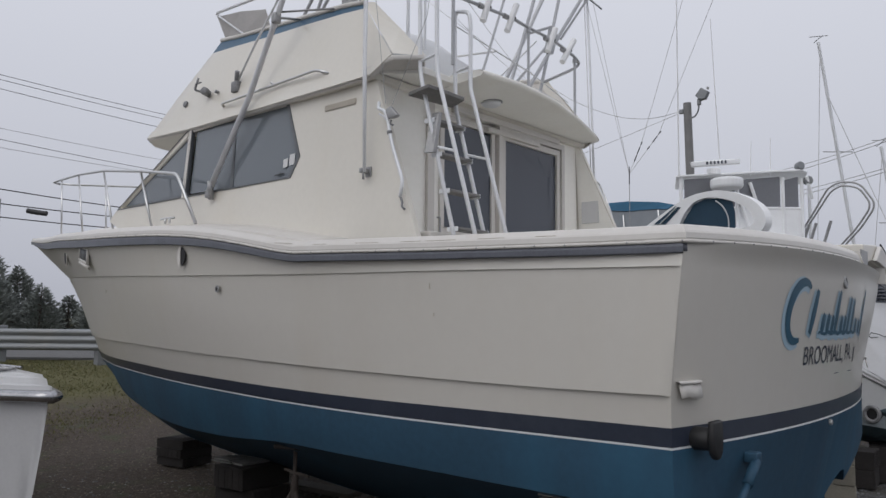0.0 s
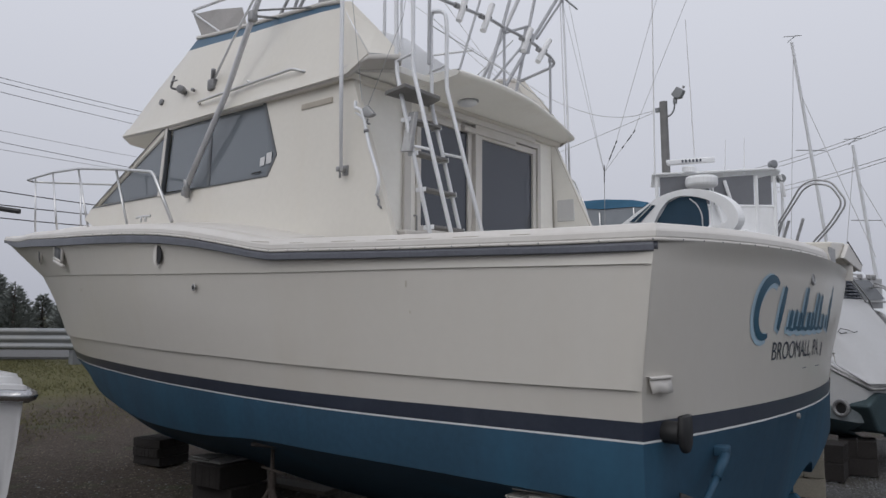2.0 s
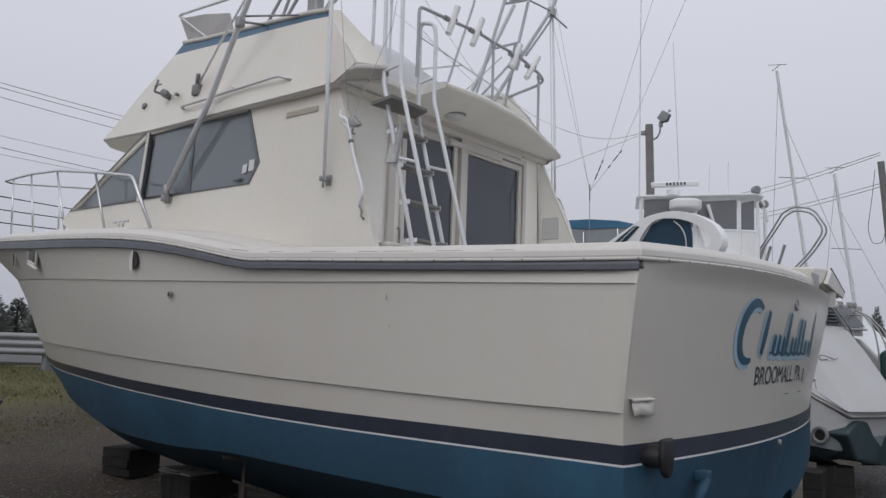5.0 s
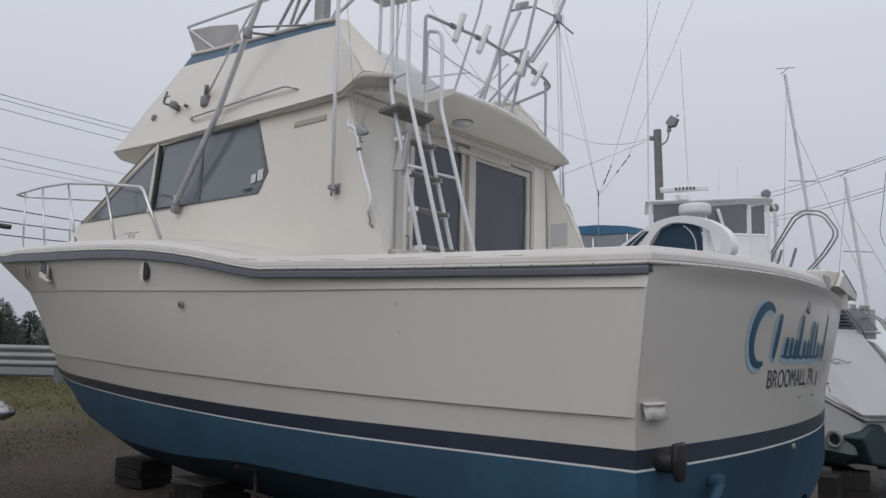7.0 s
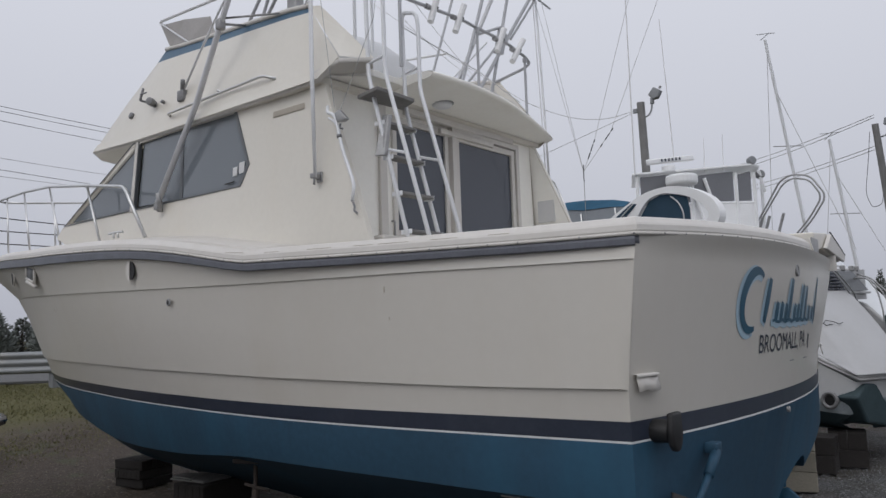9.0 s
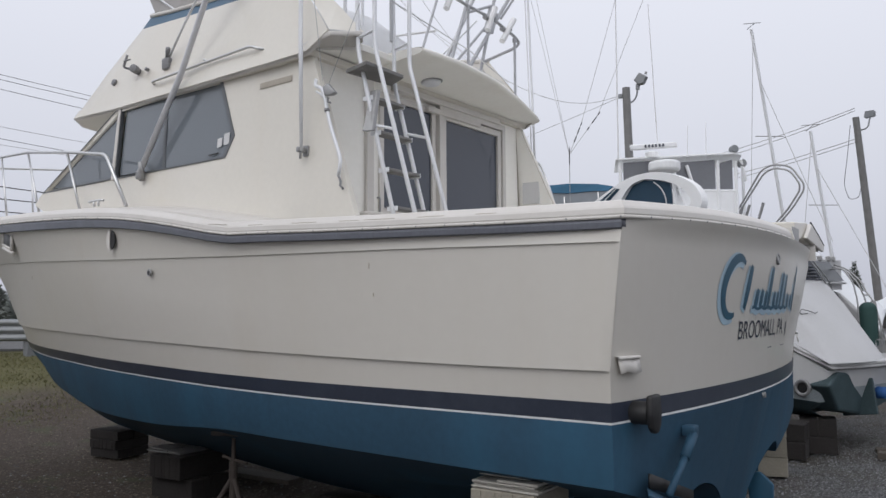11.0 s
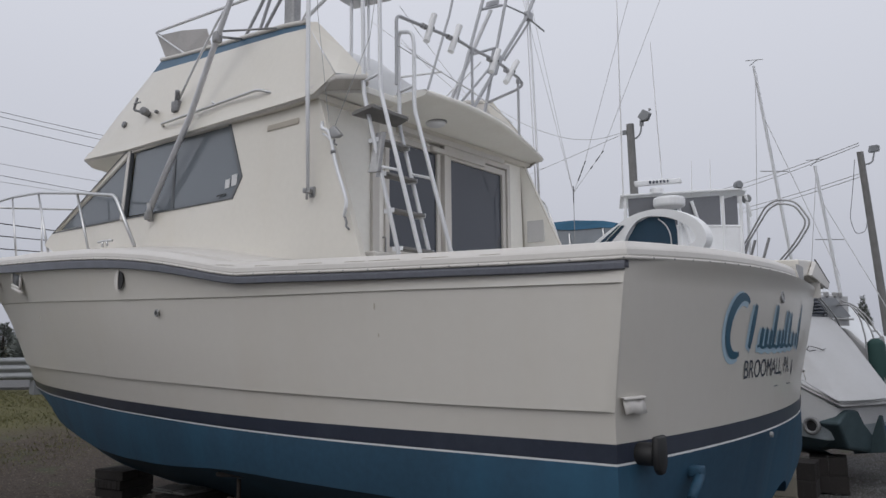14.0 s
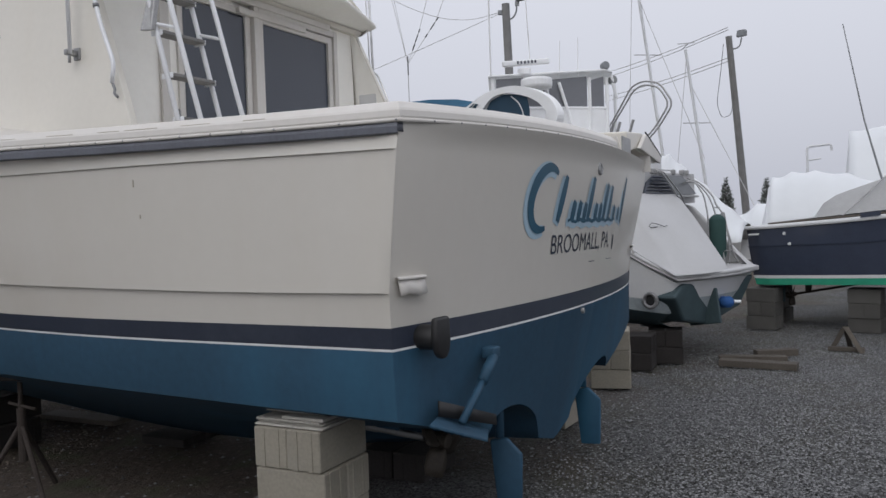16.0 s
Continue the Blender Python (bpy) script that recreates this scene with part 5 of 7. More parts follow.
part("top_platform", prism_bm([(2.144, 1.393, 3.36), (1.896, 1.458, 3.36), (1.91, 1.05, 3.36), (2.11, 0.95, 3.36)], (0, 0, -0.028), 0.006), WOODT, lad, "grey platform step")
part("folded_bracket", prism_bm([(1.98, 1.28, 3.20), (1.92, 1.28, 3.20), (1.90, 1.36, 2.90), (1.97, 1.38, 2.90)], (0.01, 0.03, 0), 0.006), DULL, lad, "grey metal bracket")

# ---- rod rail on the aft edge of the flybridge
rr = thing("rod_rail", "aluminium rail with rod holders along the flybridge", "rail")
part("top_rail", tube_bm(bend([(2.02, 1.052, 3.62), (2.02, 1.052, 4.15), (2.02, 0.722, 4.17), (2.02, 0.30, 4.20), (2.02, 0.08, 4.19), (2.02, -0.325, 4.19), (2.02, -0.685, 4.135), (2.03, -0.775, 4.10), (2.06, -0.73, 4.05), (2.40, -0.72, 3.98)], 0.05), 0.0135, 10), ALUD, rr)
for x, y, z in ((2.02, 0.07, 4.18), (2.03, -0.69, 4.12)):
    part("rail_post", tube_bm([(x, y, 3.60), (x, y, z)], 0.012, 10), ALUD, rr)
    part("post_joint", tube_bm([(x, y, z - 0.03), (x, y, z + 0.005)], 0.02, 10), ALUD, rr)
part("lower_rail", tube_bm([(2.03, 1.05, 3.93), (1.99, 0.1, 3.80), (2.10, -0.69, 3.73)], 0.004, 6), STEEL, rr)
for (y0, z0), (y1, z1) in (((0.634, 4.285), (0.719, 4.047)), ((0.292, 4.305), (0.402, 4.058)), ((-0.295, 4.277), (-0.195, 4.055)), ((-0.605, 4.263), (-0.429, 4.023))):
    a, b = Vector((1.985, y0, z0)), Vector((2.0, y1, z1))
    c = (a + b) / 2
    h = part("rod_holder", tube_bm([a, c, b], 0.026, 14), RODW, rr, "white rod holder tube")
    part("holder_collar", tube_bm([c + Vector((0.02, 0.075, 0.0)), c + Vector((0.02, 0.035, 0.0))], 0.022, 10), DULL, h)
    # Black disc painted in for the shade inside the tube's hole.
    part("rod_opening", disc_bm(c + Vector((-0.02, -0.012, 0.0)), (-1, 0.6, -0.2), 0.011, 0.012, 10), BLACK, h)

# ---- tower legs on the flybridge
tw = thing("tuna_tower", "aluminium half-tower of raked tubes above the flybridge", "tower")
for pts, r in ((((0.28, 3.64), (0.186, 3.881), (-0.148, 4.674), (-0.43, 5.6)), 0.011), (((-0.13, 3.64), (-0.231, 3.891), (-0.724, 5.068), (-0.947, 5.6)), 0.016),
               (((-0.61, 3.64), (-0.737, 4.025), (-0.921, 4.583), (-1.265, 5.6)), 0.016), (((-0.31, 3.64), (-0.584, 3.984), (-1.068, 4.572), (-1.535, 5.128), (-1.83, 5.6)), 0.018),
               (((-0.06, 3.64), (-0.337, 3.919), (-0.748, 4.305), (-0.90, 4.46)), 0.012), (((-1.06, 4.50), (-1.53, 5.02), (-1.58, 5.10)), 0.012)):
    part("tower_leg", tube_bm([(2.4, y, z) for y, z in pts], r, 10), ALUD, tw)
for a, b in (((-0.68, 4.893), (-1.033, 5.056)), ((-0.504, 4.396), (-0.891, 4.574))):
    part("cross_bar", tube_bm([(2.4, *a), (2.4, *b)], 0.013, 8), ALUD, tw)
part("step_plate", prism_bm([(2.385, -0.78, 4.955), (2.385, -0.96, 5.04), (2.385, -0.96, 5.09), (2.385, -0.80, 5.015)], (0.05, 0, 0), 0.004), ALUD, tw, "flat step plate")
part("gusset", prism_bm([(2.385, -0.75, 4.28), (2.385, -0.90, 4.30), (2.385, -0.99, 4.52), (2.385, -0.85, 4.56)], (0.02, 0, 0), 0.004), ALUD, tw, "flat gusset plate")
part("spreader_head", box_bm((2.37, -1.60, 5.07), (2.43, -1.50, 5.16), 0.01), ALUD, tw)
for a, b in (((-1.10, 5.08), (-1.50, 5.12)), ((-1.58, 5.09), (-1.88, 5.06))):
    part("spreader_arm", tube_bm([(2.4, *a), (2.4, *b)], 0.009, 8), ALUD, tw)
for x0, slope in ((3.66, -0.77), (3.47, -0.43), (3.44, -0.83)):
    z0 = float(np.interp(x0, [p[0] for p in FB_RIM[:7]], [p[2] for p in FB_RIM[:7]]))
    part("tower_leg", tube_bm([(x0, 1.15, z0 - 0.02), (x0 + slope * 1.2, 1.08, z0 + 1.2)], 0.014, 8), ALUD, tw)
    part("leg_foot", box_bm((x0 - 0.035, 1.12, z0 - 0.03), (x0 + 0.035, 1.20, z0 + 0.03), 0.01), DULL, tw)
part("dark_post", box_bm((3.03, 1.05, 4.20), (3.15, 1.14, 5.3), 0.02), DULL, tw, "grey box post")
part("brace_foot", tube_bm([(2.74, 1.30, 4.20), (2.70, 1.28, 4.28)], 0.022, 10), DULL, tw)
part("brace", tube_bm([(2.72, 1.30, 4.22), (2.1, 1.20, 4.62)], 0.014, 8), ALU, tw)
seat = thing("bridge_cover", "white moulded console cover on the flybridge", "cover")
rows = [[Vector((x, y, 3.60 + (h * math.sin(math.pi * (0.08 + 0.84 * k / 8)) ** 0.5 if 0 < k < 8 else 0))) for k, y in enumerate(np.linspace(1.22, 0.30, 9))] for x, h in ((2.22, 0.02), (2.28, 0.22), (2.5, 0.40), (2.75, 0.52), (3.1, 0.56), (3.3, 0.0))]
part("cover_shell", grid_bm(rows), WHITE, seat, smooth=True)
tb = thing("bridge_table", "white rectangular board on slim legs above the flybridge", "table")
part("table_top", prism_bm([(2.50, 1.225, 4.36), (2.53, 0.96, 4.36), (2.19, 0.90, 4.36), (2.15, 1.17, 4.36)], (0, 0, 0.03), 0.008), WHITE, tb, "white board", smooth=False)
for x, y, r in ((2.40, 1.13, 0.013), (2.30, 1.05, 0.010), (2.36, 0.98, 0.010)):
    part("leg", tube_bm([(x, y, 3.62), (x, y, 4.36)], r, 10), ALU, tb)
# vinyl wind screen at the front of the flybridge
ws = thing("bridge_windscreen", "clouded vinyl wind screen with tubular frame", "windscreen")
rows = [[(4.93, 1.03, 4.475), (4.6, 1.08, 4.43), (4.1, 1.13, 4.38)], [(5.05, 1.06, 4.73), (4.6, 1.10, 4.66), (4.15, 1.15, 4.55)]]
part("screen_side", thick(grid_bm(rows), 0.006), VINYL, ws)
rows = [[(4.93, y, 4.48) for y in (1.03, 0.5, 0, -0.5, -1.03)], [(5.05, y, 4.73) for y in (1.06, 0.5, 0, -0.5, -1.06)]]
part("screen_front", thick(grid_bm(rows), 0.006), VINYL, ws)
part("screen_rail", tube_bm(bend([(3.3, 1.22, 4.62), (5.08, 1.08, 4.76), (5.15, 0, 4.78), (5.08, -1.08, 4.76), (3.3, -1.22, 4.62)], 0.1), 0.014, 8), ALU, ws)
part("screen_stay", tube_bm([(5.05, 1.07, 4.75), (4.55, 1.10, 4.43)], 0.01, 8), ALU, ws)

# starboard pole and halyards
hl = thing("outrigger_halyards", "slack outrigger cords gathered at a swivel", "rigging")
node = Vector((1.972, -1.62, 3.20))
part("swivel", tube_bm([node + Vector((0, 0, -0.10)), node + Vector((0, 0, -0.03)), node + Vector((0, 0, 0.0)), node + Vector((0, 0, 0.07))], 0.005, 8), BLACK, hl)
part("tail", tube_bm([node + Vector((0, 0, -0.09)), node + Vector((0.01, -0.02, -0.95))], 0.0032, 6), DULL, hl)
for p in ((2.437, 5.088), (2.349, 5.006)):
    d = Vector((p[0], -1.62, p[1])) - node
    part("cord", tube_bm([node, node + d * 1.7], 0.0026, 5), PALELINE, hl)
for knee, far, stops in (((1.843, 3.478), (1.424, 4.732), (0.42, 0.52, 0.68, 0.80, 0.97)), ((1.66, 3.55), (1.138, 4.665), (0.62, 0.80, 0.88, 1.0))):
    k, e = Vector((knee[0], -1.62, knee[1])), Vector((far[0], -1.62, far[1]))
    part("cord", tube_bm([node, k, k + (e - k) * 1.9], 0.0026, 5), PALELINE, hl)
    for t in stops:
        c = node.lerp(k, t)
        part("cord_float", tube_bm([c, c + (k - node).normalized() * 0.035], 0.0055, 6), CABLE, hl)
cd = thing("stay_wires", "thin grey stay wires beside the flybridge", "rigging")
for pts in ([(2.47, 1.50, 5.6), (2.36, 1.52, 4.1), (2.22, 1.54, 3.26)], [(1.9, 1.2, 5.4), (2.02, 1.34, 3.9), (2.18, 1.52, 3.24)]):
    part("wire", tube_bm(pts, 0.0022, 5), DULL, cd)
part("wire", tube_bm(sag((2.02, 1.0, 3.98), (2.05, -0.55, 3.68), 0.07), 0.002, 5), PALELINE, cd)
part("wire", tube_bm(sag((2.03, 1.0, 4.24), (2.08, 0.02, 3.78), 0.02), 0.002, 5), PALELINE, cd)
hr = thing("cockpit_grab_rail", "bent stainless rail by the starboard house corner", "rail")
part("rail", tube_bm(bend([(2.30, -1.47, 3.16), (2.262, -1.54, 3.13), (2.22, -1.56, 3.02), (2.16, -1.56, 2.865), (2.12, -1.58, 2.70), (2.12, -1.60, 2.24)], 0.06), 0.010, 8), STEEL, hr)
part("wall_vent", box_bm((2.22, -1.475, 2.72), (2.41, -1.445, 2.98), 0.006), STICK, boat, "pale grey wall vent")

# ---------------------------------------------------------------- supports under the boat
BLOCK = {}


def block_mesh(l, w, h, mat):
    """One cinder block: bevelled, with shallow grooves on its ends."""
    key = (l, w, h, mat.name)
    if key not in BLOCK:
        bm = box_bm((-l / 2, -w / 2, 0.002), (l / 2, w / 2, h - 0.002), 0.006, 1)
        for s in (-1, 1):
            for y in (-w * 0.22, w * 0.22):
                add_bm(bm, box_bm((s * l / 2 - 0.004, y - 0.012, 0.004), (s * l / 2 + 0.004, y + 0.012, h - 0.004)))
        me = bpy.data.meshes.new("concrete_block")
        bm.to_mesh(me)
        bm.free()
        me.materials.append(mat)
        BLOCK[key] = me
    return BLOCK[key]


def pile(name, label, x, y, courses, mat, turn=0.0, first=0, l=0.39, w=0.19, h=0.195, group="block piles"):
    """A square pile of blocks, two to a course, laid crosswise."""
    base = thing(name, label, "block pile", group, at=pose(x, y, 0, 0, 0, turn))
    for c in range(courses):
        for k in (-1, 1):
            ob = new("concrete_block", block_mesh(l, w, h, mat))
            along = (c + first) % 2 == 0
            jx, jy = random.uniform(-0.008, 0.008), random.uniform(-0.008, 0.008)
            ob.matrix_local = pose(jx if along else k * (w / 2 + 0.002) + jx, k * (w / 2 + 0.002) + jy if along else jy, c * h, 0, 0, (0 if along else 90) + random.uniform(-1.2, 1.2))
            ob.parent = base
    return base


p = pile("block_pile", "pile of pale cinder blocks with shim boards under the hull", 0.655, 1.615, 4, CONC, 2.0, 0)
for k, (dx, dy, z, l, w, t) in enumerate(((0.0, 0.01, 0.782, 0.395, 0.36, 0.010), (0.012, 0.06, 0.793, 0.385, 0.20, 0.009), (-0.015, -0.10, 0.793, 0.36, 0.13, 0.008), (0.02, 0.05, 0.803, 0.37, 0.24, 0.010), (-0.06, 0.08, 0.814, 0.24, 0.16, 0.014), (0.05, 0.0, 0.830, 0.30, 0.20, 0.012))):
    ob = part("shim_board", box_bm((dx - l / 2, dy - w / 2, z), (dx + l / 2, dy + w / 2, z + t), 0.003, 1), GREYWOOD, p, "splintered grey shim board")
pile("block_pile", "pile of pale cinder blocks under the starboard quarter", 0.65, -1.6, 4, CONC, -2, 1)
pile("keel_block_pile", "low stack of shade-darkened timber blocks under the keel", 7.05, 0.0, 3, DARKWOOD, 8, 0, 0.47, 0.22, 0.103, "keel blocks")
p = pile("block_pile", "pile of shade-darkened blocks with split shims under the port bilge", 4.70, 0.74, 2, DARKWOOD, 3, 0, 0.56, 0.21, 0.2)
for dx, dy, z, l, w, t, a in ((0.22, 0.02, 0.401, 0.30, 0.36, 0.012, 0), (-0.02, 0.03, 0.401, 0.16, 0.33, 0.02, 0), (0.26, 0.06, 0.414, 0.26, 0.20, 0.012, 0)):
    part("shim_board", box_bm((dx - l / 2, dy - w / 2, z), (dx + l / 2, dy + w / 2, z + t), 0.003, 1), WOODT, p, "split pale shim board")
pile("keel_block_pile", "low stack of shade-darkened timber blocks under the keel", 3.3, 0.0, 1, DARKWOOD, 4, 0, 0.45, 0.24, 0.07, "keel blocks")
pile("keel_block_pile", "low stack of shade-darkened timber blocks under the keel", 1.1, 0.0, 1, DARKWOOD, 0, 1, 0.45, 0.24, 0.19, "keel blocks")


def jack_stand(x, y, top, turn):
    st = thing("jack_stand", "rusty steel jack stand propping the hull", "boat stand", "jack stands", at=pose(x, y, 0, 0, 0, turn))
    part("post", tube_bm([(0, 0, 0.25), (0, 0, 0.60)], 0.028, 12), RUST, st)
    part("screw", tube_bm([(0, 0, 0.58), (0, 0, top - 0.02)], 0.016, 10), RUST, st, "rusty screw")
    part("handle", tube_bm([(-0.13, 0.03, 0.60), (0.10, -0.02, 0.63)], 0.011, 8), RUST, st)
    part("pad", box_bm((-0.12, -0.12, top - 0.02), (0.12, 0.12, top + 0.015), 0.01), DARKWOOD, st, "shade-darkened wooden pad")
    for k in range(3):
        a = 2 * math.pi * k / 3 + 0.5
        part("leg", tube_bm([(0.0, 0.0, 0.50), (0.30 * math.cos(a), 0.30 * math.sin(a), 0.01)], 0.017, 8), RUST, st)


jack_stand(3.15, 1.5, 0.82, 20)
jack_stand(3.15, -1.5, 0.82, 200)
jack_stand(5.6, -1.0, 0.78, 90)
sl = thing("board", "weathered brown board lying on the dirt", "board", at=pose(4.72, -0.12, 0.0, 0, 0, 4))
part("plank", box_bm((-0.48, -0.11, 0.0), (0.48, 0.11, 0.045), 0.008), TIMBER, sl)
st = thing("stick", "dead branch lying on the dirt", "branch")
part("branch", tube_bm([(9.3, 0.75, 0.16), (9.9, 0.4, 0.19), (10.5, 0.25, 0.24)], 0.03, 6, 0.012), BARK, st)

# ---------------------------------------------------------------- small white boat beside the camera
CHROME = surface("worn_chrome", (0.36, 0.36, 0.37), 0.24, 0.95, var=0.2, scale=8)
GELW = surface("chalky_white_gelcoat", (0.50, 0.50, 0.505), 0.45, var=0.05)
wb = thing("small_white_boat", "white runabout with a fat chrome rub rail, stored on blocks", "boat")
WA, WS = Vector((0.9925, 0.122, 0)), Vector((-0.122, 0.9925, 0))


def wb_pt(s, b, z):
    """Back from its stem, to the side, height."""
    return Vector((3.28, 3.227, z)) + WA * s + WS * b


def wb_half(s):
    return 1.0 * (1 - (1 - min(max(s, 0) / 4.4, 1)) ** 1.9)


def wb_row(z, inset, stem, full=1.0):
    """One level, from the quarter round the stem to the other quarter."""
    side = []
    for s in (0.0, 0.03, 0.08, 0.16, 0.3, 0.6, 1.2, 2.2, 3.6, 5.2):
        side.append((s + stem, max(wb_half(s + 0.05) * full - inset, 0.0)))
    side[0] = (stem - 0.012, 0.0)
    pts = [wb_pt(s, -b, z) for s, b in reversed(side)]
    return pts + [wb_pt(s, b, z) for s, b in side[1:]]


part("hull_side", grid_bm([wb_row(0.40, 0.06, 0.32, 0.7), wb_row(0.7, 0.05, 0.20, 0.85), wb_row(1.0, 0.045, 0.13, 0.95), wb_row(1.255, 0.03, 0.085)]), GELW, wb, "white topsides", smooth=True)
part("hull_bottom", grid_bm([[wb_pt(s, 0, 0.22 + 0.2 * max(0, 1 - s / 1.4)) for s in np.linspace(0.5, 5.2, 19)], wb_row(0.40, 0.06, 0.32, 0.7)]), DARKB, wb)
part("rub_rail", grid_bm([wb_row(z, i_, st_) for z, i_, st_ in ((1.25, 0.03, 0.07), (1.245, 0.0, 0.03), (1.26, -0.022, 0.005), (1.285, -0.03, -0.005), (1.31, -0.024, 0.002), (1.322, 0.0, 0.03), (1.322, 0.02, 0.05))]), CHROME, wb, "fat chrome rub rail", smooth=True)
bm = bmesh.new()
for lo_, hi_ in (((1.318, 0.02, 0.05), (1.346, 0.022, 0.055)), ((1.346, 0.022, 0.055), (1.352, 0.058, 0.10)), ((1.352, 0.058, 0.10), (1.388, 0.064, 0.115)), ((1.388, 0.064, 0.115), (1.394, 0.085, 0.15)), ((1.394, 0.085, 0.15), (1.412, 0.092, 0.165)), ((1.412, 0.092, 0.165), (1.45, 0.5, 0.7))):
    add_bm(bm, grid_bm([wb_row(*lo_), wb_row(*hi_)]))
part("deck_moulding", bm, GELW, wb, "white stepped foredeck moulding", smooth=True)
ch = part("bow_chock", ring_bm(wb_pt(0.66, 0.0, 1.436), (0, 0, 1), 0.12, 0.009, 24, (1.7, 0.5)), DULL, wb, "chrome bow fitting")
part("bow_chock_plate", box_bm(wb_pt(0.50, -0.03, 1.42), wb_pt(0.80, 0.03, 1.438), 0.004), CHROME, ch)
part("bow_chock_bar", tube_bm([wb_pt(0.48, -0.05, 1.438), wb_pt(0.66, 0.0, 1.448), wb_pt(0.84, 0.05, 1.448)], 0.009, 8), CHROME, ch)
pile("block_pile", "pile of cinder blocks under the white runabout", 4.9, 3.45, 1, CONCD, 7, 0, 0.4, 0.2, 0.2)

# ---------------------------------------------------------------- white cruiser alongside
cr = thing("white_cruiser", "white cabin cruiser with swept arch, blue canvas and stern steps", "boat")
CA, CB = Vector((0.958, -0.287, 0)), Vector((-0.287, -0.958, 0))


def cp(a, b, z):
    """Ahead of its stern, from port to starboard, height."""
    return Vector((0.28, -3.85, z)) + CA * a + CB * b


BW = 3.05


# topsides below and above the moulding, port, stern and starboard in one shell
def shell(levels, name, mat, label="", smooth=True):
    rows = []
    for z0, z1, inset, fwd in levels:
        row = [cp(9.0, inset + 1.0, z1 + 0.35)]
        for a in (7.0, 5.0, 3.0, 1.6, 0.8, 0.35):
            row.append(cp(a, inset + (0.0 if a < 5 else 0.25 if a < 7 else 0.6), z0 + (z1 - z0) * min(max(a - 0.06, 0) / 0.68, 1)))
        for k in range(9):
            t = k / 8
            bb = inset + 0.12 + (BW - 2 * inset - 0.24) * t
            row.append(cp(fwd - 0.16 * math.sin(math.pi * t), bb, z0))
        for a in (0.35, 0.8, 1.6, 3.0, 5.0, 7.0):
            row.append(cp(a, BW - inset - (0.0 if a < 5 else 0.25 if a < 7 else 0.6), z0 + (z1 - z0) * min(max(a - 0.06, 0) / 0.68, 1)))
        rows.append(row)
    return part(name, grid_bm(rows), mat, cr, label, smooth)


shell([(0.36, 0.40, 0.95, 0.9), (0.50, 0.52, 0.55, 0.40), (0.60, 0.66, 0.45, 0.22)], "bottom", DARKB, "dark teal antifouling bottom")
shell([(0.60, 0.66, 0.45, 0.22), (0.76, 0.80, 0.42, 0.16)], "worn_waterline", surface("worn_grey_antifouling", (0.30, 0.34, 0.36), 0.7, var=0.2), "worn pale band at the waterline")
shell([(0.76, 0.80, 0.42, 0.16), (0.97, 1.37, 0.40, 0.08)], "lower_topside", WHITE)
shell([(0.97, 1.37, 0.395, 0.05), (0.985, 1.385, 0.38, 0.02), (1.0, 1.40, 0.38, 0.02), (1.012, 1.41, 0.395, 0.05)], "side_moulding", DULL, "dark rubber rub strake")
shell([(1.01, 1.41, 0.395, 0.05), (1.03, 1.43, 0.385, 0.035), (1.055, 1.455, 0.395, 0.05), (1.06, 1.46, 0.45, 0.12)], "upper_moulding", CRUISW, "white moulded gunwale edge")
rows = []
for z, a0, b0, b1 in ((1.05, -0.02, 0.44, 1.66), (1.12, 0.03, 0.47, 1.68), (1.35, 0.24, 0.53, 1.78), (1.7, 0.54, 0.60, 1.90), (1.97, 0.80, 0.66, 1.98), (2.02, 0.87, 0.68, 1.99)):
    f = (z - 1.05) / 0.95
    rows.append([cp(5.5, 0.60, 1.45 + 0.5 * f), cp(3.0, 0.46 + 0.15 * f, 1.44 + 0.55 * f), cp(1.9, 0.42 + 0.22 * f, 1.44 + 0.57 * f), cp(a0 + 0.78, b0 - 0.03, max(z, 1.452 + 0.02 * f)), cp(a0 + 0.34, b0 - 0.02, max(z, 1.215)), cp(a0 + 0.06, b0 + 0.02, z)] + [cp(a0 - 0.10 * math.sin(math.pi * t) * (1 - f), b0 + 0.14 + (b1 - b0 - 0.14) * t, z) for t in (0, 0.33, 0.66, 1)])
part("raked_transom", grid_bm(rows), CRUISW, cr, "white raked transom", smooth=True)
part("transom_flank", grid_bm([[cp(a0, b1, z) for a0, b1, z in ((-0.02, 1.66, 1.05), (0.24, 1.78, 1.35), (0.54, 1.90, 1.7), (0.87, 1.99, 2.02))], [cp(1.3, b1, z) for b1, z in ((1.66, 1.05), (1.78, 1.35), (1.90, 1.7), (1.99, 2.02))]]), CRUISW, cr)
edge_ = [cp(-0.06, 1.5, 1.05), cp(-0.06, 2.3, 1.05), cp(-0.03, 2.5, 1.05), cp(0.06, 2.62, 1.05), cp(0.25, 2.68, 1.05), cp(1.2, 2.68, 1.10), cp(1.2, 1.5, 1.10)]
part("swim_platform", prism_bm(edge_, (0, 0, -0.06), 0.015), CRUISW, cr, "white moulded boarding platform")
part("boarding_gate", prism_bm([cp(1.1, 1.86, 1.05), cp(1.1, 2.66, 1.05), cp(1.2, 2.60, 2.02), cp(1.2, 1.84, 2.02)], CA * 0.06, 0.015), CRUISW, cr, "white panel closing the boarding well")
part("stern_step", prism_bm([cp(0.75, 1.9, 1.05), cp(1.1, 1.9, 1.05), cp(1.1, 2.64, 1.05), cp(0.75, 2.64, 1.05)], (0, 0, 0.28), 0.03), CRUISW, cr, "moulded stern step")
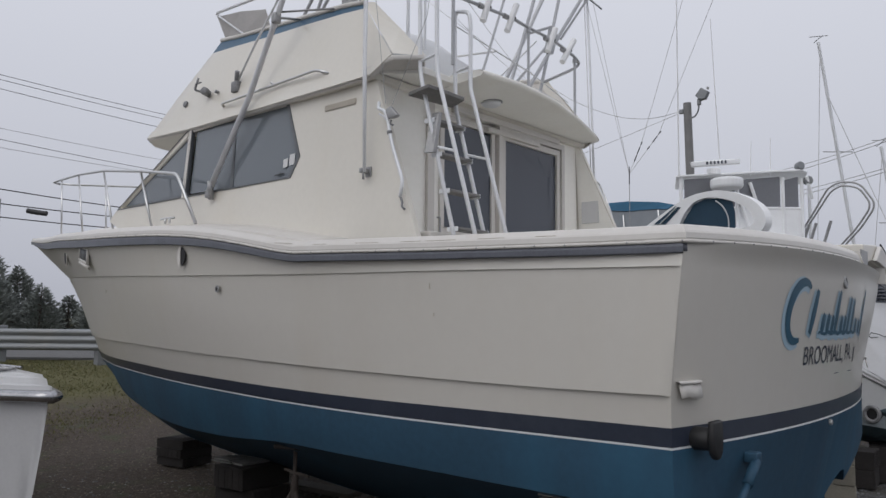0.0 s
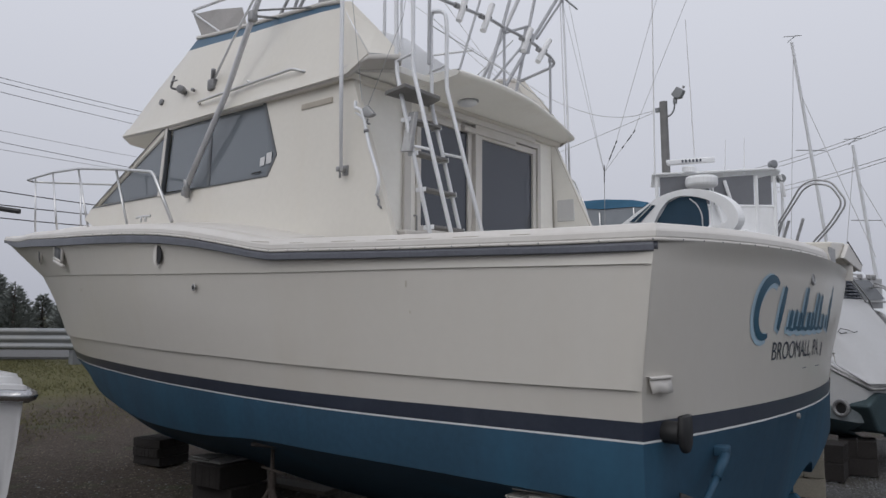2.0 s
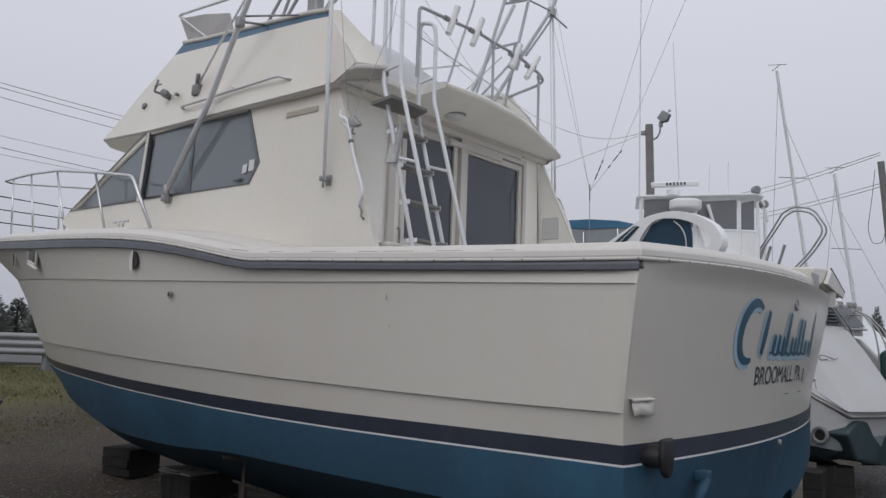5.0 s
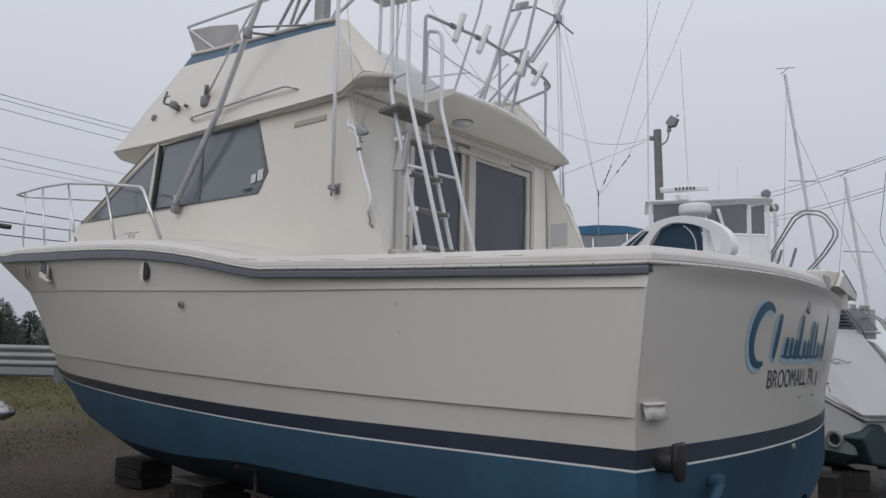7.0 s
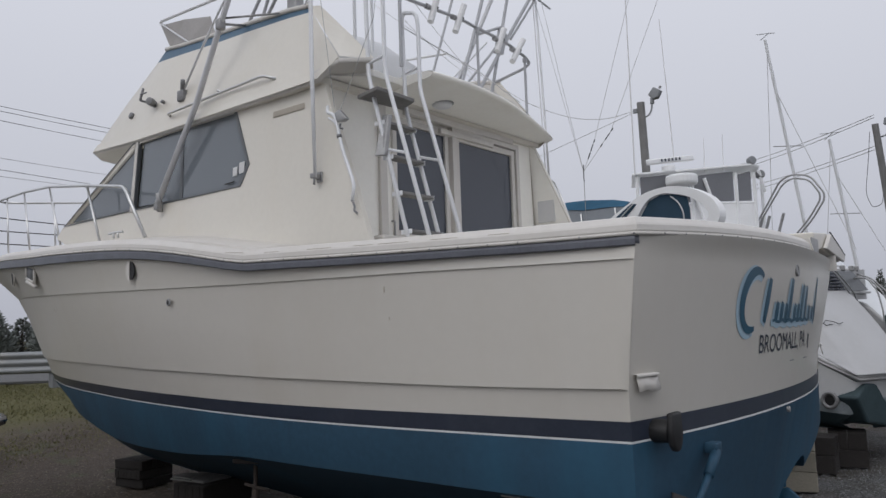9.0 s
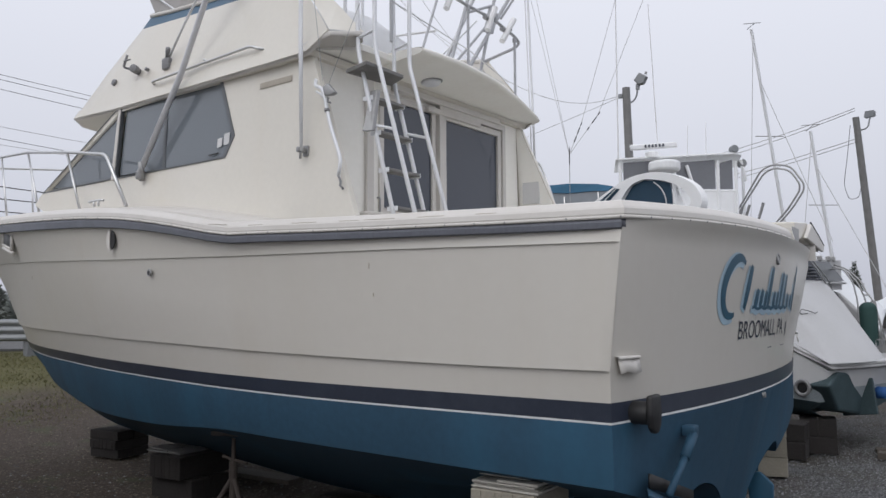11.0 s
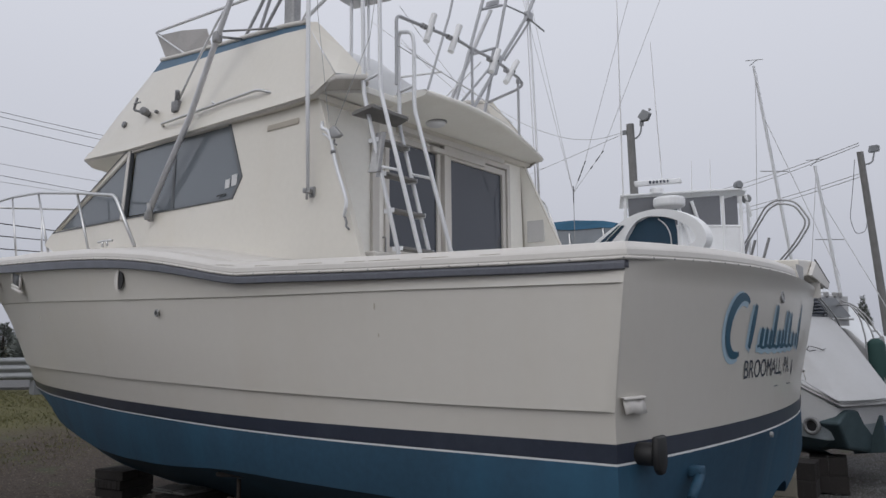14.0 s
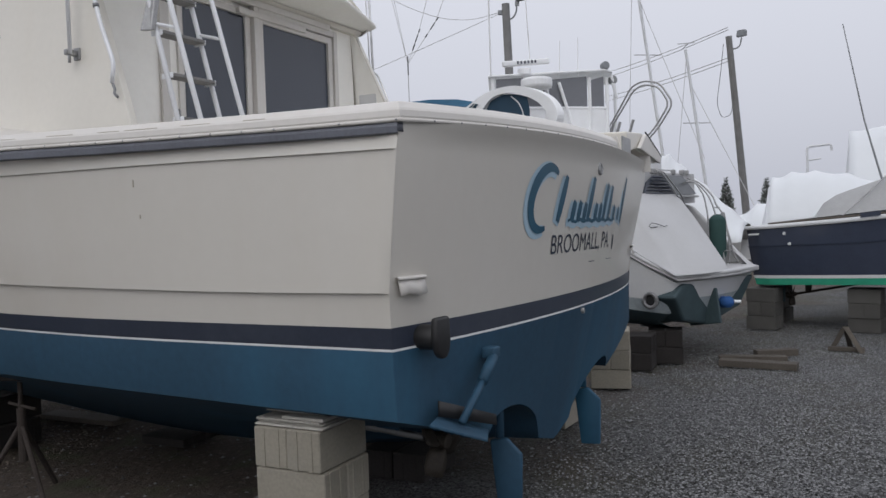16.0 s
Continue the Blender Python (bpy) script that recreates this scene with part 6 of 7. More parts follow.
part("stern_side", prism_bm([cp(0.15, 2.62, 1.06), cp(1.3, 2.62, 1.06), cp(1.3, 2.62, 1.95), cp(0.95, 2.62, 1.85)], CB * 0.08, 0.03), CRUISW, cr)
for b, pts in ((2.30, ((0.95, 2.16), (0.85, 2.18), (0.73, 2.17), (0.61, 1.99), (0.56, 1.73), (0.55, 1.06))), (2.40, ((0.95, 2.22), (0.74, 2.15), (0.60, 1.99), (0.52, 1.80), (0.44, 1.42), (0.38, 1.06))),
               (2.50, ((0.95, 2.24), (0.77, 2.17), (0.59, 1.99), (0.53, 1.84), (0.46, 1.76), (0.37, 1.42), (0.37, 1.06))), (2.60, ((0.53, 1.72), (0.48, 1.76), (0.45, 1.57), (0.34, 1.15), (0.27, 1.06), (0.15, 1.07)))):
    part("stern_rail", tube_bm(bend([cp(a, b, z) for a, z in pts], 0.07), 0.011, 8), DULL, cr, "stainless boarding rail")
for a, z in ((0.42, 1.44), (0.38, 1.24), (0.53, 1.82)):
    part("ladder_rung", tube_bm([cp(a, 2.40, z), cp(a, 2.58, z)], 0.009, 8), DULL, cr)
bm = bmesh.new()
bmesh.ops.create_uvsphere(bm, u_segments=16, v_segments=12, radius=0.115)
for v in bm.verts:
    v.co.z += 0.2 if v.co.z > 0.01 else -0.2 if v.co.z < -0.01 else 0
bmesh.ops.transform(bm, matrix=Matrix.Translation(cp(0.50, 2.44, 1.415)), verts=bm.verts)
part("fender", bm, surface("dark_green_canvas", (0.018, 0.055, 0.05), 0.8), cr, "dark green covered fender", smooth=True)
# cabin trunk with a louvred side window
rows = [[cp(a, b, z) for a, b in ((0.95, 0.75), (1.1, 0.45), (5.5, 0.45), (5.5, 2.8), (1.25, 2.88), (0.95, 2.70), (0.95, 0.75))] for z in (1.9, 2.3)]
rows.append([cp(a, b, 2.36) for a, b in ((1.25, 0.45), (1.35, 0.4), (5.4, 0.5), (5.4, 2.65), (1.35, 2.8), (1.25, 2.7), (1.25, 0.45))])
part("cabin_trunk", grid_bm(rows), CRUISW, cr)
part("cabin_top", prism_bm([cp(1.25, 0.45, 2.36), cp(5.4, 0.5, 2.36), cp(5.4, 2.65, 2.36), cp(1.25, 2.7, 2.36)], (0, 0, 0.02)), CRUISW, cr)
gl = part("stern_window", prism_bm([cp(0.90, 1.24, 2.0), cp(0.90, 2.02, 2.0), cp(0.94, 1.80, 2.27), cp(0.94, 1.56, 2.26), cp(0.92, 1.36, 2.17)], CA * -0.02), DOORGLASS, cr, "dark louvred stern window")
for k in range(6):
    part("louvre", prism_bm([cp(0.885, 1.27 + 0.035 * k, 2.01 + 0.042 * k), cp(0.885, 2.02 - 0.045 * k, 2.01 + 0.042 * k), cp(0.855, 1.99 - 0.045 * k, 2.018 + 0.042 * k), cp(0.855, 1.30 + 0.035 * k, 2.018 + 0.042 * k)], (0, 0, 0.008)), NAVY, gl)
part("stern_window", prism_bm([cp(0.90, 2.03, 2.0), cp(0.90, 2.62, 2.02), cp(0.94, 2.31, 2.27), cp(0.94, 1.81, 2.27)], CA * -0.02), surface("grey_window", (0.16, 0.17, 0.18), 0.2), cr, "grey stern window")
for pts in (((1.51, 2.30), (1.75, 2.15), (1.96, 1.97), (2.25, 1.68)), ((1.61, 2.29), (1.86, 2.13), (2.05, 2.0), (2.15, 1.85), (2.28, 1.66))):
    part("window_rail", tube_bm(bend([cp(0.86, pts[0][0], pts[0][1] + 0.03)] + [cp(0.80, b, z) for b, z in pts], 0.06), 0.010, 8), DULL, cr, "stainless rail over the stern window")
part("window_sill", tube_bm([cp(0.885, 1.20, 1.985), cp(0.885, 2.0, 1.985), cp(0.90, 2.70, 1.99)], 0.016, 8), CRUISW, cr)
for b_, w_ in ((1.56, 0.035), (1.66, 0.03), (1.76, 0.03), (2.12, 0.035), (2.35, 0.04), (2.48, 0.03)):
    part("deck_fitting", box_bm(cp(0.95, b_, 2.28) + Vector((-0.03, -w_, 0)), cp(0.95, b_, 2.28) + Vector((0.03, w_, 0.07)), 0.012), DULL, cr, "small chrome deck fitting")
# maker's badge as a plain squiggle bar
part("badge_bar", tube_bm([cp(0.44, 0.80, 1.60), cp(0.45, 0.68, 1.59), cp(0.46, 0.64, 1.615), cp(0.46, 0.70, 1.65), cp(0.43, 0.80, 1.63), cp(0.42, 0.92, 1.60), cp(0.42, 0.99, 1.615)], 0.0045, 6), BLACK, cr, "small dark badge bar")
# exhaust, drive gear and blue wrap under the stern
part("exhaust_ring", ring_bm(cp(0.33, 0.41, 0.765), -CB, 0.08, 0.022, 20), WORN, cr, "weathered exhaust outlet")
part("exhaust_pipe", disc_bm(cp(0.33, 0.44, 0.765), -CB, 0.08, 0.06, 18), BLACK, cr)
part("drive_pocket", prism_bm([cp(0.02, 0.62, 0.945), cp(0.02, 2.45, 0.93), cp(0.10, 2.2, 0.55), cp(0.10, 1.35, 0.40), cp(0.10, 0.75, 0.50), cp(0.04, 0.44, 0.80)], CA * 0.8, 0.03), DARKB, cr, "dark teal keel pocket")
part("rudder", prism_bm([cp(-0.05, 1.25, 0.85), cp(-0.10, 1.25, 0.44), cp(0.30, 1.25, 0.38), cp(0.36, 1.25, 0.85)], CB * 0.04, 0.01), DARKB, cr)
part("blue_wrap", tube_bm([cp(-0.14, 1.38, 0.68), cp(-0.02, 1.5, 0.66), cp(0.08, 1.6, 0.67)], 0.07, 10), RED, cr, "blue cloth wrapped round the shaft", smooth=True)
part("shaft_end", tube_bm([cp(-0.20, 1.58, 0.67), cp(-0.06, 1.5, 0.67)], 0.02, 8), ALU, cr)
# swept arch with an oval opening, canvas top
AB = 0.45
o = [(4.1, 2.40), (3.72, 3.06), (3.50, 3.18), (3.08, 3.38), (2.80, 3.49), (2.47, 3.525), (2.2, 3.50), (1.92, 3.40), (1.69, 3.26), (1.58, 3.06), (1.64, 2.90), (1.9, 2.84), (2.1, 2.70), (2.12, 2.40)]
h = [(3.12, 2.62), (2.97, 3.12), (2.76, 3.38), (2.55, 3.44), (2.34, 3.42), (2.04, 3.33), (1.83, 3.19), (1.74, 3.04), (1.82, 2.98), (2.03, 2.96), (2.25, 2.82), (2.3, 2.62)]
bm = bmesh.new()
edges = []
for ring in (rounded(o), rounded(h)):
    vs = [bm.verts.new(cp(a, AB, z)) for a, z in ring]
    edges += [bm.edges.new((vs[i], vs[(i + 1) % len(vs)])) for i in range(len(vs))]
bmesh.ops.triangle_fill(bm, use_beauty=True, edges=edges)
r = bmesh.ops.extrude_face_region(bm, geom=list(bm.faces))
bmesh.ops.translate(bm, vec=CB * 0.14, verts=[v for v in r["geom"] if isinstance(v, bmesh.types.BMVert)])
bmesh.ops.recalc_face_normals(bm, faces=bm.faces)
ar = part("arch", bm, FOGW, cr, "white swept arch side")
part("arch_screen", prism_bm([cp(a, AB + 0.05, z) for a, z in ((3.10, 2.64), (2.95, 3.12), (2.75, 3.37), (2.55, 3.43), (2.34, 3.41), (2.12, 3.34), (2.085, 3.19), (2.08, 3.0), (2.28, 2.80), (2.32, 2.64))], CB * 0.01), CANVASD, ar, "dark blue canvas panel in the arch")
part("canvas_rib", tube_bm(bend([cp(a, AB + 0.035, z) for a, z in ((2.17, 2.96), (2.17, 3.14), (2.25, 3.29), (2.37, 3.38))], 0.08), 0.009, 8), WHITE, ar, "white rib across the canvas panel")
vent = part("arch_vent", prism_bm([cp(a, AB - 0.012, z) for a, z in ((3.41, 3.155), (3.20, 3.135), (2.93, 3.35), (3.02, 3.37))], CB * 0.01), CANVASD, ar, "dark slot in the arch")
part("vent_bar", tube_bm([cp(3.30, AB - 0.02, 3.14), cp(2.97, AB - 0.02, 3.365)], 0.009, 6), WHITE, vent)
part("bridge_coaming", prism_bm([cp(1.6, 0.45, 2.38), cp(6.2, 0.6, 2.38), cp(6.2, 2.9, 2.38), cp(1.6, 3.0, 2.38)], (0, 0, 0.3), 0.05), WHITE, cr)
rows = [[cp(a + 0.55 * (b - 0.75) * max(0, (5.0 - a) / 1.7), b, zz + 0.06 * math.sin(math.pi * k / 8)) for k, b in enumerate(np.linspace(0.75, 3.0, 9))] for a, zz in ((3.32, 3.46), (3.6, 3.53), (4.2, 3.61), (4.75, 3.64), (5.0, 3.60), (5.9, 3.45))]
part("canvas_top", thick(grid_bm(rows), 0.02), CANVAS, cr, "blue canvas top", smooth=True)
part("canvas_valance", thick(grid_bm([[cp(a, 0.75, z) for a, z in ((3.32, 3.46), (3.6, 3.53), (4.2, 3.61), (4.75, 3.64), (5.0, 3.60), (5.9, 3.45))], [cp(a, 0.70, z) for a, z in ((3.36, 3.39), (3.6, 3.42), (4.2, 3.45), (4.75, 3.53), (5.0, 3.50), (5.9, 3.36))]]), 0.01), CANVAS, cr)
part("canvas_curtain", thick(grid_bm([[cp(a, 0.72, z) for a, z in ((3.36, 3.40), (3.6, 3.43), (4.2, 3.46), (4.75, 3.54), (5.0, 3.51), (5.9, 3.37))], [cp(a, 0.66, 2.9) for a in (3.36, 3.6, 4.2, 4.75, 5.0, 5.9)]]), 0.008), surface("smoky_clear_curtain", (0.22, 0.24, 0.26), 0.3), cr, "smoky clear side curtain")
for a in (3.45, 4.15, 4.7):
    part("canvas_bow", tube_bm([cp(a, 0.62, 2.9), cp(a + 0.1, 0.69, 3.40)], 0.012, 8), STEEL, cr)
pile("block_pile", "pile of cream cinder blocks under the cruiser", 0.62, -3.22, 3, CONC, 15, 0)
# Two piles in the blackened timber colour, which carries the cruiser's shade.
pile("block_pile", "stack of shade-darkened blocks under the cruiser", 0.62, -4.25, 2, DARKWOOD, 5, 1)
pile("block_pile", "stack of shade-darkened blocks under the cruiser", 0.42, -4.75, 2, DARKWOOD, 12, 0)
jack_stand(4.2, -4.9, 0.75, 40)
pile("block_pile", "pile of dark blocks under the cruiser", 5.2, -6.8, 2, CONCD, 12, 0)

# ---------------------------------------------------------------- navy boat across the aisle
nv = thing("navy_motorboat", "navy blue motor boat with green bottom and grey canvas cover", "boat")
ND, NN = Vector((-0.985, 0.17, 0)), Vector((-0.17, -0.985, 0))


def np_(s, b, z):
    """Along its side from the stern, across the beam, height."""
    return Vector((-0.10, -7.75, z)) + ND * s + NN * b


def nrow(z0, z1, inset, stern):
    row = []
    for s in (7.0, 5.5, 4.0, 2.5, 1.2, 0.3):
        row.append(np_(s, inset + (0.9 if s > 6 else 0.25 if s > 5 else 0.0), z0 + (z1 - z0) * (s / 6.0) ** 1.3))
    row += [np_(stern, inset + 0.08, z0), np_(stern - 0.03, 1.3, z0), np_(stern, 2.6 - inset - 0.08, z0)]
    for s in (0.3, 1.2, 2.5, 4.0, 5.5, 7.0):
        row.append(np_(s, 2.6 - inset - (0.9 if s > 6 else 0.25 if s > 5 else 0.0), z0 + (z1 - z0) * (s / 6.0) ** 1.3))
    return row


part("hull_topside", grid_bm([nrow(0.80, 0.95, 0.10, 0.06), nrow(1.2, 1.5, 0.03, 0.02), nrow(1.48, 2.0, 0.0, 0.0)]), NAVYH, nv, "glossy navy topsides", smooth=True)
part("hull_chine_line", grid_bm([nrow(1.22, 1.52, 0.01, 0.01), nrow(1.235, 1.535, 0.005, 0.01)]), NAVYH, nv)
part("boot_line", grid_bm([nrow(0.755, 0.90, 0.105, 0.07), nrow(0.80, 0.95, 0.10, 0.06)]), PIN, nv, "pale boot line")
part("bottom_side", grid_bm([nrow(0.66, 0.80, 0.125, 0.09), nrow(0.755, 0.90, 0.105, 0.07)]), GREENB, nv, "green bottom paint")
part("bottom", grid_bm([[np_(s, b, 0.585 + 0.075 * abs(b - 1.3) / 1.2 + (0.14 * (s / 6.0) ** 1.3)) for b in np.linspace(0.13, 2.47, 9)] for s in (0.1, 2, 4, 6)]), DARKB, nv)
part("gunwale", grid_bm([nrow(1.48, 2.0, -0.02, -0.02), nrow(1.50, 2.02, -0.035, -0.03), nrow(1.535, 2.06, -0.02, -0.02), nrow(1.55, 2.07, 0.2, 0.2)]), WHITE, nv, "white gunwale", smooth=True)
part("cockpit_cover", grid_bm([[np_(s, b, 1.55 + 0.09 * s + h) for b, h in ((0.22, 0.0), (0.5, hh), (1.3, hh * 1.25), (2.1, hh), (2.4, 0.0))] for s, hh in ((0.25, 0.01), (0.90, 0.015), (0.97, 0.20), (1.15, 0.30), (2.2, 0.50), (3.0, 0.62), (4.5, 0.5), (6.0, 0.15))]), GREYCAN, nv, "grey canvas cover", smooth=True)
part("cover_edge", tube_bm([np_(0.3, 0.12, 1.56), np_(2.5, 0.12, 1.72), np_(4.5, 0.14, 1.9)], 0.02, 6), TIMBER, nv, "wooden toe rail")
part("registration_bar", prism_bm([np_(1.55, -0.045, 1.575 + 0.04), np_(1.80, -0.045, 1.60 + 0.04), np_(1.80, -0.045, 1.66 + 0.04), np_(1.55, -0.045, 1.64 + 0.04)], NN * -0.004), PAINTDARK, nv)
part("name_bar", prism_bm([np_(0.05, -0.008, 1.40), np_(0.20, -0.008, 1.405), np_(0.20, -0.008, 1.43), np_(0.05, -0.008, 1.425)], NN * -0.006), PIN, nv, "small pale name bar")
for s, z in ((0.62, 1.27), (0.55, 1.42)):
    part("hull_fitting", disc_bm(np_(s, 0.0, z), NN, 0.022, 0.03, 12, 0.004), PIN, nv)
part("fishing_rod", tube_bm([np_(1.75, 0.6, 2.0), np_(1.5, 0.62, 3.0), np_(1.25, 0.6, 4.4)], 0.016, 8, 0.006), GALV, nv, "tall thin whip aerial")
part("cover_strut", tube_bm([np_(1.3, 0.1, 1.65), np_(1.85, 0.5, 2.25)], 0.012, 8), DULL, nv)
sh = part("propeller_shaft", tube_bm([np_(0.42, 0.80, 0.46), np_(1.45, 0.88, 0.66)], 0.018, 8), BRONZE, nv, "dark propeller shaft")
part("propeller_hub", tube_bm([np_(0.36, 0.795, 0.45), np_(0.50, 0.806, 0.475)], 0.045, 12, 0.03), BRONZE, sh)
for k in range(3):
    a = 2 * math.pi * k / 3 + 0.5
    rows = [[np_(0.43 + 0.05 * (r - 0.1) + v * 0.03, 0.8 + r * math.cos(a + v * w), 0.462 + r * math.sin(a + v * w)) for v in (-1, -0.5, 0, 0.5, 1)] for r, w in ((0.035, 0.5), (0.08, 0.55), (0.13, 0.48), (0.165, 0.25))]
    part("propeller_blade", thick(grid_bm(rows), 0.01), BRONZE, sh, smooth=True)
part("shaft_strut", prism_bm([np_(0.62, 0.81, 0.50), np_(0.70, 0.81, 0.50), np_(0.72, 0.81, 0.64), np_(0.62, 0.81, 0.64)], NN * 0.025, 0.004), BRONZE, nv)
part("rudder", prism_bm([np_(0.24, 0.8, 0.62), np_(0.22, 0.8, 0.36), np_(0.33, 0.8, 0.34), np_(0.34, 0.8, 0.62)], NN * 0.03, 0.008), DARKB, nv)
for s, b, n_ in ((0.19, 0.25, 3), (1.52, 0.45, 3), (0.05, 1.3, 3), (4.0, 0.4, 3)):
    q = np_(s, b, 0)
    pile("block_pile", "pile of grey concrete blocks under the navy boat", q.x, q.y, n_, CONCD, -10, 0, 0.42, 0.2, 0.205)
tr = thing("wooden_tripod", "weathered wooden tripod prop", "boat stand")
for x, y in ((-1.29, -6.12), (-1.63, -5.98), (-1.50, -6.35)):
    part("leg", prism_bm([(x - 0.03, y - 0.03, 0), (x + 0.03, y - 0.03, 0), (x + 0.03, y + 0.03, 0), (x - 0.03, y + 0.03, 0)], Vector((-1.45, -6.12, 0.30)) - Vector((x, y, 0)), 0.004), TIMBER, tr)
part("foot_bar", box_bm((-1.66, -6.09, 0.005), (-1.26, -6.02, 0.055), 0.005), TIMBER, tr)
for k, (x, y, l, w, t, a) in enumerate(((-0.62, -4.66, 0.82, 0.17, 0.075, -3), (-0.50, -5.15, 0.75, 0.14, 0.05, 14), (-0.72, -5.5, 0.5, 0.12, 0.08, 30))):
    pl = thing("plank", "weathered timber plank lying on the gravel", "plank", "loose planks", at=pose(x, y, 0, 0, 0, a))
    part("board", box_bm((-l / 2, -w / 2, 0), (l / 2, w / 2, t), 0.006), TIMBER, pl)

# ---------------------------------------------------------------- sport-fishing boat behind
sf = thing("white_sportfisher", "white sport-fishing boat with enclosed bridge and radar", "boat")
part("hull", grid_bm([[(x, y, z) for x, y in ((13, -14.0), (9, -12.2), (3.2, -11.6), (2.6, -11.7), (2.4, -14.0), (2.6, -16.0), (3.2, -16.0), (9, -15.6), (13, -14.0))] for z in (0.7, 1.4, 2.2)]), FOGW, sf, smooth=False)
part("keel", prism_bm([(3.0, -12.4, 0.7), (12.4, -14.0, 0.7), (3.0, -15.4, 0.7)], (0.2, 0, -0.35)), DARKB, sf)
part("deck", prism_bm([(2.6, -11.8, 2.18), (9, -12.3, 2.18), (12.8, -14, 2.18), (9, -15.5, 2.18), (2.6, -15.9, 2.18)], (0, 0, 0.04)), FOGW, sf)
part("deckhouse", prism_bm([(4.2, -12.1, 2.2), (9.6, -12.8, 2.2), (9.6, -15.2, 2.2), (4.2, -15.4, 2.2)], (0, 0, 1.4), 0.06), FOGW, sf)
part("bridge_deck", prism_bm([(3.9, -12.2, 3.6), (8.6, -12.6, 3.6), (8.6, -15.2, 3.6), (3.9, -15.4, 3.6)], (0, 0, 0.10), 0.03), FOGW, sf)
for x, y in ((3.72, -13.72), (5.85, -11.9), (4.85, -12.72), (4.05, -13.42), (6.2, -13.5), (3.9, -15.0), (6.9, -15.0)):
    part("bridge_post", tube_bm([(x, y, 3.65), (x, y, 5.08)], 0.04, 10), FOGW, sf)
rf = part("bridge_roof", prism_bm([(5.9, -11.75, 5.05), (6.75, -13.6, 5.09), (4.2, -15.6, 5.23), (3.62, -13.85, 5.2), (3.68, -13.55, 5.21)], (0, 0, 0.055), 0.02), FOGW, sf, "white bridge roof")
part("bridge_front", prism_bm([(5.85, -11.92, 3.65), (3.74, -13.72, 3.65), (3.74, -13.72, 4.37), (5.85, -11.92, 4.37)], (0.08, 0.1, 0), 0.01), FOGW, sf)
for (x0, y0), (x1, y1) in (((5.78, -11.98), (4.90, -12.70)), ((4.80, -12.78), (4.10, -13.38)), ((4.02, -13.46), (3.78, -13.66))):
    part("bridge_curtain", prism_bm([(x0, y0, 4.40), (x1, y1, 4.40), (x1, y1, 5.10), (x0, y0, 5.02)], (0.02, 0.02, 0)), surface("grey_clear_curtain", (0.17, 0.175, 0.19), 0.3) if "grey_clear_curtain" not in MATS else MATS["grey_clear_curtain"], sf, "grey clear bridge curtain")
for dx in (0.0, 0.28):
    part("bridge_ladder_rail", tube_bm([(4.25 + dx, -13.1 + dx * 0.8, 3.5), (4.6 + dx, -12.85 + dx * 0.8, 4.95)], 0.04, 8), FOGW, sf)
part("bridge_cross_rail", tube_bm([(5.85, -11.9, 4.36), (3.74, -13.72, 4.36)], 0.035, 8), FOGW, sf)
rd = part("radar_pedestal", disc_bm((5.25, -12.35, 5.19), (0, 0, 1), 0.16, 0.14, 18, 0.02), FOGW, rf)
part("radar_scanner", prism_bm([(5.62, -11.95, 5.27), (4.76, -12.68, 5.36), (4.70, -12.60, 5.36), (5.56, -11.87, 5.27)], (0.02, 0.02, 0.13), 0.03), FOGW, rf, "white open-array radar scanner")
for k in range(6):
    t = 0.30 + 0.075 * k
    a = Vector((5.62, -11.95, 5.36)).lerp(Vector((4.76, -12.68, 5.45)), t) + Vector((-0.075, 0.09, -0.02))
    part("maker_bar", box_bm((a.x - 0.015, a.y - 0.012, a.z - 0.03), (a.x + 0.02, a.y + 0.015, a.z + 0.03)), PAINTDARK, rf)
part("life_raft", disc_bm((4.90, -12.20, 4.86), (0, 0, 1), 0.36, 0.24, 24, 0.06), FOGW, sf, "white round raft canister")
for c in ((3.72, -13.6, 5.34), (3.60, -13.8, 5.02)):
    part("spotlight", disc_bm(c, (-0.6, 0.5, 0.1), 0.10, 0.14, 16, 0.02), GALV, sf, "round spotlight")
part("grey_beam", tube_bm([(3.6, -13.7, 5.1), (3.55, -13.9, 4.6)], 0.04, 8), FOGW, sf)
for base, topp, r in (((5.84, -11.78, 5.05), (5.62, -11.3, 10.2), 0.022), ((5.11, -12.38, 5.35), (5.11, -11.98, 8.69), 0.016), ((4.6, -12.9, 5.1), (4.55, -12.85, 5.9), 0.014), ((4.25, -13.2, 5.1), (4.23, -13.2, 6.0), 0.014)):
    part("aerial", tube_bm([base, topp], r, 8, r * 0.5), FOGW, sf, "white whip aerial")
for off in (0.0, 0.09):
    part("stern_hoop", tube_bm(bend([(4.75 - off * 0.6, -14.2, 2.25), (4.05 - off * 0.8, -14.2, 3.64), (3.657 - off * 0.8, -14.2, 4.226), (3.27 - off * 0.6, -14.2, 4.87 - off), (3.0, -14.2, 4.985 - off), (2.60 + off * 0.3, -14.2, 4.91 - off), (2.33 + off, -14.2, 4.46), (2.34 + off, -14.2, 4.30), (2.617 + off, -14.2, 3.873), (3.0 + off, -14.2, 3.47), (3.5, -14.2, 2.25)], 0.2), 0.022, 8), DULL, sf, "stainless hoop rail")
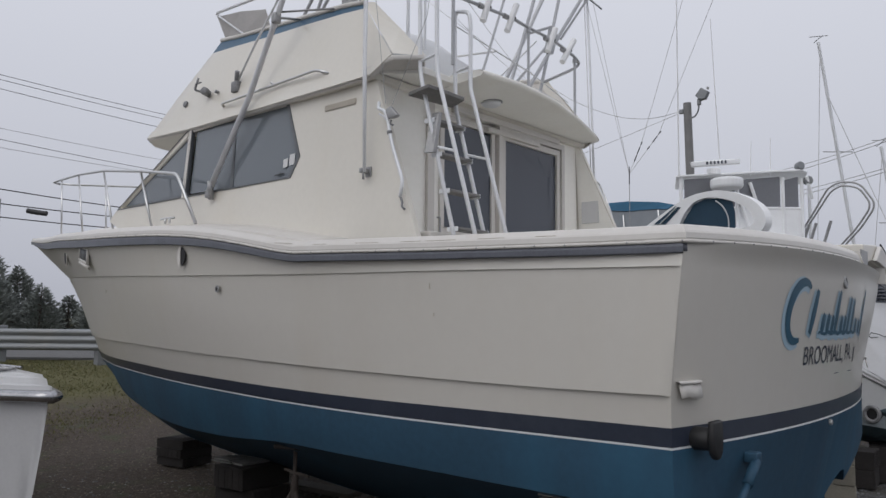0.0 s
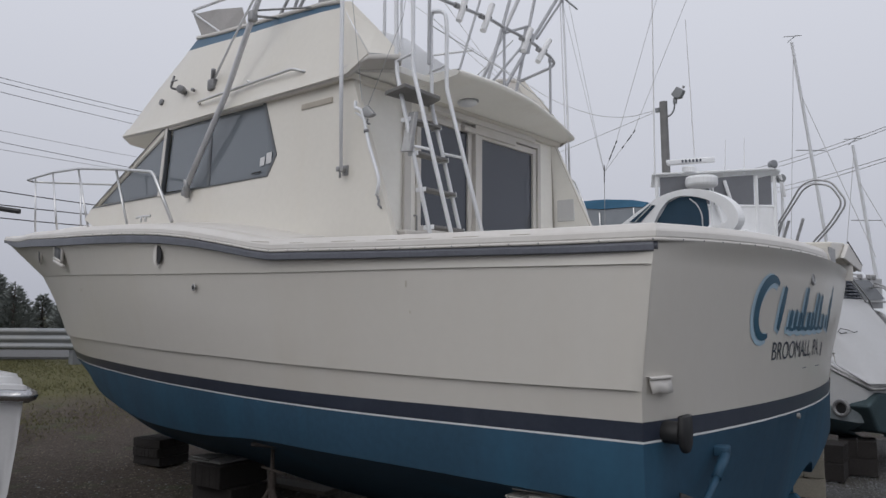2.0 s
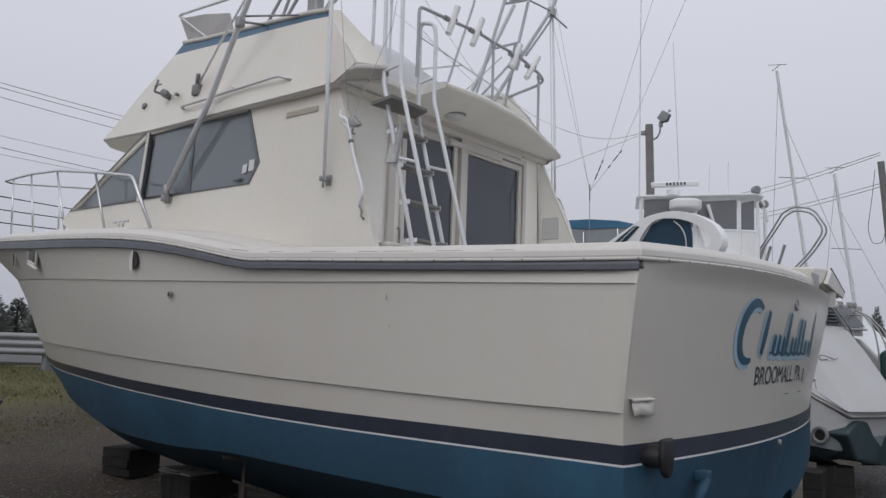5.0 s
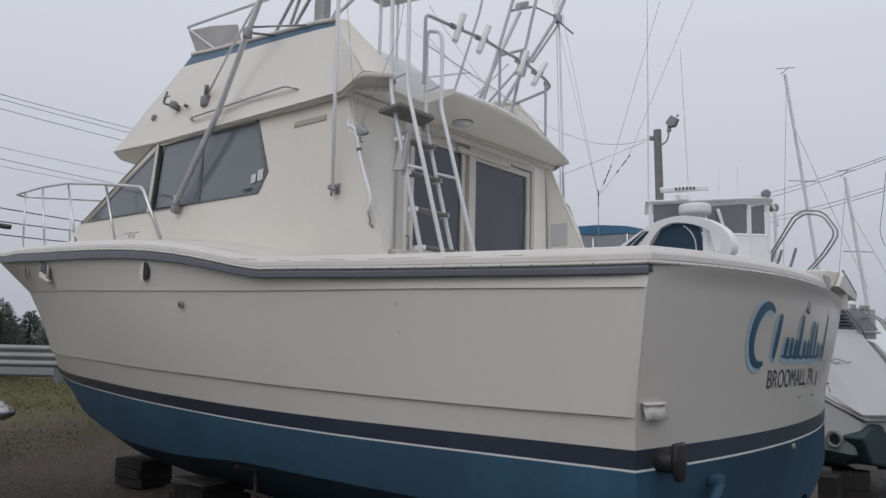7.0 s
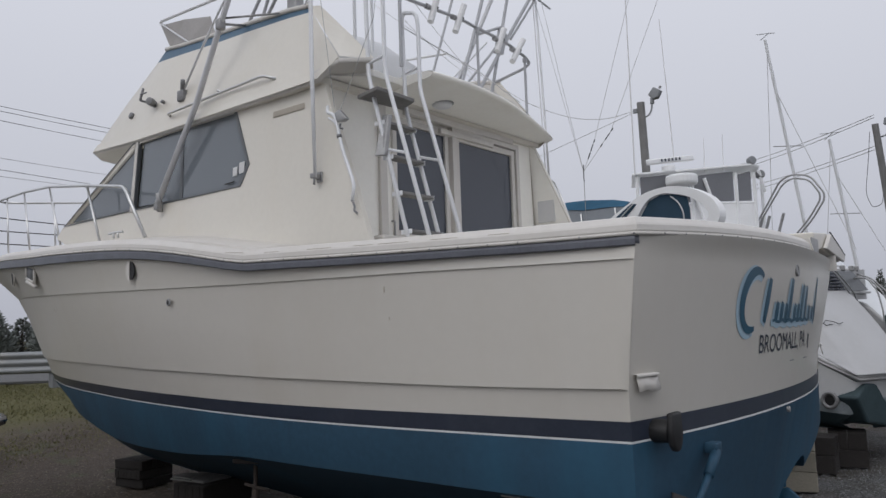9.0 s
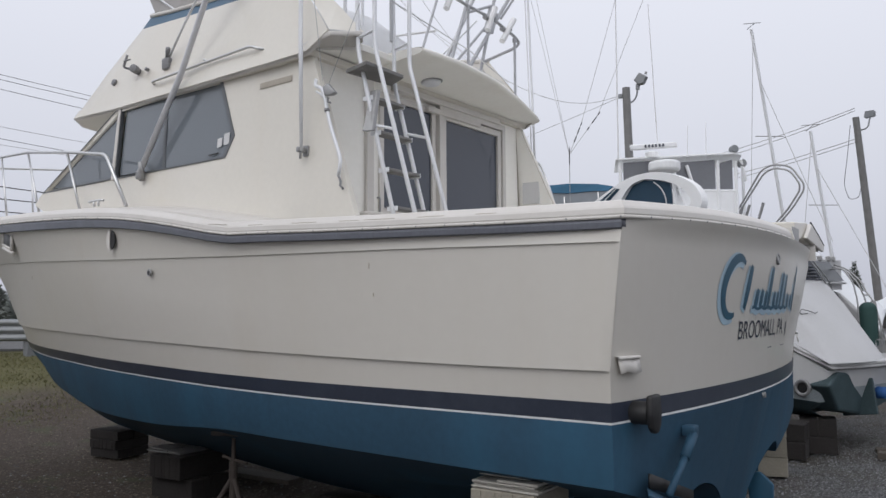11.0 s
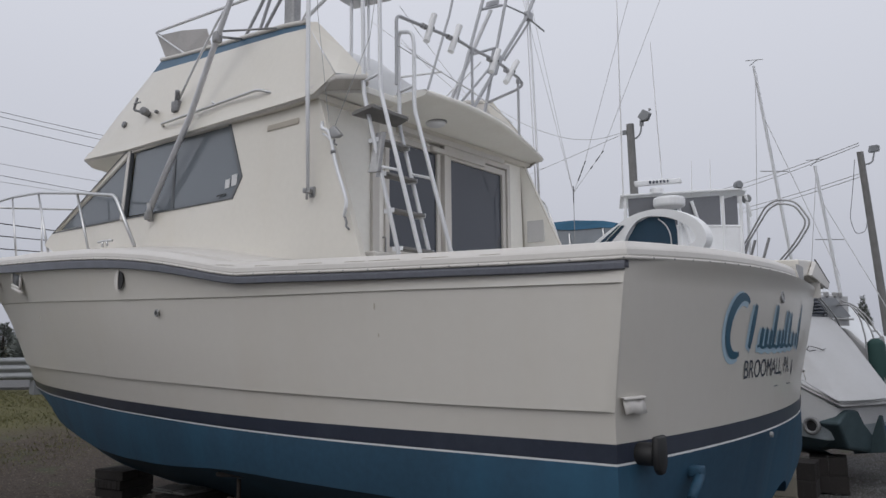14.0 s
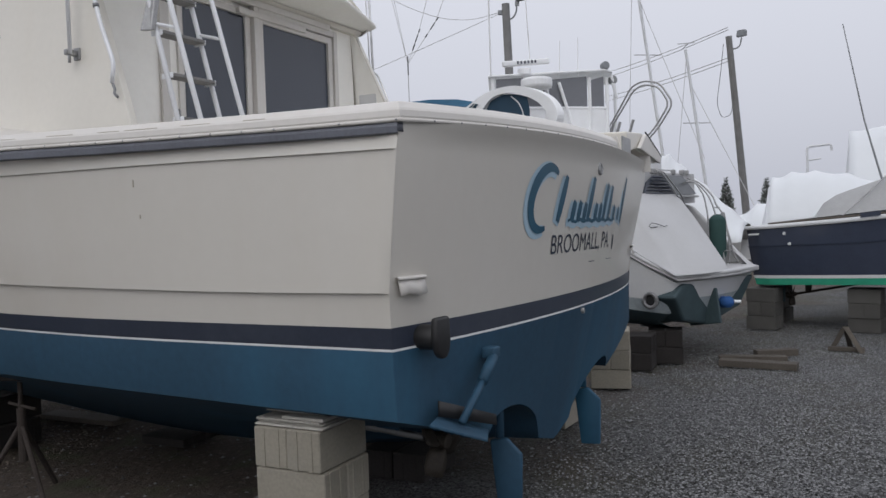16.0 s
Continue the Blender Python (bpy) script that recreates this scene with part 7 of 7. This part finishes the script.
for x, z in ((3.86, 3.58), (3.70, 3.60), (3.38, 3.63)):
    c = Vector((x, -14.2, z))
    part("rod_holder", tube_bm([c + Vector((0.3, 0, -1.4)), c, c + Vector((-0.15, 0.02, 0.46))], 0.034, 10), DULL, sf, "dull steel rod holder")
for x, y in ((4.0, -13.2), (8.0, -14.0), (4.0, -15.0)):
    pile("block_pile", "pile of blocks under the white sport-fishing boat", x, y, 2, CONCD, 0, 0)

# ---------------------------------------------------------------- shrink-wrapped boats, far side of the yard


def wrapped(x, y, length, beam, high, turn, peak, name="shrink_wrapped_boat"):
    w = thing(name, "boat under white shrink wrap on stands", "boat", "wrapped boats", at=pose(x, y, 0, 0, 0, turn))
    rows = []
    n = 16
    for i in range(n + 1):
        s = i / n
        half = beam / 2 * (1 - max(0, (s - 0.55) / 0.45) ** 2.2) + 0.02
        ridge = high * (0.75 + 0.25 * math.sin(math.pi * min(max((s - peak + 0.35) / 0.7, 0), 1)))
        ridge *= 1 - 0.5 * max(0.0, (s - 0.74) / 0.26)
        low_ = 0.95 + 0.35 * s
        row = []
        for k in range(-6, 7):
            v = abs(k) / 6
            z = low_ + (ridge - low_) * (1 - v ** 1.25)
            row.append(Vector(((s - 0.5) * length, half * k / 6, z + 0.03 * noise.noise((s * 9 + x, k * 0.9, y)))))
        rows.append(row)
    for i in (0, -1):
        for p in rows[i]:
            p.z = min(p.z, 1.9)
    part("wrap", grid_bm(rows), SHRINK, w, smooth=True)
    hull = [[Vector((p.x, p.y * 0.97, p.z)) for p in (r[0], r[-1])] for r in rows]
    part("hull_side", grid_bm([[Vector((r[0].x, r[0].y, r[0].z)) for r in rows], [Vector((r[0].x * 0.97, r[0].y * 0.8, 0.5)) for r in rows]]), WHITE, w, smooth=True)
    part("hull_side", grid_bm([[Vector((r[-1].x, r[-1].y, r[-1].z)) for r in rows], [Vector((r[-1].x * 0.97, r[-1].y * 0.8, 0.5)) for r in rows]]), WHITE, w, smooth=True)
    part("keel_block", box_bm((-0.4, -0.3, 0), (0.4, 0.3, 0.6), 0.02), CONCD, w)


def wrapped_tall(y, beam, outline_, foot):
    "A boat under shrink wrap with a stepped ridge, its long side towards the yard."
    w = thing("shrink_wrapped_boat", "boat under white shrink wrap on stands", "boat", "wrapped boats", at=pose(outline_[len(outline_) // 2][0], y, 0))
    cx = outline_[len(outline_) // 2][0]
    rows = []
    for (x0, z0), (x1, z1) in zip(outline_, outline_[1:]):
        m = 5
        for i in range(m):
            t = i / m
            x, z = x0 + (x1 - x0) * t, z0 + (z1 - z0) * t - 0.07 * math.sin(math.pi * t)
            row = []
            for k in range(-6, 7):
                v = abs(k) / 6
                zz = foot + (z - foot) * (1 - v ** 2.2)
                row.append(Vector((x - cx, beam / 2 * k / 6, zz + 0.05 * noise.noise((x * 1.7, k * 0.8, y)))))
            rows.append(row)
    part("wrap", thick(grid_bm(rows), 0.01), SHRINK, w, smooth=True)
    for s_ in (0, -1):
        part("hull_side", grid_bm([[r[s_].copy() for r in rows], [Vector((r[s_].x * 0.96, r[s_].y * 0.75, 0.5)) for r in rows]]), WHITE, w, smooth=True)
    part("keel_block", box_bm((-0.4, -0.3, 0), (0.4, 0.3, 0.6), 0.02), CONCD, w)


wrapped(7.6, -19.4, 9, 3.0, 3.0, 183, 0.55)
wrapped_tall(-17.0, 2.6, [(9.0, 2.1), (6.5, 2.9), (3.6, 3.2), (3.38, 3.45), (3.02, 3.43), (2.70, 3.14), (2.08, 2.52), (1.50, 1.95), (0.95, 1.42)], 1.05)
wrapped_tall(-22.0, 2.8, [(1.20, 1.60), (1.06, 2.55), (0.96, 2.88), (0.42, 2.99), (-0.25, 3.02), (-1.15, 2.88), (-2.1, 2.55), (-4.5, 2.3), (-7.5, 1.5)], 1.0)
wrapped_tall(-25.5, 2.6, [(5.0, 1.3), (2.4, 1.70), (1.85, 2.12), (1.0, 2.22), (-1.5, 2.3), (-4.0, 1.6)], 0.95)
wrapped_tall(-29.5, 3.4, [(-0.55, 2.2), (-0.88, 3.1), (-1.05, 4.85), (-2.4, 4.95), (-4.2, 4.9), (-4.6, 3.4), (-7.5, 3.0), (-9.5, 1.8)], 1.1)
gt = thing("gantry_rail", "white tubular rail frame above the wrapped boats", "rail")
part("frame_tube", tube_bm(bend([(0.05, -24.1, 0.0), (0.1, -24.1, 3.9), (-0.6, -24.5, 3.97), (-0.62, -24.5, 3.75)], 0.1), 0.04, 8), WHITE, gt)
part("frame_tube", tube_bm([(0.08, -24.1, 3.45), (-0.3, -24.3, 3.5)], 0.03, 8), WHITE, gt)

# ---------------------------------------------------------------- poles, masts, wires


def pole_thing(name, label, foot, topp, r0, r1, mat, category):
    t = thing(name, label, category)
    f = Vector(foot)
    d = (Vector(topp) - f)
    f = f - d * (f.z / d.z)
    part("shaft", tube_bm([f, f.lerp(Vector(topp), 0.5), topp], r0, 12, r1), mat, t)
    return t


lp = pole_thing("light_pole", "weathered wooden light pole with a floodlight", (9.567, -21.4, 6.93), (9.61, -21.35, 9.54), 0.17, 0.14, POLEW, "light pole")
part("lamp_arm", tube_bm(bend([(9.6, -21.38, 8.98), (9.36, -21.4, 9.0), (9.22, -21.4, 9.2), (9.19, -21.4, 9.62)], 0.16), 0.032, 8), GALV, lp)
part("lamp_collar", tube_bm([(9.19, -21.4, 9.42), (9.18, -21.4, 9.62)], 0.075, 10), GALV, lp)
head = part("lamp_head", prism_bm([(9.29, -21.47, 9.74), (9.07, -21.47, 10.0), (8.80, -21.47, 9.82), (8.93, -21.47, 9.57), (9.12, -21.47, 9.56)], (0, 0.22, 0), 0.03), GALV, lp, "grey floodlight head")
part("photocell", tube_bm([(8.88, -21.38, 9.92), (8.84, -21.38, 10.0)], 0.045, 10), DULL, head)
part("insulator", box_bm((9.74, -21.40, 9.18), (9.90, -21.28, 9.34), 0.02), GALV, lp)
lp2 = pole_thing("light_pole", "weathered wooden utility pole with a floodlight", (3.87, -37.78, 2.16), (4.3, -36.4, 10.55), 0.20, 0.15, POLEW, "light pole")
part("lamp_arm", tube_bm(bend([(4.25, -36.5, 9.9), (3.85, -36.75, 10.0), (3.75, -36.8, 10.5)], 0.2), 0.04, 8), GALV, lp2)
part("lamp_head", prism_bm([(3.9, -36.7, 10.45), (3.5, -36.95, 10.55), (3.5, -36.95, 10.85), (3.85, -36.75, 10.8)], (0.1, 0.1, 0.05), 0.03), GALV, lp2)
part("cable_coil", tube_bm(bend([(4.55, -36.4, 10.2), (4.70, -36.4, 8.9), (4.95, -36.5, 7.3), (4.75, -36.6, 6.6), (4.35, -36.8, 6.7), (4.25, -36.9, 7.3)], 0.5), 0.014, 6), CABLE, lp2)


def mast(foot, topp, label):
    m = pole_thing("sailboat_mast", label, foot, topp, 0.085, 0.065, ALU, "mast")
    f, t = Vector(foot), Vector(topp)
    part("masthead_vane", tube_bm([t + Vector((0.3, 0.2, 0.25)), t + Vector((-0.35, -0.25, 0.3))], 0.016, 6), DULL, m)
    part("masthead_arm", tube_bm([t + Vector((0.15, 0.1, 0)), t + Vector((-0.15, -0.1, 0.3))], 0.02, 6), GALV, m)
    c = t.lerp(f, 0.58)
    part("spreader", tube_bm([c + Vector((0.5, 0.4, 0)), c - Vector((0.5, 0.4, 0))], 0.02, 6), DULL, m)
    part("stay", tube_bm([t.lerp(f, 0.05), f + Vector((1.3, 0.6, -2))], 0.014, 5), PALELINE, m)
    part("stay", tube_bm([t.lerp(f, 0.28), f + Vector((-2.3, 1.8, -1.5))], 0.016, 5), PALELINE, m)
    return m


mast((6.78, -32.06, 5.7), (7.47, -30.48, 13.86), "bare aluminium sailboat mast with stays")
mast((4.84, -32.16, 3.59), (5.33, -31.11, 9.08), "shorter bare sailboat mast")


def wire(name, a, b, drop, r=0.018, mat=CABLE, label="overhead cable"):
    w = thing(name, label, "cable", "overhead cables")
    part("cable", tube_bm(sag(a, b, drop), r, 5), mat, w)
    return w


LW = [((26.6, -1.32, 10.26), (29.27, -12.2, 10.77)), ((26.6, -1.32, 10.1), (29.27, -12.2, 10.57)), ((26.62, -1.35, 9.83), (29.67, -11.91, 10.28)), ((26.7, -1.45, 8.47), (29.75, -12.01, 8.88)), ((26.72, -1.48, 8.14), (29.87, -11.97, 8.4)),
      ((26.74, -1.5, 7.78), (29.97, -11.9, 8.27)), ((26.81, -1.6, 6.47), (30.98, -11.21, 6.75)), ((26.85, -1.64, 5.9), (31.38, -10.92, 6.36)), ((26.87, -1.67, 5.43), (31.5, -10.88, 5.87))]
for k, (a, b) in enumerate(LW):
    a, b = Vector(a), Vector(b)
    d = b - a
    wire("overhead_cable", a - d * 0.8, b + d * 0.9, 0.35, 0.022 if k in (6, 7, 8) else 0.011, CABLE if k not in (3, 5) else PALELINE, "black overhead cable along the road")
pole_thing("utility_pole", "weathered wooden utility pole carrying the road cables", (24.17, 6.95, 0.5), (24.17, 6.95, 10.9), 0.18, 0.16, POLEW, "utility pole")
sp_ = thing("cable_splice", "black splice case on an overhead cable", "cable")
part("case", tube_bm([(27.73, -6.23, 5.46), (27.6, -6.35, 5.43), (27.33, -6.58, 5.38), (27.2, -6.69, 5.36)], 0.09, 8), CABLE, sp_)
for a, b in (((11.54, -45.86, 11.99), (4.31, -36.33, 10.97)), ((11.54, -45.86, 11.72), (4.31, -36.33, 10.85)), ((11.64, -46.0, 10.38), (4.29, -36.53, 9.53)), ((11.65, -46.02, 10.12), (4.25, -36.57, 9.39))):
    a, b = Vector(a), Vector(b)
    wire("overhead_cable", a + (a - b) * 1.5, b, 0.35, 0.018, DULL, "black cable between the yard poles")
far_ = thing("overhead_cable", "thin slack cable from the light pole", "cable", "overhead cables")
part("cable", tube_bm(bend([(9.82, -21.3, 9.27), (10.9, -21.3, 9.15), (12.1, -21.3, 9.37), (13.3, -21.3, 9.88), (14.4, -21.3, 10.5), (18.0, -21.3, 13.2), (22.5, -21.3, 16.9)], 0.6), 0.012, 5), PALELINE, far_)
wire("overhead_cable", (9.82, -21.3, 9.22), (24.0, -21.3, 6.1), 0.12, 0.011, PALELINE, "thin cable from the light pole")

# ---------------------------------------------------------------- road, guard rail and trees beyond the bow
RD, RN = Vector((0.77, 0.64, 0)).normalized(), Vector((0.64, -0.77, 0)).normalized()
RP = Vector((14.3, -2.2, 0))


def road_pt(s, d, z):
    v = RP + RD * s + RN * d
    return Vector((v.x, v.y, z))


road = mesh_object("road", thick(grid_bm([[road_pt(s, d, 0.86) for s in (-4, 2, 10, 25, 60)] for d in (0.9, 4, 8)]), 0.05), ASPH)
tagged(road, "grey asphalt road behind the guard rail", "road", kind="structure")
gr = thing("guard_rail", "weathered galvanised road guard rail on posts", "guard rail")
prof = [(0.0, 0.0), (0.05, 0.03), (0.05, 0.09), (0.0, 0.12), (0.0, 0.15), (0.05, 0.18), (0.05, 0.24), (0.0, 0.27), (0.0, 0.30), (0.05, 0.33), (0.05, 0.39), (0.0, 0.42)]
rows = [[road_pt(s, -0.02 - o, 1.06 + z) for o, z in prof] for s in np.linspace(-4.5, 14, 12)]
part("rail_beam", thick(grid_bm(rows), 0.006), GALV, gr, smooth=True)
for s in (-4.34, -2.29, -0.24, 1.81, 3.86, 5.91, 7.96, 10.0, 12.1):
    q = road_pt(s, 0.1, 0)
    part("post", box_bm((q.x - 0.09, q.y - 0.09, 0.45), (q.x + 0.09, q.y + 0.09, 1.55), 0.01), GALV, gr, "grey guard rail post")
sg = thing("road_sign", "pale back of a road sign on a post", "sign", at=None)
part("sign_plate", prism_bm([(26.45, -4.62, 4.0), (26.38, -4.85, 4.0), (26.38, -4.85, 5.6), (26.45, -4.62, 5.6)], (0.02, -0.01, 0)), GALV, sg)
part("sign_post", tube_bm([(26.42, -4.75, 0.6), (26.42, -4.75, 4.1)], 0.05, 8), POLEW, sg)


def cedar(x, y, base, h, r, seed):
    """A cedar: tapered trunk, limbs and many small needle sprays with gaps."""
    rnd = random.Random(seed)
    t = thing("cedar_tree", "dark green cedar tree by the road", "tree", "cedar trees", at=pose(x, y, base))
    tr_ = tube_bm([(0, 0, 0), (0.03, 0.02, h * 0.5), (0, 0, h * 0.97)], 0.09, 8, 0.015)
    for k in range(26):
        z = h * rnd.uniform(0.1, 0.92)
        a = rnd.uniform(0, 6.28)
        l = r * (1 - z / h) * rnd.uniform(0.6, 1.0) + 0.08
        add_bm(tr_, tube_bm([(0, 0, z), (l * math.cos(a), l * math.sin(a), z + l * 0.35)], 0.018, 5, 0.004))
    part("trunk", tr_, BARK, t)
    verts, faces = [], []
    for k in range(int(3000 * h * r / 2.0)):
        z = h * (1 - math.sqrt(rnd.uniform(0, 0.98)))
        z = h * 0.06 + z * 0.97
        env = r * max(1 - z / h, 0.01) ** 0.8 * (0.75 + 0.35 * noise.noise((math.cos(k) * 2, z * 2.2, seed))) + 0.05
        a = rnd.uniform(0, 6.28)
        d = env * math.sqrt(rnd.uniform(0.15, 1.0)) * (1 + 0.3 * noise.noise((a * 1.5, z * 3, seed + 9)))
        c = Vector((d * math.cos(a), d * math.sin(a), z))
        o = Vector((math.cos(a), math.sin(a), rnd.uniform(0.1, 0.9))).normalized()
        s = rnd.uniform(0.06, 0.15)
        w = o.cross(Vector((rnd.uniform(-1, 1), rnd.uniform(-1, 1), rnd.uniform(-1, 1)))).normalized() * s * 0.28
        i = len(verts)
        verts += [c - o * s * 0.4, c + w, c + o * s, c - w]
        faces.append((i, i + 1, i + 2, i + 3))
    me = bpy.data.meshes.new("crown")
    me.from_pydata(verts, [], faces)
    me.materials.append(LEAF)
    ob = new("crown", me)
    ob.parent = t


for k, (x, y, b, h, r) in enumerate(((26.9, -4.3, 0.85, 3.9, 2.3), (28.6, -3.2, 0.85, 4.6, 2.6), (28.6, -6.4, 0.85, 2.6, 1.9), (25.6, -6.0, 0.85, 1.9, 1.2), (24.2, -7.2, 0.85, 2.0, 1.0), (23.4, -8.4, 0.85, 1.9, 1.0), (26.2, -7.2, 0.85, 1.6, 0.9),
                                     (5.56, -42.7, 0, 3.8, 0.9), (3.5, -43.9, 0, 3.75, 0.9), (9.5, -44, 0, 3.6, 1.2), (-4, -48, 0, 3.2, 1.3))):
    cedar(x, y, b, h, r, 11 + k)

# ---------------------------------------------------------------- loose stones and grass


def pebbles(name, label, n, region, size, mat, seed):
    rnd = random.Random(seed)
    verts, faces = [], []
    for k in range(n):
        x, y = region(rnd)
        z = ground_z(x, y) - 0.012
        s = rnd.uniform(*size)
        i = len(verts)
        sx, sy, sz = s * rnd.uniform(0.7, 1.3), s * rnd.uniform(0.7, 1.3), s * rnd.uniform(0.5, 0.9)
        a = rnd.uniform(0, 3.14)
        c, q = math.cos(a), math.sin(a)
        for dx, dy, dz in ((1, 0, 0.2), (0.3, 0.9, 0.1), (-0.8, 0.5, 0.3), (-0.7, -0.7, 0.1), (0.5, -0.8, 0.25), (0.1, 0.1, 1.0)):
            verts.append((x + (dx * c - dy * q) * sx, y + (dx * q + dy * c) * sy, z + dz * sz + 0.008))
        for j in range(5):
            faces.append((i + j, i + (j + 1) % 5, i + 5))
    me = bpy.data.meshes.new(name)
    me.from_pydata(verts, [], faces)
    me.materials.append(mat)
    return tagged(new(name, me), label, "gravel", kind="stuff")


def stone_mat(name, lo, hi):
    m = bpy.data.materials.new(name)
    m.use_nodes = True
    n, l = m.node_tree.nodes, m.node_tree.links
    g = n.new("ShaderNodeNewGeometry")
    r = n.new("ShaderNodeValToRGB")
    r.color_ramp.elements[0].color = (*lo, 1)
    r.color_ramp.elements[1].color = (*hi, 1)
    l.new(g.outputs["Random Per Island"], r.inputs[0])
    l.new(r.outputs[0], n["Principled BSDF"].inputs["Base Color"])
    n["Principled BSDF"].inputs["Roughness"].default_value = 0.85
    return m


STONES = stone_mat("grey_gravel_stones", (0.03, 0.03, 0.033), (0.25, 0.252, 0.255))
LEAVES = stone_mat("dead_leaves_and_chips", (0.045, 0.034, 0.026), (0.19, 0.16, 0.125))
GRASSB = stone_mat("yellowing_grass", (0.092, 0.094, 0.034), (0.155, 0.142, 0.06))


def yard_place(r):
    # denser towards the open aisle behind the boats
    d = 1.0 + 10.5 * r.random() ** 1.4
    return -1.1 - 1.25 * r.gauss(0.15, 0.8) * (0.45 + d / 9), 2.8 - d + r.gauss(0, 0.4)


pebbles("gravel_stones", "loose grey gravel stones over the yard", 85000, yard_place, (0.0045, 0.0115), STONES, 5)
pebbles("gravel_stones", "loose pale stones under the boat", 1500, lambda r: (r.uniform(0, 7.5), r.uniform(-2.5, 2.6)), (0.007, 0.018), STONES, 6)
pebbles("dead_leaves", "dead leaves and wood chips on the dirt", 12000, lambda r: (r.uniform(3.8, 11.0), r.uniform(-2.5, 2.6)), (0.005, 0.016), LEAVES, 7)


def grass_blades(n, seed):
    rnd = random.Random(seed)
    verts, faces = [], []
    while len(faces) < n:
        x, y = rnd.uniform(8.5, 18.5), rnd.uniform(-4.5, 2.5)
        d = (x * 0.97 - y * 0.10) + 4.5 * noise.noise((x * 0.55, y * 0.55, 2))
        if d < 10.6 + rnd.uniform(-1.4, 1.6) or (Vector((x, y, 0)) - RP).dot(RN) > 0.6:
            continue
        z = ground_z(x, y) - 0.03
        h = rnd.uniform(0.02, 0.055)
        a = rnd.uniform(0, 6.28)
        w = rnd.uniform(0.006, 0.012)
        lx, ly = rnd.uniform(-0.05, 0.05), rnd.uniform(-0.05, 0.05)
        i = len(verts)
        verts += [(x - w * math.cos(a), y - w * math.sin(a), z), (x + w * math.cos(a), y + w * math.sin(a), z), (x + lx, y + ly, z + h)]
        faces.append((i, i + 1, i + 2))
    me = bpy.data.meshes.new("grass")
    me.from_pydata(verts, [], faces)
    me.materials.append(GRASSB)
    tagged(new("grass", me), "short yellowing grass on the bank", "grass", kind="stuff")


grass_blades(32000, 3)
